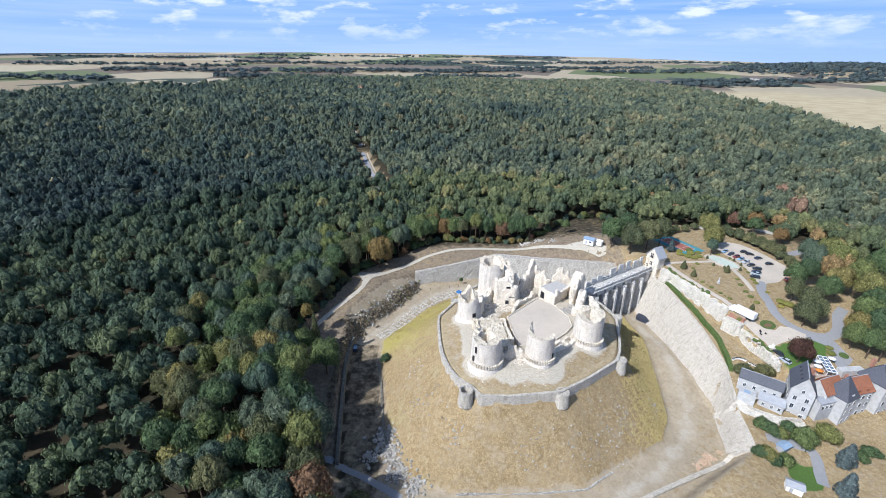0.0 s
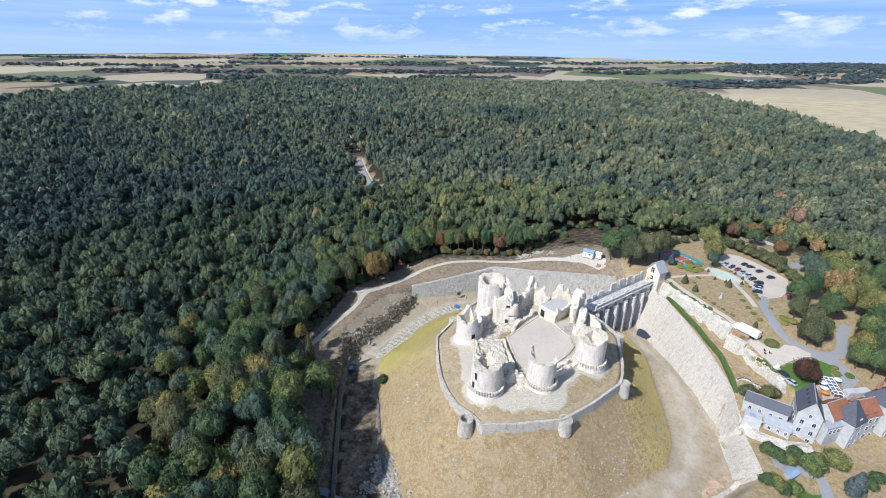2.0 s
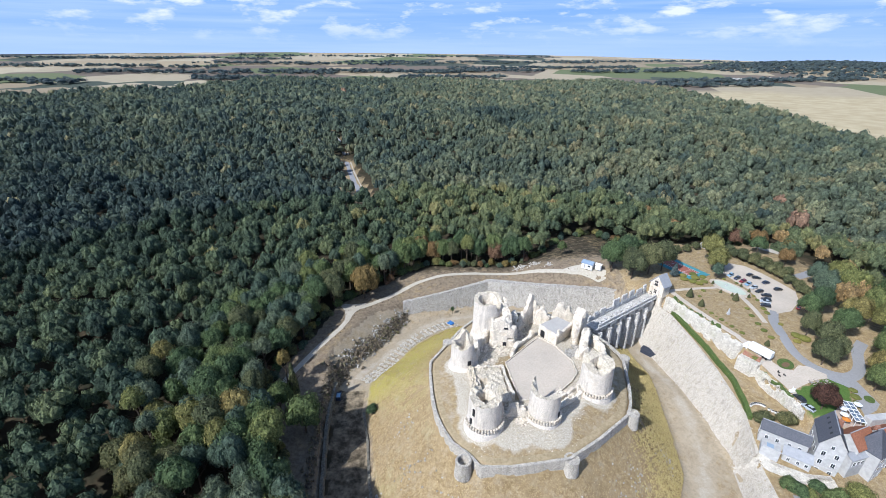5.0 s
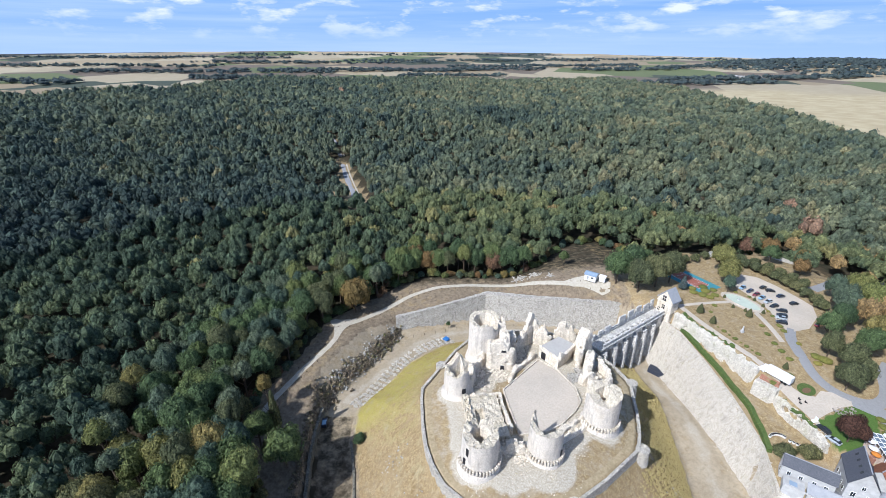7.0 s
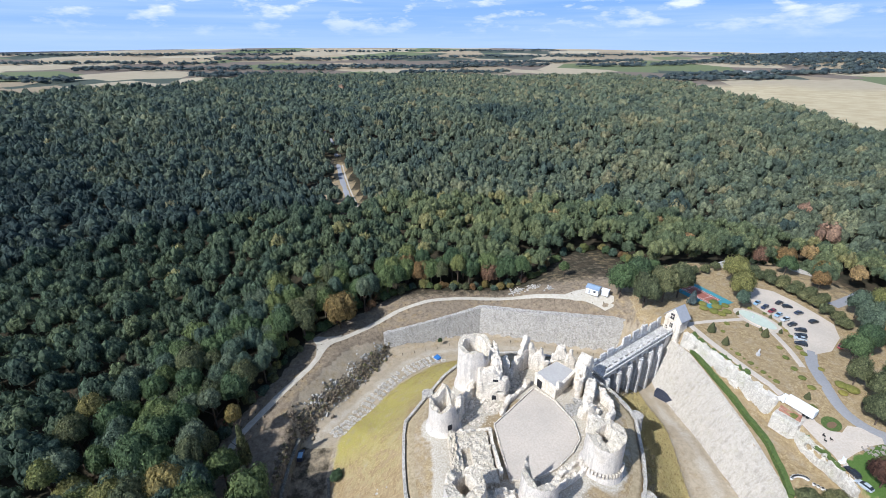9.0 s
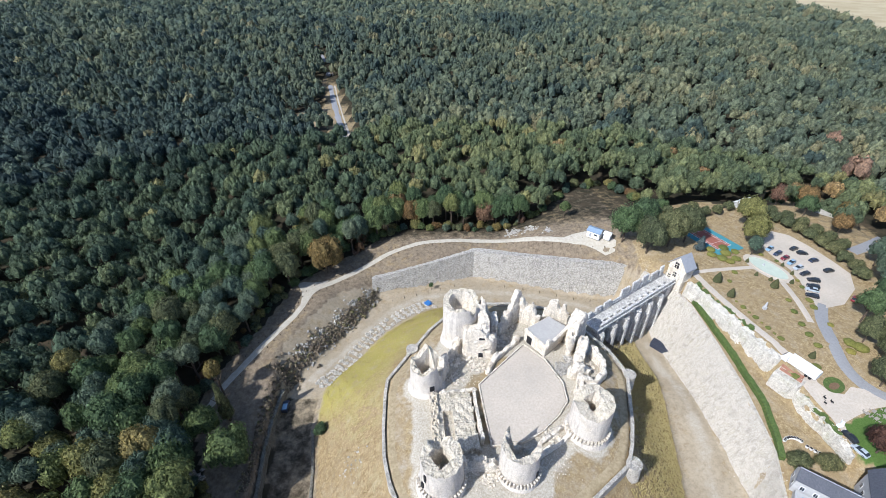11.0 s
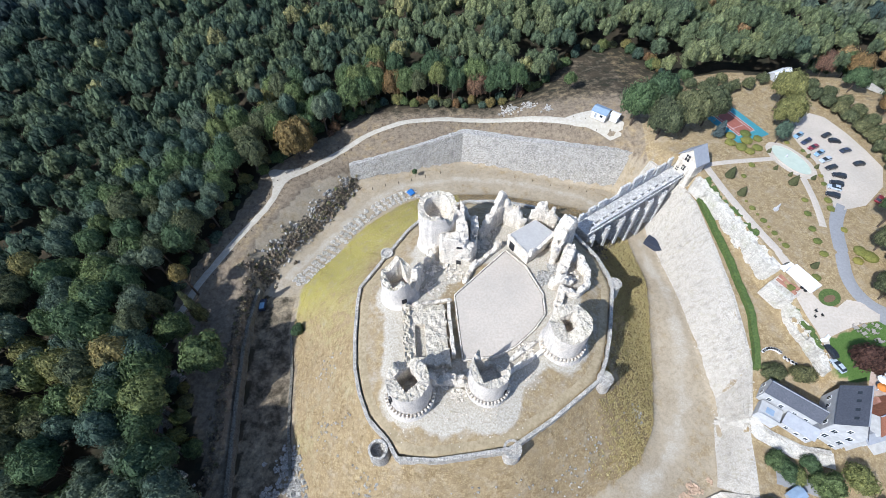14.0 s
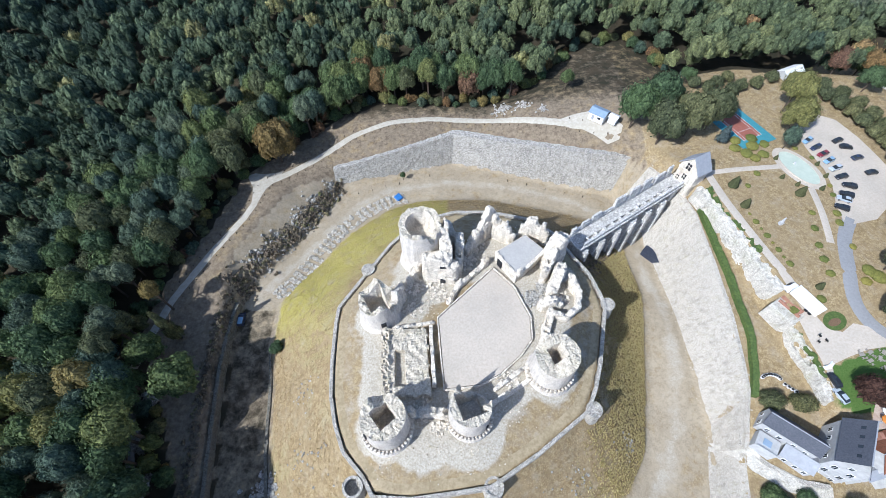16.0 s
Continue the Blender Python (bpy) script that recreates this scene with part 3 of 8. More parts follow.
def ruin_tower(name, label, x, y, z0, r0, r1, h, rim, seed, inner, floor=0.4, ragged=0.5, teeth=(), flare=1.2):
    """A broken round tower: a battered smooth shaft, a thick broken wall head and an open inside, on a flared foot.
    rim gives the height along the way round as a share of h, inner the inside's radius; both take degrees."""
    t = thing(name, label, "tower", pose(x, y, z0), "castle towers")
    n, m, q = 120, 16, 8
    ang = np.arange(n) * 2 * math.pi / n
    dirs = np.stack([np.cos(ang), np.sin(ang)], 1)

    def nz(freq, k, zz=0.0):
        return np.array([noise.noise(Vector((c * freq, s_ * freq, zz + seed * 1.7 + k))) for c, s_ in dirs])

    deg = np.degrees(ang)
    tops = np.array([h * rim(d) for d in deg]) + ragged * (0.55 * np.round(2.2 * nz(3.4, 1)) + 0.35 * nz(9.0, 2))
    tops = np.maximum(tops, 1.2)
    skin = []
    for j in range(m + 1):
        z = tops * j / m
        k = np.clip(z / h, 0, 1)
        r = r0 + (r1 - r0) * k ** 0.7 + flare * np.maximum(0, 1 - z / 1.9) ** 1.4 + 0.10 * nz(2.2, 5, j * 0.35) + 0.05 * nz(8.0, 7, j * 1.1)
        z = np.where(j == 0, -2.6, z)
        skin.append(np.column_stack([dirs * r[:, None], z]))
    ri = np.array([inner(d) for d in deg]) + 0.12 * nz(4.0, 11)
    ro = np.hypot(skin[-1][:, 0], skin[-1][:, 1])
    low = np.minimum(h * floor, tops - 0.8)
    head = [skin[-1]]
    calm = np.convolve(np.pad(tops, 6, mode="wrap"), np.ones(13) / 13, "valid")
    for j in range(1, q + 1):
        u = j / q
        r = ro + (ri - ro) * u
        lump = np.array([noise.noise(Vector((c * w * 0.75, s_ * w * 0.75, seed))) + 0.6 * noise.noise(Vector((c * w * 1.9, s_ * w * 1.9, seed + 4))) for (c, s_), w in zip(dirs, r)])
        keep = (1 - u) ** 3
        z = tops * keep + calm * (1 - keep) + ragged * 0.85 * lump * min(1, 3 * u) - 0.2 * u
        head.append(np.column_stack([dirs * r[:, None], z]))
    well = [head[-1]]
    for j in range(1, 5):
        z = head[-1][:, 2] + (low - head[-1][:, 2]) * j / 4
        r = ri * (1 - 0.03 * j) + 0.12 * nz(5.0, 30, j)
        well.append(np.column_stack([dirs * r[:, None], z]))
    ring_grid("shaft", skin, ASHLAR, t)
    ring_grid("wall_core", head, HEAD, t, "rubble core of the broken wall with dry moss")
    ring_grid("inner_face", well, STONE, t, "rough inner face of the tower", cap=True)
    # row of upright stones with gaps round the foot
    if teeth:
        lo, hi, zt = teeth
        count = int((hi - lo) / 9)
        block = part("foot_stone", box(0.52, 0.75, 1.45, (0, 0, 0), 0.08), STONE, t, "upright stone of the tower's foot")
        for i in range(count):
            a = radians(lo + (hi - lo) * i / count)
            o = block if i == 0 else new("foot_stone", block.data)
            o.parent = t
            r = r0 + 0.36
            o.matrix_basis = pose(r * math.cos(a), r * math.sin(a), zt, 0, 0, math.degrees(a) - 90)
    return t


def square_well(half, turn, ox=0.0, oy=0.0):
    """Inside of a tower with a square room, as a radius by direction."""
    def f(d):
        c, s_ = math.cos(radians(d - turn)), math.sin(radians(d - turn))
        return min(((half + ox * math.copysign(1, c)) / abs(c)) if abs(c) > 1e-6 else 99, ((half + oy * math.copysign(1, s_)) / abs(s_)) if abs(s_) > 1e-6 else 99)
    return f


def opening(t, r, a, z, w, h, name="arrow_slit", label="dark arrow slit"):
    """A near-black block set in a tower's face; its colour stands for the shade of an opening."""
    o = part(name, box(w, 0.5, h, (0, 0, 0), 0.03), DARK, t, label)
    o.matrix_basis = pose(r * math.cos(radians(a)), r * math.sin(radians(a)), z, 0, 0, a - 90)
    return o


def lattice_noise(p, seed):
    """Smooth random values between 0 and 1 at an (n, 3) array of points."""
    g = np.random.default_rng(seed).random((32, 32, 32))
    i = np.floor(p).astype(int)
    f = p - i
    f = f * f * (3 - 2 * f)
    out = 0.0
    for c in range(8):
        o = np.array((c & 1, c >> 1 & 1, c >> 2 & 1))
        w = np.prod(np.where(o, f, 1 - f), 1)
        q = (i + o) % 32
        out = out + w * g[q[:, 0], q[:, 1], q[:, 2]]
    return out


def eroded_wall(name, line, thick, tops, seed, z0, mat, bite=1.0, cell=0.36):
    """Masonry eroded into blocks: a wall along a line, broken at its head and face, hollowed in places."""
    a = np.array(line, float)
    d0 = a[1] - a[0]
    turn = math.atan2(d0[1], d0[0])
    c, s = math.cos(turn), math.sin(turn)
    loc = (a - a[0]) @ np.array([[c, -s], [s, c]])
    high = max(tops) + 1.2
    base = z0 if z0 is not None else min(ground_at(x, y) for x, y in line) - 0.3
    lo, hi = loc.min(0) - thick, loc.max(0) + thick
    drop = high if z0 is not None else high + max(ground_at(x, y) for x, y in line) - base
    n = [int((hi[0] - lo[0]) / cell) + 2, int((hi[1] - lo[1]) / cell) + 2, int(drop / (cell * 0.85)) + 2]
    I = np.stack(np.meshgrid(*[np.arange(k) for k in n], indexing="ij"), -1).reshape(-1, 3)
    p = (I + 0.5) * (cell, cell, cell * 0.85) + (*lo, -0.5)
    best, arc, run = np.full(len(p), 1e9), np.zeros(len(p)), 0.0
    for u, v in zip(loc, loc[1:]):
        e = v - u
        L = np.hypot(*e)
        t = np.clip(((p[:, :2] - u) @ e) / L ** 2, 0, 1)
        d = np.hypot(*(p[:, :2] - u - t[:, None] * e).T)
        arc = np.where(d < best, run + t * L, arc)
        best = np.minimum(best, d)
        run += L
    k = arc / run * (len(tops) - 1) + 0.5 * (lattice_noise(p * (0.5, 0.5, 0.0) + 3, seed) - 0.5)
    foot = np.zeros(len(p))
    if z0 is None:
        w = p[:, :2] @ np.array([[c, s], [-s, c]]) + a[0]
        foot = ground(w[:, 0], w[:, 1]) - base
    top = 0.55 * np.interp(k, range(len(tops)), tops) + 0.45 * np.asarray(tops, float)[np.clip(np.round(k), 0, len(tops) - 1).astype(int)]
    big, fine = lattice_noise(p * 0.42, seed + 1), lattice_noise(p * 1.25, seed + 2)
    z = p[:, 2] - foot
    top = top + bite * (1.9 * (lattice_noise(p * (0.8, 0.8, 0.0), seed + 3) - 0.5) + 1.2 * (fine - 0.5))
    half = thick * (0.56 - 0.10 * np.clip(z / high, 0, 1)) + bite * (0.85 * (big - 0.5) + 0.42 * (fine - 0.5))
    hollow = (lattice_noise(p * (0.36, 0.36, 0.27) + 9, seed + 4) > 0.83) & (z > 0.25 * high)
    solid = ((best < half) & (z < top) & ~hollow).reshape(n)
    solid = np.pad(solid, 1)
    quads = []
    for ax in range(3):
        for sign in (0, 1):
            near = np.moveaxis(solid, ax, 0)
            edge = near[1:] & ~near[:-1] if sign == 0 else near[:-1] & ~near[1:]
            q = np.argwhere(edge)
            b1, b2 = [(1, 2), (2, 0), (0, 1)][ax]
            cellpos = np.zeros((len(q), 3), int)
            others = [m for m in range(3) if m != ax]
            cellpos[:, ax] = q[:, 0] + 1
            cellpos[:, others[0]], cellpos[:, others[1]] = q[:, 1], q[:, 2]
            corners = []
            for o1, o2 in ((0, 0), (1, 0), (1, 1), (0, 1)):
                v = cellpos.copy()
                v[:, b1] += o1
                v[:, b2] += o2
                corners.append(v)
            if sign == 0:
                corners = corners[::-1]
            quads.append(np.stack(corners, 1))
    quads = np.concatenate(quads)
    keys, inv = np.unique(quads.reshape(-1, 3), axis=0, return_inverse=True)
    f = inv.reshape(-1, 4)
    r = np.random.default_rng(seed)
    v = (keys - 1) * (cell, cell, cell * 0.85) + (*lo, -0.5)
    for amount in (0.6, 0.55, 0.4):
        near, count = np.zeros_like(v), np.zeros(len(v))
        for m in range(4):
            np.add.at(near, f[:, m], v[f[:, (m + 1) % 4]] + v[f[:, m - 1]])
            np.add.at(count, f[:, m], 2)
        v = v * (1 - amount) + near / count[:, None] * amount
    v += r.uniform(-0.07, 0.07, v.shape)
    w = v.copy()
    w[:, :2] = v[:, :2] @ np.array([[c, s], [-s, c]]) + a[0]
    w[:, 2] += base
    return mesh_np(name, w, f, mat)


def ruin_wall(name, label, line, thick, tops, seed, z0=None, mat=None, rough=0.3, every=0.55, category="ruined wall", group="castle ruins", parent=None, closed=False):
    """A broken rubble wall along a line; tops are heights above its base along the way."""
    if rough >= 0.4 and parent is None:
        return tagged(eroded_wall(name, line, thick, tops, seed, z0, mat or STONE, min(1.0, rough * 1.5)), label, category, group)
    pts = [Vector((*p, 0)) for p in line]
    if closed:
        pts.append(pts[0])
    lens = [0.0]
    for a, b in zip(pts, pts[1:]):
        lens.append(lens[-1] + (b - a).length)
    total = lens[-1]
    n = max(3, int(total / every))
    bm = bmesh.new()
    rings = []
    m = 7
    for i in range(n + 1):
        s = total * i / n
        k = max(j for j in range(len(lens) - 1) if lens[j] <= s + 1e-6)
        p = pts[k].lerp(pts[k + 1], (s - lens[k]) / max(1e-6, lens[k + 1] - lens[k]))
        before, after = pts[k], pts[k + 1]
        d = (after - before).normalized()
        side = Vector((-d.y, d.x, 0))
        u = s / total * (len(tops) - 1)
        smooth_h = float(np.interp(u, range(len(tops)), tops))
        if rough > 0.22:
            u2 = u + 0.35 * noise.noise(Vector((s * 0.7, seed, 1.3)))
            smooth_h = 0.35 * smooth_h + 0.65 * tops[int(min(max(round(u2), 0), len(tops) - 1))]
            smooth_h += rough * 1.6 * round(1.6 * noise.noise(Vector((s * 0.55, seed, 4.3)))) * 0.6
        h = smooth_h + rough * 1.0 * noise.noise(Vector((s * 0.9, seed, 0.3)))
        h = max(0.3, h)
        base = (z0 if z0 is not None else ground_at(p.x, p.y)) - 0.5
        ring = []
        for j in range(m + 1):
            z = base + (h + 0.5) * j / m
            w = thick * (0.56 - 0.08 * j / m)
            q = p + side * w
            ring.append(Vector((q.x, q.y, z)))
        for j in range(m, -1, -1):
            z = base + (h + 0.5) * j / m
            if j == m:
                z -= rough * abs(noise.noise(Vector((s * 0.6, seed + 5, 2.0))))
            w = thick * (0.56 - 0.08 * j / m)
            q = p - side * w
            ring.append(Vector((q.x, q.y, z)))
        rings.append([bm.verts.new(v + noise.noise_vector(v * 0.55 + Vector((seed, 0, 0))) * rough * (1.0 if v.z > base + 0.1 else 0.3)) for v in ring])
    c = 2 * (m + 1)
    for a, b in zip(rings, rings[1:]):
        for j in range(c - 1):
            bm.faces.new((a[j], b[j], b[j + 1], a[j + 1]))
    if not closed:
        bm.faces.new(rings[0])
        bm.faces.new(rings[-1][::-1])
    bmesh.ops.recalc_face_normals(bm, faces=bm.faces[:])
    if parent is not None:
        return part(name, bm, mat or STONE, parent, label)
    return tagged(link(name, bm, mat or STONE), label, category, group)



def between(a, lo, hi, soft=8.0):
    """1 for directions between lo and hi degrees, falling off over a few degrees."""
    d = (a - lo) % 360
    w = (hi - lo) % 360
    return max(0.0, min(1.0, d / soft, (w - d) / soft)) if d < w else 0.0


tower_sw = ruin_tower("castle_tower", "round roofless limestone tower with a square well inside", 15.8, 128.0, 24.2, 5.7, 5.1, 12.3,
                      lambda a: 0.93 + 0.07 * between(a, 20, 75) - 0.16 * between(a, 82, 118) + 0.06 * between(a, 125, 175) - 0.05 * between(a, 190, 330, 30), 3, square_well(2.3, 40, 0.2, 0.2), 0.3, 0.6, (185, 365, 1.5))
tower_s = ruin_tower("castle_tower", "round limestone tower broken open to the court", 35.4, 130.6, 24.2, 5.2, 4.8, 12.0,
                     lambda a: 0.24 + 0.70 * between(a, 112, 22, 7) + 0.16 * between(a, 112, 150, 12), 5, square_well(3.1, 20, 0.3, 0.5), 0.12, 0.4, (185, 360, 1.4))
ruin_tower("castle_tower", "thick round limestone tower with a half-collapsed top", 56.2, 142.0, 24.2, 5.5, 5.2, 13.4,
                     lambda a: 0.96 - 0.14 * between(a, 185, 300, 35) - 0.12 * between(a, 130, 190, 25), 7, square_well(1.9, 25, 0.3, 0.5), 0.4, 0.55, (180, 350, 1.5))
tower_w = ruin_tower("castle_tower", "jagged round limestone tower, its inner side fallen", 11.2, 157.6, 24.0, 5.0, 4.5, 13.2,
                     lambda a: 0.84 + 0.14 * between(a, 60, 110, 14) - 0.10 * between(a, 110, 160, 14) - 0.12 * between(a, 160, 300, 40) - 0.34 * between(a, 318, 40, 12), 9, square_well(2.6, 30), 0.3, 0.8)
ruin_tower("castle_keep", "tall roofless limestone keep broken at one side", 22.4, 177.2, 24.0, 6.2, 5.8, 17.4,
                        lambda a: 1.0 - 0.04 * between(a, 150, 280, 40) - 0.22 * between(a, 292, 325, 10) - 0.12 * between(a, 325, 20, 12), 11, lambda a: 4.0, 0.66, 0.5)
opening(tower_sw, 5.25, 222, 6.6, 0.8, 2.6, "window_slot", "dark tall window slot")
opening(tower_sw, 5.5, 212, 3.0, 0.8, 2.0, "window_slot", "dark broken window")
opening(tower_s, 5.05, 322, 2.2, 0.8, 2.4, "doorway", "dark narrow doorway")
opening(tower_w, 4.85, 292, 3.0, 1.4, 1.8, "doorway", "dark low opening")

# keep's inner block and the ruins along the court
block = ruin_wall("keep_wall", "tall pale limestone wall block beside the keep", [(24.4, 170.4), (31.4, 169.4)], 3.4, [11.5, 12.0, 12.2, 11.2, 9.0], 13, 24.0, rough=0.4)
# Black blocks near the wall face give the openings' shade by colour.
part("window_slot", box(1.9, 1.0, 0.9, (28.8, 168.45, 32.2), 0.1), DARK, block, "dark empty window")
part("doorway", box(1.5, 1.0, 1.9, (28.6, 168.3, 24.3), 0.2), DARK, block, "dark low doorway")
ruin_wall("keep_wall", "ragged stepped wall joining the block to the keep", [(29.8, 170.5), (28.4, 178.5)], 3.2, [11.4, 13.0, 14.5, 15.2, 16.4], 14, 24.0, rough=0.45)
ruin_wall("keep_wall", "thick broken wall behind the keep's block", [(33.0, 171.0), (33.6, 178.0), (29.5, 181.8)], 2.0, [6.0, 9.5, 10.5, 9.0, 12.0], 39, 24.0, rough=0.5)
ruin_wall("keep_wall", "low broken stub under the keep", [(19.0, 168.0), (21.6, 171.4)], 2.0, [3.5, 5.0, 6.5], 43, 24.0, rough=0.45)
ruin_wall("curtain_wall", "low broken curtain wall beside the court", [(30.4, 161.5), (33, 166.5), (41.5, 174.5)], 1.5, [1.6, 1.2, 2.0, 1.2, 1.5, 2.6], 15, 24.6, rough=0.4)
ruin_wall("ruined_gable", "tall thin broken gable wall of limestone", [(38.8, 182.2), (43.6, 186.2)], 1.9, [7, 9.0, 12.0, 14.6, 14.2, 10.5], 16, 24.2, rough=0.45)
ruin_wall("ruined_gable", "jagged limestone wall fragment with a tapering top", [(44.0, 184.8), (49.4, 182.0)], 1.8, [11.5, 9.0, 8.0, 10.5, 7.5, 5.0], 17, 24.2, rough=0.45)
ruin_wall("ruined_gable", "low jagged wall joining the gable fragments", [(36.0, 178.6), (39.4, 182.4)], 1.8, [4, 6.5, 8.5, 6.5], 36, 24.2, rough=0.45)
ruin_wall("ruined_gable", "pointed limestone wall fragment with an empty window", [(52.6, 184.6), (56.2, 183.8), (59.6, 182.4)], 1.8, [6.5, 10.5, 11.0, 7.5, 9.5, 6], 19, 24.2, rough=0.45)
ruin_wall("gate_ruin", "bulky rounded ruined gate tower of limestone facing the bridge", [(59.6, 174.4), (62.6, 177.6)], 4.4, [9.5, 11.8, 12.4, 9.8], 20, 24.0, rough=0.45)
ruin_wall("gate_ruin", "tall leaning wall stub beside the terrace", [(57.2, 168.4), (59.8, 172.6)], 1.9, [8.0, 7.0, 8.5, 10.5], 37, 24.0, rough=0.45)
ruin_wall("gate_ruin", "broken curved wall of the fallen gate tower", [(58.6, 157.2), (62.8, 156.6), (66.2, 159.6), (67.0, 164.0), (65.0, 168.2)], 1.5, [3.5, 3.0, 3.6, 2.8, 3.8, 5.0], 38, 24.0, rough=0.4)
ruin_wall("gate_ruin", "eroded limestone mass beside the gate", [(59.4, 164.4), (62.2, 170.4)], 3.0, [5.5, 7.2, 6.4, 7.5, 6.0], 21, 24.0, rough=0.5)
ruin_wall("gate_ruin", "leaning slab of fallen masonry by the court", [(56.6, 160.2), (60.8, 160.8)], 2.8, [4.0, 5.2, 4.6, 3.4], 22, 24.0, rough=0.5)
ruin_wall("curtain_wall", "low ragged wall between court and towers", [(55.4, 149.5), (58.2, 157.6)], 1.9, [1.8, 3.0, 2.2, 3.0, 4.0], 23, 24.2, rough=0.45)
ruin_wall("curtain_wall", "low broken wall along the court's edge", [(42.0, 137.0), (52.0, 144.0)], 1.3, [1.4, 1.8, 0.7, 2.2, 1.2, 1.8], 24, 24.4, rough=0.4)
ruin_wall("curtain_wall", "broken outer wall between two towers", [(41.0, 133.4), (51.0, 139.6)], 1.1, [1.4, 2.0, 1.0, 2.2], 25, 24.2)
ruin_wall("curtain_wall", "thin wall bordering the sunken room", [(26.8, 137.5), (25.4, 154.0)], 0.9, [2.4, 1.8, 1.4, 1.5], 26, 24.7)
ruin_wall("curtain_wall", "ragged wall stumps between two towers", [(21.4, 131.0), (30.2, 131.0)], 2.0, [5, 1.4, 5.0, 5.5, 4.0, 2.5], 28, 24.2, rough=0.5)
ruin_wall("curtain_wall", "tall broken wall stub near the west tower", [(15.6, 158.6), (17.0, 163.4)], 2.2, [7.5, 9.5, 8.0, 6.5], 29, 24.0, rough=0.45)
ruin_wall("curtain_wall", "low cross wall of the west rooms", [(15.5, 153.0), (26.0, 155.4)], 1.2, [2.4, 1.2, 0.9, 0.8], 30, 24.4, rough=0.4)


def raised_floor(name, label, x0, x1, y0, y1, z, slot, seed, lean=-0.085):
    """A block of rubble fill with a ragged edge, an uneven top and a sunken slot."""
    nx_, ny_ = int((x1 - x0) / 0.4), int((y1 - y0) / 0.4)
    U, W = np.meshgrid(np.linspace(x0, x1, nx_), np.linspace(y0, y1, ny_))
    n1 = np.array([noise.noise(Vector((a * 0.55, b * 0.55, seed))) for a, b in zip(U.ravel(), W.ravel())]).reshape(U.shape)
    n2 = np.array([noise.noise(Vector((a * 1.6, b * 1.6, seed + 5))) for a, b in zip(U.ravel(), W.ravel())]).reshape(U.shape)
    rim = np.minimum(np.minimum(U - x0, x1 - U), np.minimum(W - y0, y1 - W)) + 0.8 * n1
    Z = np.where(rim < 0.45, 22.6, z + 0.45 * n1 + 0.3 * n2 + 0.9 * (U < x0 + 2.6) * (n2 + 0.6))
    sx0, sx1, sy0, sy1 = slot
    Z = np.where((U > sx0) & (U < sx1) & (W > sy0) & (W < sy1), 23.4, Z)
    v = np.stack([U + lean * (W - y0), W, Z], -1).reshape(-1, 3)
    i, j = np.meshgrid(np.arange(ny_ - 1), np.arange(nx_ - 1), indexing="ij")
    q = (i * nx_ + j).ravel()
    return tagged(mesh_np(name, v, np.stack([q, q + 1, q + nx_ + 1, q + nx_], 1), HEAD), label, "ruin", "castle ruins")


raised_floor("room_fill", "raised rubble floor of the west rooms with a sunken slot", 13.4, 26.6, 134.4, 153.6, 26.2, (17.4, 19.6, 137.4, 146.6), 3)
# little terrace over the vault by the gate
bm = bmesh.new()
TERR = [(43.9, 175.8), (53.2, 182.0), (58.6, 176.4), (49.4, 167.8)]
lo = [bm.verts.new((*p, 24.3)) for p in TERR]
hi = [bm.verts.new((*p, 29.2)) for p in TERR]
for i in range(4):
    k = (i + 1) % 4
    bm.faces.new((lo[i], lo[k], hi[k], hi[i]))
bm.faces.new(hi)
bmesh.ops.recalc_face_normals(bm, faces=bm.faces[:])
bmesh.ops.bevel(bm, geom=bm.edges[:], offset=0.15, segments=1, affect="EDGES")
terr = thing("vault_terrace", "flat grey terrace on a stone vault beside the court", "terrace", group="castle ruins")
part("vault", bm, STONE, terr)
bm = bmesh.new()
bm.faces.new([bm.verts.new((*(Vector(p).lerp(Vector((51.8, 175)), 0.05)), 29.26)) for p in TERR])
part("paving", bm, mottled("terrace_screed", (0.36, 0.345, 0.325), (0.45, 0.435, 0.41), 1.2, 0.15), terr, "smooth grey paving")
# The archway's darkness is a black block's colour; the vault stays solid.
o = part("archway", box(2.0, 0.6, 3.0, (0, 0, 0), 0.1), DARK, terr, "dark arched doorway")
o.matrix_basis = pose(45.3, 173.6, 24.6, 0, 0, -55)
ruin_wall("parapet", "", [(49.8, 167.9), (53.4, 171.0), (58.4, 175.8)], 0.9, [2.6, 1.0, 1.2, 1.4, 2.4], 31, 29.0, parent=terr)
ruin_wall("parapet", "", [(44.0, 175.6), (49.4, 167.9)], 0.6, [0.6, 0.4, 0.5], 32, 29.1, parent=terr)

# court of raked gravel with a stone kerb
COURT = [(27.6, 156.6), (43.2, 172.2), (48.8, 166.2), (52.6, 157.0), (52.4, 150.5), (49.0, 146.0), (43.4, 141.0), (38.3, 138.4), (29.6, 137.2), (28.6, 146.0)]


def slab(name, outline, z, depth, mat, label, category, kind="structure"):
    bm = bmesh.new()
    a = [bm.verts.new((*p, z)) for p in outline]
    b = [bm.verts.new((*p, z - depth)) for p in outline]
    bm.faces.new(a)
    for i in range(len(a)):
        k = (i + 1) % len(a)
        bm.faces.new((a[k], a[i], b[i], b[k]))
    bmesh.ops.recalc_face_normals(bm, faces=bm.faces[:])
    return tagged(link(name, bm, mat), label, category, kind=kind)


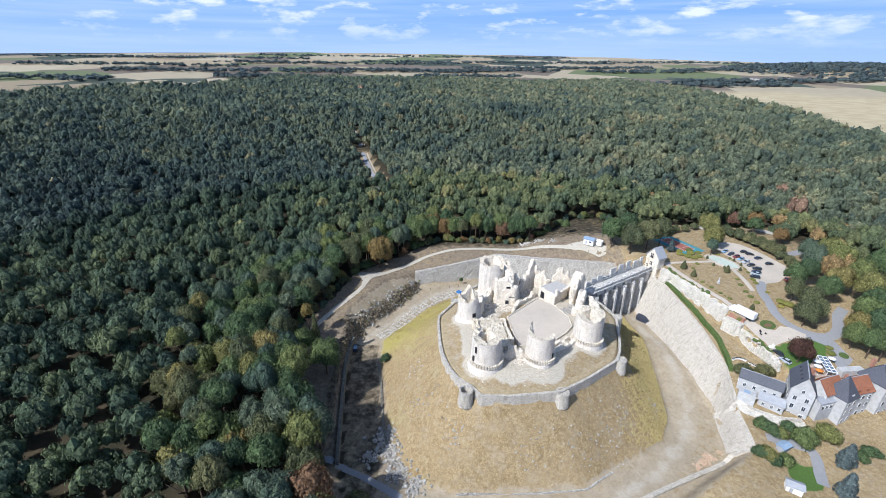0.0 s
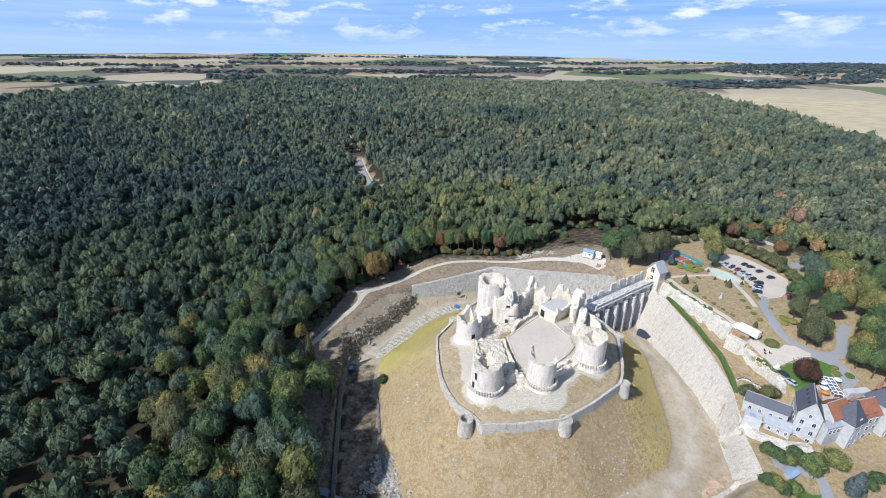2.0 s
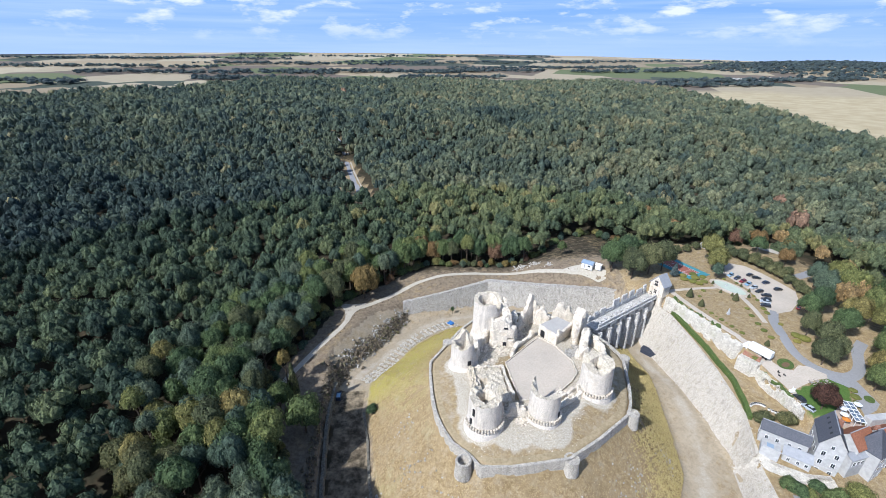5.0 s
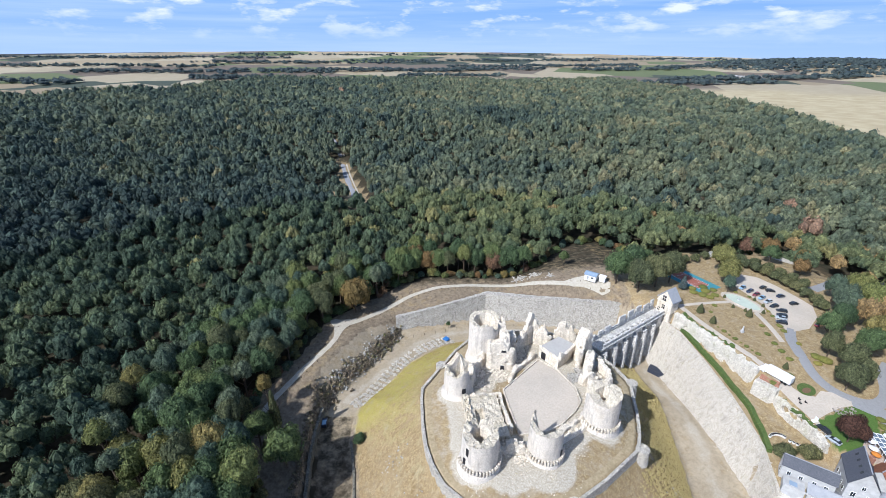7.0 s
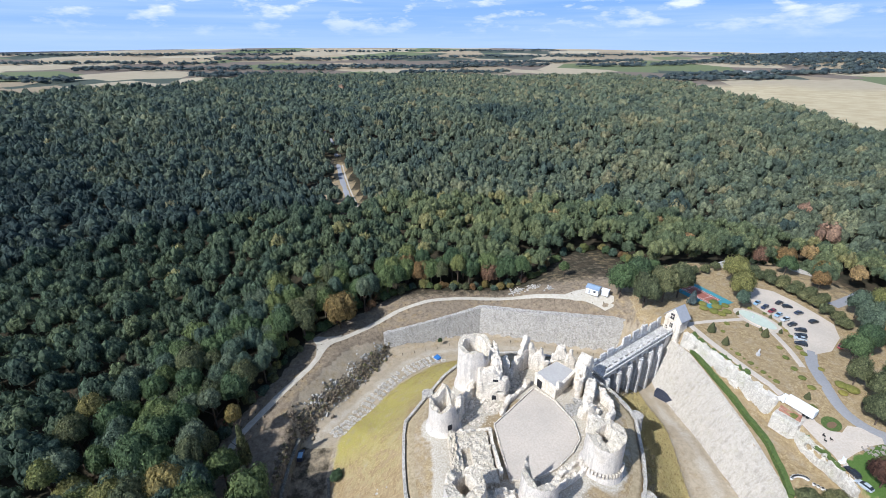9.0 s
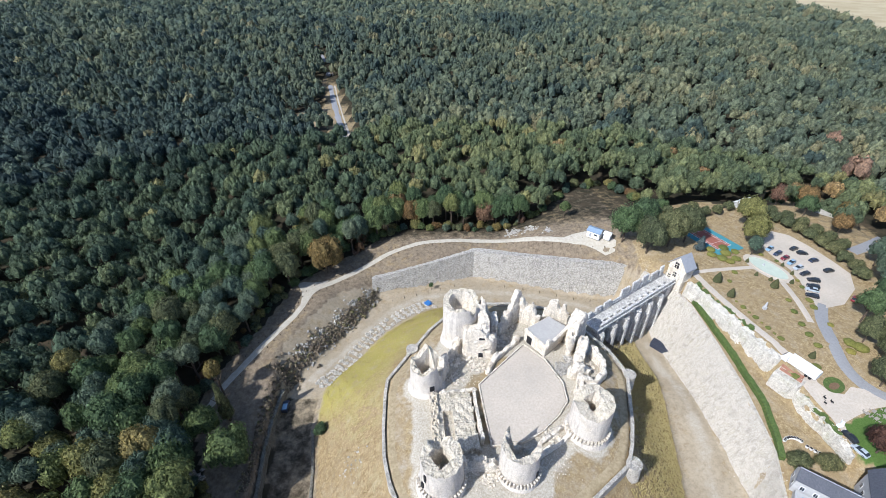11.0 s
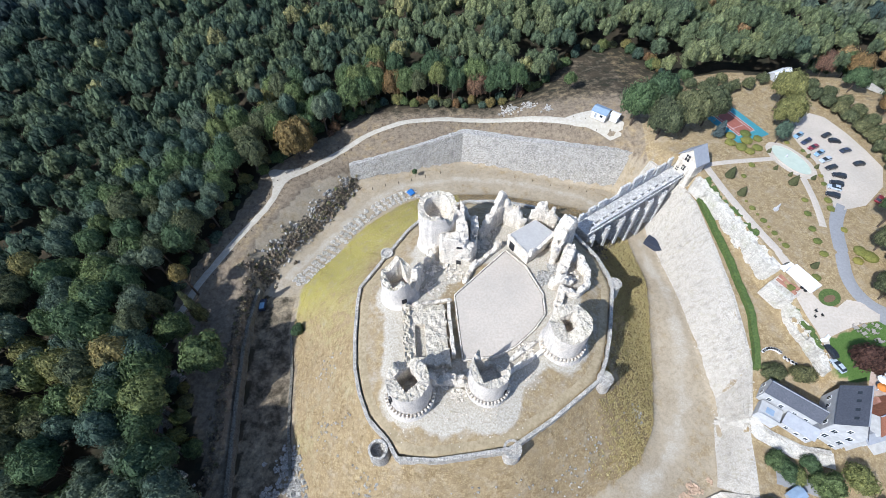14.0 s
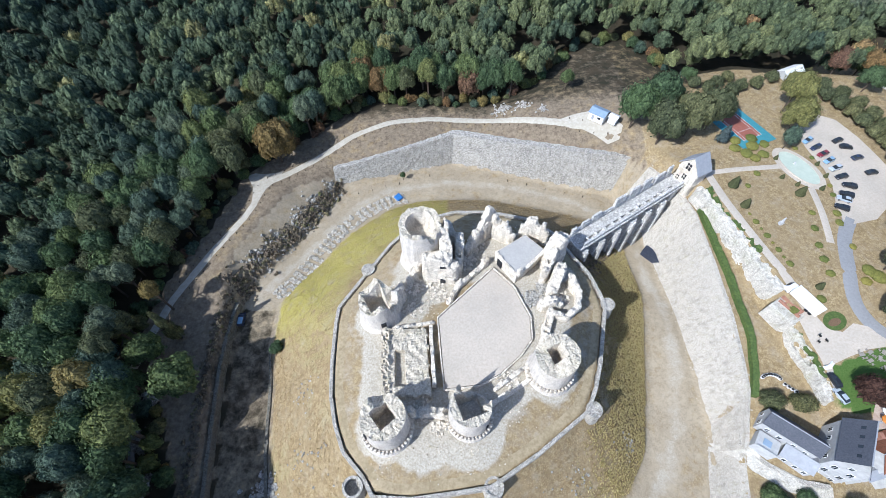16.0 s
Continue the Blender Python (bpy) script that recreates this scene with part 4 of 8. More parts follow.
slab("court_floor", COURT, 25.05, 0.6, GRAVEL, "smooth pale gravel court inside the ruins", "court")
cx, cy = 40.0, 153.0
kerb = [(cx + (x - cx) * 1.03, cy + (y - cy) * 1.03) for x, y in COURT]
ruin_wall("court_kerb", "low pale stone kerb round the court", kerb, 0.35, [0.45, 0.45], 33, 24.85, rough=0.03, closed=True, category="kerb")

# ring wall on the mound with its small turrets


rampart = ruin_wall("ring_wall", "low stone rampart wall round the mound's top", RING, 0.95, [4.25, 4.2, 4.3, 4.2, 4.25], 40, 18.2, RAMPART, 0.08, 1.2, "rampart", "rampart", closed=True)
stone = box(1.08, 0.92, 0.26, (0, 0, -0.08), 0.05)
coping = None
rnd = random.Random(6)
for (ax, ay), (bx, by) in zip(RING, RING[1:] + RING[:1]):
    run = math.hypot(bx - ax, by - ay)
    count = max(1, round(run / 1.12))
    for i in range(count):
        u = (i + 0.5) / count
        if rnd.random() < 0.04:
            continue
        if coping is None:
            o = part("coping_stone", roughen(stone, 0.04, 1.7), RAMPART, rampart)
            coping = o.data
        else:
            o = new("coping_stone", coping)
            o.parent = rampart
        o.matrix_basis = pose(ax + (bx - ax) * u, ay + (by - ay) * u, 22.42 + rnd.uniform(-0.03, 0.03), rnd.uniform(-2, 2), rnd.uniform(-2, 2), math.degrees(math.atan2(by - ay, bx - ax)) + rnd.uniform(-4, 4))


TURF = mottled("rampart_turf", (0.25, 0.195, 0.115), (0.41, 0.335, 0.215), 1.1, 0.2, 0.95, 0.08, stain=(0.22, 0.175, 0.10))
rx, ry = sum(q[0] for q in RING) / len(RING), sum(q[1] for q in RING) / len(RING)
inset = []
for x, y in RING + RING[:1]:
    d = math.hypot(x - rx, y - ry)
    inset.append((x - (x - rx) / d * 1.75, y - (y - ry) / d * 1.75))
strip("rampart_walk", inset, 3.3, TURF, 0.06, label="dry turf walk inside the rampart", edge=0.0)


def turret(x, y, r, h, z, hollow, seed):
    t = thing("wall_turret", "small round stone turret on the rampart" + (", open and hollow" if hollow else ", filled level"), "turret", pose(x, y, z), "rampart turrets")
    n = 28
    bm = bmesh.new()
    a = []
    for i in range(n):
        c, s = math.cos(2 * math.pi * i / n), math.sin(2 * math.pi * i / n)
        row = [bm.verts.new(((r + (0.35 if j == 0 else 0) + 0.1 * noise.noise(Vector((c * 2, s * 2, j + seed)))) * c,
                             (r + (0.35 if j == 0 else 0) + 0.1 * noise.noise(Vector((c * 2, s * 2, j + seed)))) * s, z2)) for j, z2 in enumerate((-3.5, 0, h * 0.5, h + 0.12 * noise.noise(Vector((c * 3, s * 3, seed)))))]
        ri = r - 0.6
        row.append(bm.verts.new((ri * c, ri * s, h)))
        row.append(bm.verts.new((ri * c, ri * s, h - (2.4 if hollow else 0.3))))
        a.append(row)
    for i in range(n):
        k = (i + 1) % n
        for j in range(5):
            bm.faces.new((a[i][j], a[k][j], a[k][j + 1], a[i][j + 1]))
    bm.faces.new([q[5] for q in a])
    part("turret_wall", bm, RAMPART, t)
    return t



turret(8.3, 115.3, 2.4, 2.6, 20.2, True, 1)
turret(40.9, 115.6, 2.3, 2.0, 20.2, False, 2)
turret(66.9, 133.0, 2.1, 2.2, 20.2, False, 3)
turret(76.0, 162.4, 2.0, 2.2, 20.2, False, 4)
turret(5.8, 173.6, 2.0, 2.4, 20.4, False, 5)

# retaining wall of the moat, its face leaning back
def face_wall(name, label, foot, head, zf, zh, mat, thick=1.0, seg=1.6, rows=10):
    fp, hp = [Vector(p) for p in foot], [Vector(p) for p in head]
    bm = bmesh.new()
    grid = []
    for k in range(len(fp) - 1):
        n = max(2, int((fp[k + 1] - fp[k]).length / seg))
        for i in range(n + (k == len(fp) - 2)):
            t = i / n
            f, h = fp[k].lerp(fp[k + 1], t), hp[k].lerp(hp[k + 1], t)
            z0, z1 = zf[k] + (zf[k + 1] - zf[k]) * t, zh[k] + (zh[k + 1] - zh[k]) * t
            d = (h - f).normalized()
            col = []
            for j in range(rows + 1):
                u = j / rows
                q = f.lerp(h, u)
                v = Vector((q.x, q.y, z0 + (z1 - z0) * u))
                w = noise.noise_vector(v * 0.8)
                col.append(bm.verts.new(v + w * 0.22))
            q = h + d * thick
            col.append(bm.verts.new((q.x, q.y, z1 + 0.1)))
            col.append(bm.verts.new((q.x, q.y, z1 - 1.5)))
            grid.append(col)
    for a, b in zip(grid, grid[1:]):
        for j in range(rows + 2):
            bm.faces.new((a[j], b[j], b[j + 1], a[j + 1]))
    bmesh.ops.recalc_face_normals(bm, faces=bm.faces[:])
    return tagged(link(name, bm, mat), label, "retaining wall", kind="structure")


MOAT_FOOT = [(-16, 226.2), (31.4, 241.0), (55, 234.4), (77, 228.2), (99, 222.5)]
MOAT_HEAD = [(-16.2, 228.6), (32.0, 244.4), (55.6, 238.0), (77.8, 232.0), (102, 226.2)]
face_wall("retaining_wall", "long leaning rubble stone wall of the dry moat", MOAT_FOOT, MOAT_HEAD, [0, -0.6, -0.8, -1.2, 1.0], [8.3, 12.5, 13.6, 15.0, 17.0], RUBBLE, 3.0)
TALUS = limestone("talus_stone", (0.40, 0.365, 0.31), (0.60, 0.555, 0.485), (0.44, 0.40, 0.30), 2.4, 0.26, 0.70, 0.2)
TALUS_FOOT = [(97.0, 218), (100, 207), (103.5, 191), (104.8, 176), (105.2, 160), (105.8, 146), (106.4, 134), (105.4, 127)]
TALUS_HEAD = [(103.0, 219.5), (109.2, 210), (112.5, 197), (113.0, 178), (113.3, 161), (113.0, 149), (112.7, 140), (108.8, 126.5)]
face_wall("stone_talus", "broad steep bank faced with pale grey broken stone", TALUS_FOOT, TALUS_HEAD, [ground_at(x, y) + 0.15 for x, y in TALUS_FOOT], [ground_at(x + 0.8, y) + 0.6 for x, y in TALUS_HEAD],
          TALUS, 1.0, 1.4, 12)


# ---- gallery bridge over the moat and its gatehouse ----
BR0, BRD, BRN = Vector((70.5, 180.6, 0)), Vector((0.828, 0.561, 0)), Vector((-0.561, 0.828, 0))
BR_ROT = math.degrees(math.atan2(BRD.y, BRD.x))
BR_LEN, BR_W = 48.5, 5.4


def on_bridge(s, n, z):
    return BR0 + BRD * s + BRN * n + Vector((0, 0, z))


bridge = thing("gallery_bridge", "tall ruined stone gallery bridge on arches over the dry moat", "bridge", pose(*BR0, 0, 0, BR_ROT))
PIERS = [3.0, 10.2, 17.4, 24.6, 31.8, 39.0]


def arch_panel(s0, s1, y0, y1, z0, z1, rise):
    """Masonry over one opening, with a round arch cut out below."""
    bm = bmesh.new()
    n = 12
    low, high = [], []
    mid, half = (s0 + s1) / 2, (s1 - s0) / 2
    for i in range(n + 1):
        s = s0 + (s1 - s0) * i / n
        z = z0 + rise * math.sqrt(max(0.0, 1 - ((s - mid) / half) ** 2))
        low.append([bm.verts.new((s, y, z)) for y in (y0, y1)])
        high.append([bm.verts.new((s, y, z1)) for y in (y0, y1)])
    for i in range(n):
        bm.faces.new((low[i][0], low[i + 1][0], high[i + 1][0], high[i][0]))
        bm.faces.new((low[i + 1][1], low[i][1], high[i][1], high[i + 1][1]))
        bm.faces.new((low[i][0], low[i][1], low[i + 1][1], low[i + 1][0]))
        bm.faces.new((high[i][0], high[i + 1][0], high[i + 1][1], high[i][1]))
    bm.faces.new((low[0][0], high[0][0], high[0][1], low[0][1]))
    bm.faces.new((low[n][0], low[n][1], high[n][1], high[n][0]))
    bmesh.ops.recalc_face_normals(bm, faces=bm.faces[:])
    return bm


for s in PIERS:
    g = min(ground_at(*on_bridge(s, 2, 0)[:2]), ground_at(*on_bridge(s, -1, 0)[:2]))
    h = 20.2 - g
    if h > 0.6:
        p = part("pier", roughen(box(2.2, BR_W + 0.4, h + 1, (s, BR_W / 2, g - 1), 0.12), 0.08, 0.6), BRIDGE, bridge)
        b = part("buttress", roughen(box(1.5, 2.2, h + 1, (s, -0.7, g - 1), 0.1, taper=0.8), 0.08, 0.6, 3), BRIDGE, bridge, "stepped stone buttress")
        part("capital", box(2.6, 1.6, 0.5, (s, -0.3, 20.0), 0.08), BRIDGE, bridge)
for a, b in zip(PIERS, PIERS[1:]):
    part("arch", arch_panel(a + 1.1, b - 1.1, 0.1, BR_W - 0.1, 17.2, 22.4, 3.4), BRIDGE, bridge)
part("arch", box(3.4, BR_W, 6.0, (BR_LEN - 3.4, BR_W / 2, 16.4), 0.1), BRIDGE, bridge)
part("deck", box(BR_LEN, BR_W + 0.8, 0.9, (BR_LEN / 2, BR_W / 2, 22.3), 0.08), BRIDGE, bridge)
part("cornice", box(BR_LEN - 2, 0.5, 0.45, (BR_LEN / 2, -0.45, 23.0), 0.06), BRIDGE, bridge, "moulded stone cornice")
# south parapet: low wall with bays, north side: rows of tall window piers
part("parapet", box(BR_LEN - 3, 0.5, 1.5, (BR_LEN / 2, 0.0, 23.2), 0.06), BRIDGE, bridge)
part("parapet", box(BR_LEN - 3, 0.5, 1.0, (BR_LEN / 2, BR_W, 23.2), 0.06), BRIDGE, bridge)
part("cornice", box(BR_LEN - 3, 0.8, 0.3, (BR_LEN / 2, 0.0, 24.7), 0.05), BRIDGE, bridge)
part("cornice", box(BR_LEN - 3, 0.8, 0.3, (BR_LEN / 2, BR_W, 24.2), 0.05), BRIDGE, bridge)
rnd = random.Random(4)
for k, s in enumerate(np.arange(4.0, 43.0, 3.6)):
    part("cross_wall", roughen(box(0.7, 1.7, rnd.uniform(1.6, 2.2), (s, 0.9, 23.2), 0.1), 0.1, 0.9, k), BRIDGE, bridge, "short cross wall of a bay")
    part("bay_wall", roughen(box(2.2, 0.35, 1.2, (s + 1.8, 1.6, 23.2), 0.06), 0.06, 0.9, k), BRIDGE, bridge)
for s, w, h in ((2.4, 2.0, 3.0), (7.0, 2.8, 3.6), (11.6, 3.8, 4.0), (21.8, 4.6, 5.4), (28.2, 4.2, 5.6), (34.0, 3.8, 5.8), (40.4, 4.4, 4.6), (45.2, 2.4, 5.4)):
    bm = box(w, 0.7, h, (s, BR_W, 23.2), 0.08)
    part("gallery_wall", roughen(bm, 0.18, 0.5, s), BRIDGE, bridge, "standing piece of the gallery's window wall")
    part("string_course", box(w + 0.2, 0.95, 0.3, (s, BR_W, 25.6), 0.05), BRIDGE, bridge)
part("coping", box(30, 0.55, 0.35, (19, BR_W + 0.1, 24.9), 0.05), BRIDGE, bridge)

# gatehouse at the far end, roofed with stone slabs
gate = thing("gatehouse", "pale stone gatehouse with cross window and pitched roof", "gatehouse", pose(*on_bridge(50.2, 0.6, 0), 0, 0, BR_ROT - 6))
part("wall", roughen(box(5.4, 7.2, 15.4, (0, 0, 14.6), 0.12), 0.06, 0.7), STONE, gate)
part("plinth", roughen(box(6.6, 8.6, 9.0, (0, -0.4, 8.0), 0.2, taper=0.86), 0.1, 0.6), STONE, gate)
bm = bmesh.new()
sec = [(-4.2, 29.6), (0, 34.6), (4.2, 29.6), (4.2, 30.0), (0, 35.1), (-4.2, 30.0)]
fr = [bm.verts.new((-3.1, y, z)) for y, z in sec]
bk = [bm.verts.new((3.1, y, z)) for y, z in sec]
for i in range(6):
    k = (i + 1) % 6
    bm.faces.new((fr[i], fr[k], bk[k], bk[i]))
bm.faces.new(fr[::-1])
bm.faces.new(bk)
bmesh.ops.recalc_face_normals(bm, faces=bm.faces[:])
part("roof", bm, ZINC, gate, "pale grey stone-slab roof")
for x in (-2.7, 2.7):
    bm = bmesh.new()
    a = [bm.verts.new((x + d, y, z)) for d in (-0.15, 0.15) for y, z in ((-3.6, 29.8), (3.6, 29.8), (0, 34.3))]
    bm.faces.new(a[:3])
    bm.faces.new(a[3:][::-1])
    for i in range(3):
        k = (i + 1) % 3
        bm.faces.new((a[i], a[i + 3], a[k + 3], a[k]))
    bmesh.ops.recalc_face_normals(bm, faces=bm.faces[:])
    part("gable", bm, STONE, gate)
# Black blocks on the solid wall paint the windows' inner shade.
for x, y, z, w, h in ((-2.78, 0.4, 29.2, 1.7, 2.6), (-2.78, 0.2, 25.2, 1.3, 2.0), (-2.78, -0.6, 21.4, 1.2, 1.6), (-2.78, 2.2, 23.6, 1.0, 1.5)):
    w1 = part("window", box(0.25, w, h, (x, y, z), 0.02), DARK, gate, "dark empty window")
    part("mullion", box(0.16, 0.16, h, (x - 0.1, y, z), 0.02), STONE, w1)
    part("transom", box(0.16, w, 0.16, (x - 0.1, y, z + h * 0.55), 0.02), STONE, w1)
for z in (19.4, 24.2, 28.4):
    part("string_course", box(5.9, 7.7, 0.35, (0, 0, z), 0.06), STONE, gate)


def lean_to(name, label, category, x, y, z, turn, sx, sy, h, rise, wall, roof, group=""):
    """A small pitched-roof building with door and window."""
    t = thing(name, label, category, pose(x, y, z, 0, 0, turn), group)
    part("wall", box(sx, sy, h + 0.6, (0, 0, -0.6), 0.03), wall, t)
    bm = bmesh.new()
    e = 0.35
    rows = [[bm.verts.new((sx2, y2, z2)) for y2, z2 in ((-sy / 2 - e, h - 0.05), (0, h + rise), (sy / 2 + e, h - 0.05), (sy / 2 + e, h + 0.15), (0, h + rise + 0.2), (-sy / 2 - e, h + 0.15))]
            for sx2 in (-sx / 2 - e, sx / 2 + e)]
    for i in range(6):
        k = (i + 1) % 6
        bm.faces.new((rows[0][i], rows[0][k], rows[1][k], rows[1][i]))
    bm.faces.new(rows[0][::-1])
    bm.faces.new(rows[1])
    bmesh.ops.recalc_face_normals(bm, faces=bm.faces[:])
    part("roof", bm, roof, t)
    for x2 in (-sx / 2 + 0.02, sx / 2 - 0.02):
        bm = bmesh.new()
        bm.faces.new([bm.verts.new((x2, y2, z2)) for y2, z2 in ((-sy / 2, h - 0.1), (sy / 2, h - 0.1), (0, h + rise))])
        part("gable", bm, wall, t)
    return t


BLUE_ROOF = mottled("blue_grey_sheet", (0.20, 0.27, 0.36), (0.28, 0.36, 0.46), 1.0, 0.2, 0.5, 0.01)
hut = lean_to("site_hut", "white cabin with a pale blue sheet roof beside the track", "hut", 87.6, 242.3, 22.7, -38, 6.0, 4.6, 2.7, 0.9, WHITE_PAINT, BLUE_ROOF)
part("door", box(0.9, 0.08, 2.0, (-1.2, -2.33, 0), 0.02), ZINC, hut)
part("window", box(1.2, 0.08, 0.9, (1.2, -2.33, 1.0), 0.02), PANE, hut)
lean_to("site_hut", "smaller white shed beside the cabin", "hut", 92.6, 239.4, 23.2, -38, 3.0, 2.6, 2.2, 0.6, WHITE_PAINT, WHITE_PAINT)
lean_to("garden_building", "pale low building with a light roof among trees", "hut", 168.5, 265.0, 23.6, 25, 9.0, 5.0, 2.8, 1.8, RENDER_WHITE, WHITE_PAINT)
shelter = thing("moat_container", "dark blue-grey container standing in the dry moat", "container", pose(103.6, 192.0, ground_at(103.6, 192.0) - 0.3, 0, 0, -44))
NAVY = mottled("dark_blue_sheet", (0.03, 0.036, 0.055), (0.05, 0.058, 0.08), 1.5, 0.2, 0.5, 0.02)
part("body", box(7.0, 3.4, 2.6, (0, 0, 0), 0.05), NAVY, shelter)
part("roof", box(7.3, 3.7, 0.14, (0, 0, 2.6), 0.03), NAVY, shelter)
for k in range(-3, 4):
    part("rib", box(0.09, 3.72, 0.07, (k * 1.0, 0, 2.74), 0.01), NAVY, shelter)


# ---- east bank: garden, car park, drive ----
def drape(name, outline, mat, label, category="paving", lift=0.1, seg=3.0):
    """A flat surface laid over the ground inside an outline."""
    bm = bmesh.new()
    bm.faces.new([bm.verts.new((*p, 0)) for p in outline])
    bmesh.ops.triangulate(bm, faces=bm.faces[:])
    for _ in range(3):
        long = [e for e in bm.edges if e.calc_length() > seg]
        if not long:
            break
        bmesh.ops.subdivide_edges(bm, edges=long, cuts=1, use_grid_fill=False)
        bmesh.ops.triangulate(bm, faces=bm.faces[:])
    xs, ys = np.array([v.co.x for v in bm.verts]), np.array([v.co.y for v in bm.verts])
    zs = ground(xs, ys)
    for v, z in zip(bm.verts, zs):
        v.co.z = z + lift
    bmesh.ops.recalc_face_normals(bm, faces=bm.faces[:])
    for f in bm.faces:
        if f.normal.z < 0:
            f.normal_flip()
    return tagged(link(name, bm, mat, True), label, category, kind="structure")


def oval(cx, cy, rx, ry, turn, n=28):
    c, s = math.cos(radians(turn)), math.sin(radians(turn))
    return [(cx + rx * math.cos(t) * c - ry * math.sin(t) * s, cy + rx * math.cos(t) * s + ry * math.sin(t) * c) for t in np.linspace(0, 2 * math.pi, n, endpoint=False)]


strip("chalk_path", CHALK_LINE, 2.8, CHALK, 0.12, label="pale chalk track round the outside of the moat")
strip("forest_road", ROAD, 6.5, DARK_ROAD, 0.2, 10.0, "straight grey forest road between the trees", 0.05)
strip("road_verge", [(x + 4.6, y + 1) for x, y in ROAD[:4]], 2.0, CHALK, 0.16, 10.0, "dry grass verge of the forest road", 0.4)
strip("garden_path", [(118.5, 211), (120.5, 199), (124.5, 183), (128.6, 170), (131.4, 161)], 3.0, GRAVEL, 0.09, label="pale gravel path along the garden wall", edge=0.05)
strip("garden_path", [(118.5, 211), (128, 212.5), (144, 214)], 2.2, GRAVEL, 0.08, label="pale gravel path from gatehouse to fountain", edge=0.05)
strip("garden_path", [(150.5, 204), (149.6, 195), (147.6, 186), (146.5, 182)], 2.4, GRAVEL, 0.08, label="pale gravel path to the drive", edge=0.05)
strip("drive", [(157, 191.5), (151.6, 184.5), (148.6, 177), (145.6, 166.5), (145.4, 160.5), (148.6, 154.6), (156, 150.4), (162, 151.6), (167, 156), (171, 163), (178, 168)], 4.4, TARMAC, 0.11, label="grey tarmac drive past the garden", edge=0.03)
drape("forecourt", [(128.0, 158.3), (130.8, 160.8), (134.1, 161.8), (133.4, 158.5), (135.2, 155.4), (139, 154.4), (142.7, 156.8), (146.4, 156), (150.5, 152.5), (149.5, 150.5), (144.5, 149.8), (138, 147.6), (133.2, 145.6), (132.4, 140), (132.6, 136.5), (131.6, 137.5), (131.2, 144), (130.6, 147.5), (129.2, 152)], GRAVEL,
      "pale gravel forecourt before the hotel")
drape("car_park", [(156.4, 231.0), (160.5, 237.5), (167, 242), (174.5, 237.5), (178, 228), (180, 218), (181, 209), (175.5, 199.5), (165, 191), (154, 188.5), (155.2, 197), (157.5, 204), (158.6, 212), (157.2, 221)], GRAVEL,
      "pale gravel car park behind the garden", lift=0.09)
drape("fountain_surround", oval(150.2, 213.2, 10.4, 5.9, 112), GRAVEL, "pale gravel ring round the fountain", lift=0.1)
WATER = mottled("turquoise_water", (0.40, 0.45, 0.37), (0.50, 0.54, 0.45), 0.5, 0.1, 0.35, 0.01)
pond = thing("fountain", "oval turquoise fountain basin with a stone rim", "fountain", pose(150.2, 213.2, 24.9, 0, 0, 112))
bm = bmesh.new()
n = 36
rows = [[bm.verts.new(((8.2 + d) * math.cos(a), (4.1 + d) * math.sin(a), z)) for a in np.linspace(0, 2 * math.pi, n, endpoint=False)] for d, z in ((0.3, -0.3), (0.3, 0.3), (0, 0.3), (0, -0.2))]
for r0, r1 in zip(rows, rows[1:]):
    for i in range(n):
        k = (i + 1) % n
        bm.faces.new((r0[i], r0[k], r1[k], r1[i]))
part("rim", bm, GRAVEL, pond, "pale stone rim")
bm = bmesh.new()
bm.faces.new([bm.verts.new((8.25 * math.cos(a), 4.15 * math.sin(a), 0.16)) for a in np.linspace(0, 2 * math.pi, n, endpoint=False)])
part("water", bm, WATER, pond, "shallow turquoise water")
part("jet", tube(0.5, 0.2, 0.9, (2.0, 0, 0.1), 8), RENDER_WHITE, pond, "small stone nozzle")

GREEN_DARK = objectwise("topiary_leaves", [(0, (0.05, 0.06, 0.025)), (1, (0.085, 0.085, 0.035))], 0.8, 2.2, 0.25)
GREEN_LIME = objectwise("shrub_leaves", [(0, (0.10, 0.12, 0.03)), (0.6, (0.16, 0.16, 0.04)), (1, (0.22, 0.19, 0.045))], 0.8, 2.0, 0.2)
HEDGE = mottled("hedge_leaves", (0.045, 0.075, 0.022), (0.11, 0.15, 0.04), 1.6, 0.3, 0.8, 0.3)


def bush_mesh(rx, ry, h, seed, cone=False, rough=0.18):
    bm = bmesh.new()
    bmesh.ops.create_icosphere(bm, subdivisions=3, radius=1.0)
    for v in bm.verts:
        z = (v.co.z + 1) / 2
        k = 1.0
        if cone:
            k = (1 - z) ** 0.75 / max(0.2, math.hypot(v.co.x, v.co.y)) if z > 0.12 else 1.0
            k = min(k, 2.0)
        d = 1 + rough * (noise.noise(v.co * 2.3 + Vector((seed, 0, 0))) + 0.7 * noise.noise(v.co * 6.0 + Vector((0, seed, 0))))
        v.co = Vector((v.co.x * rx * k * d, v.co.y * ry * k * d, z * h * (0.95 + 0.05 * d) - 0.15))
    return bm


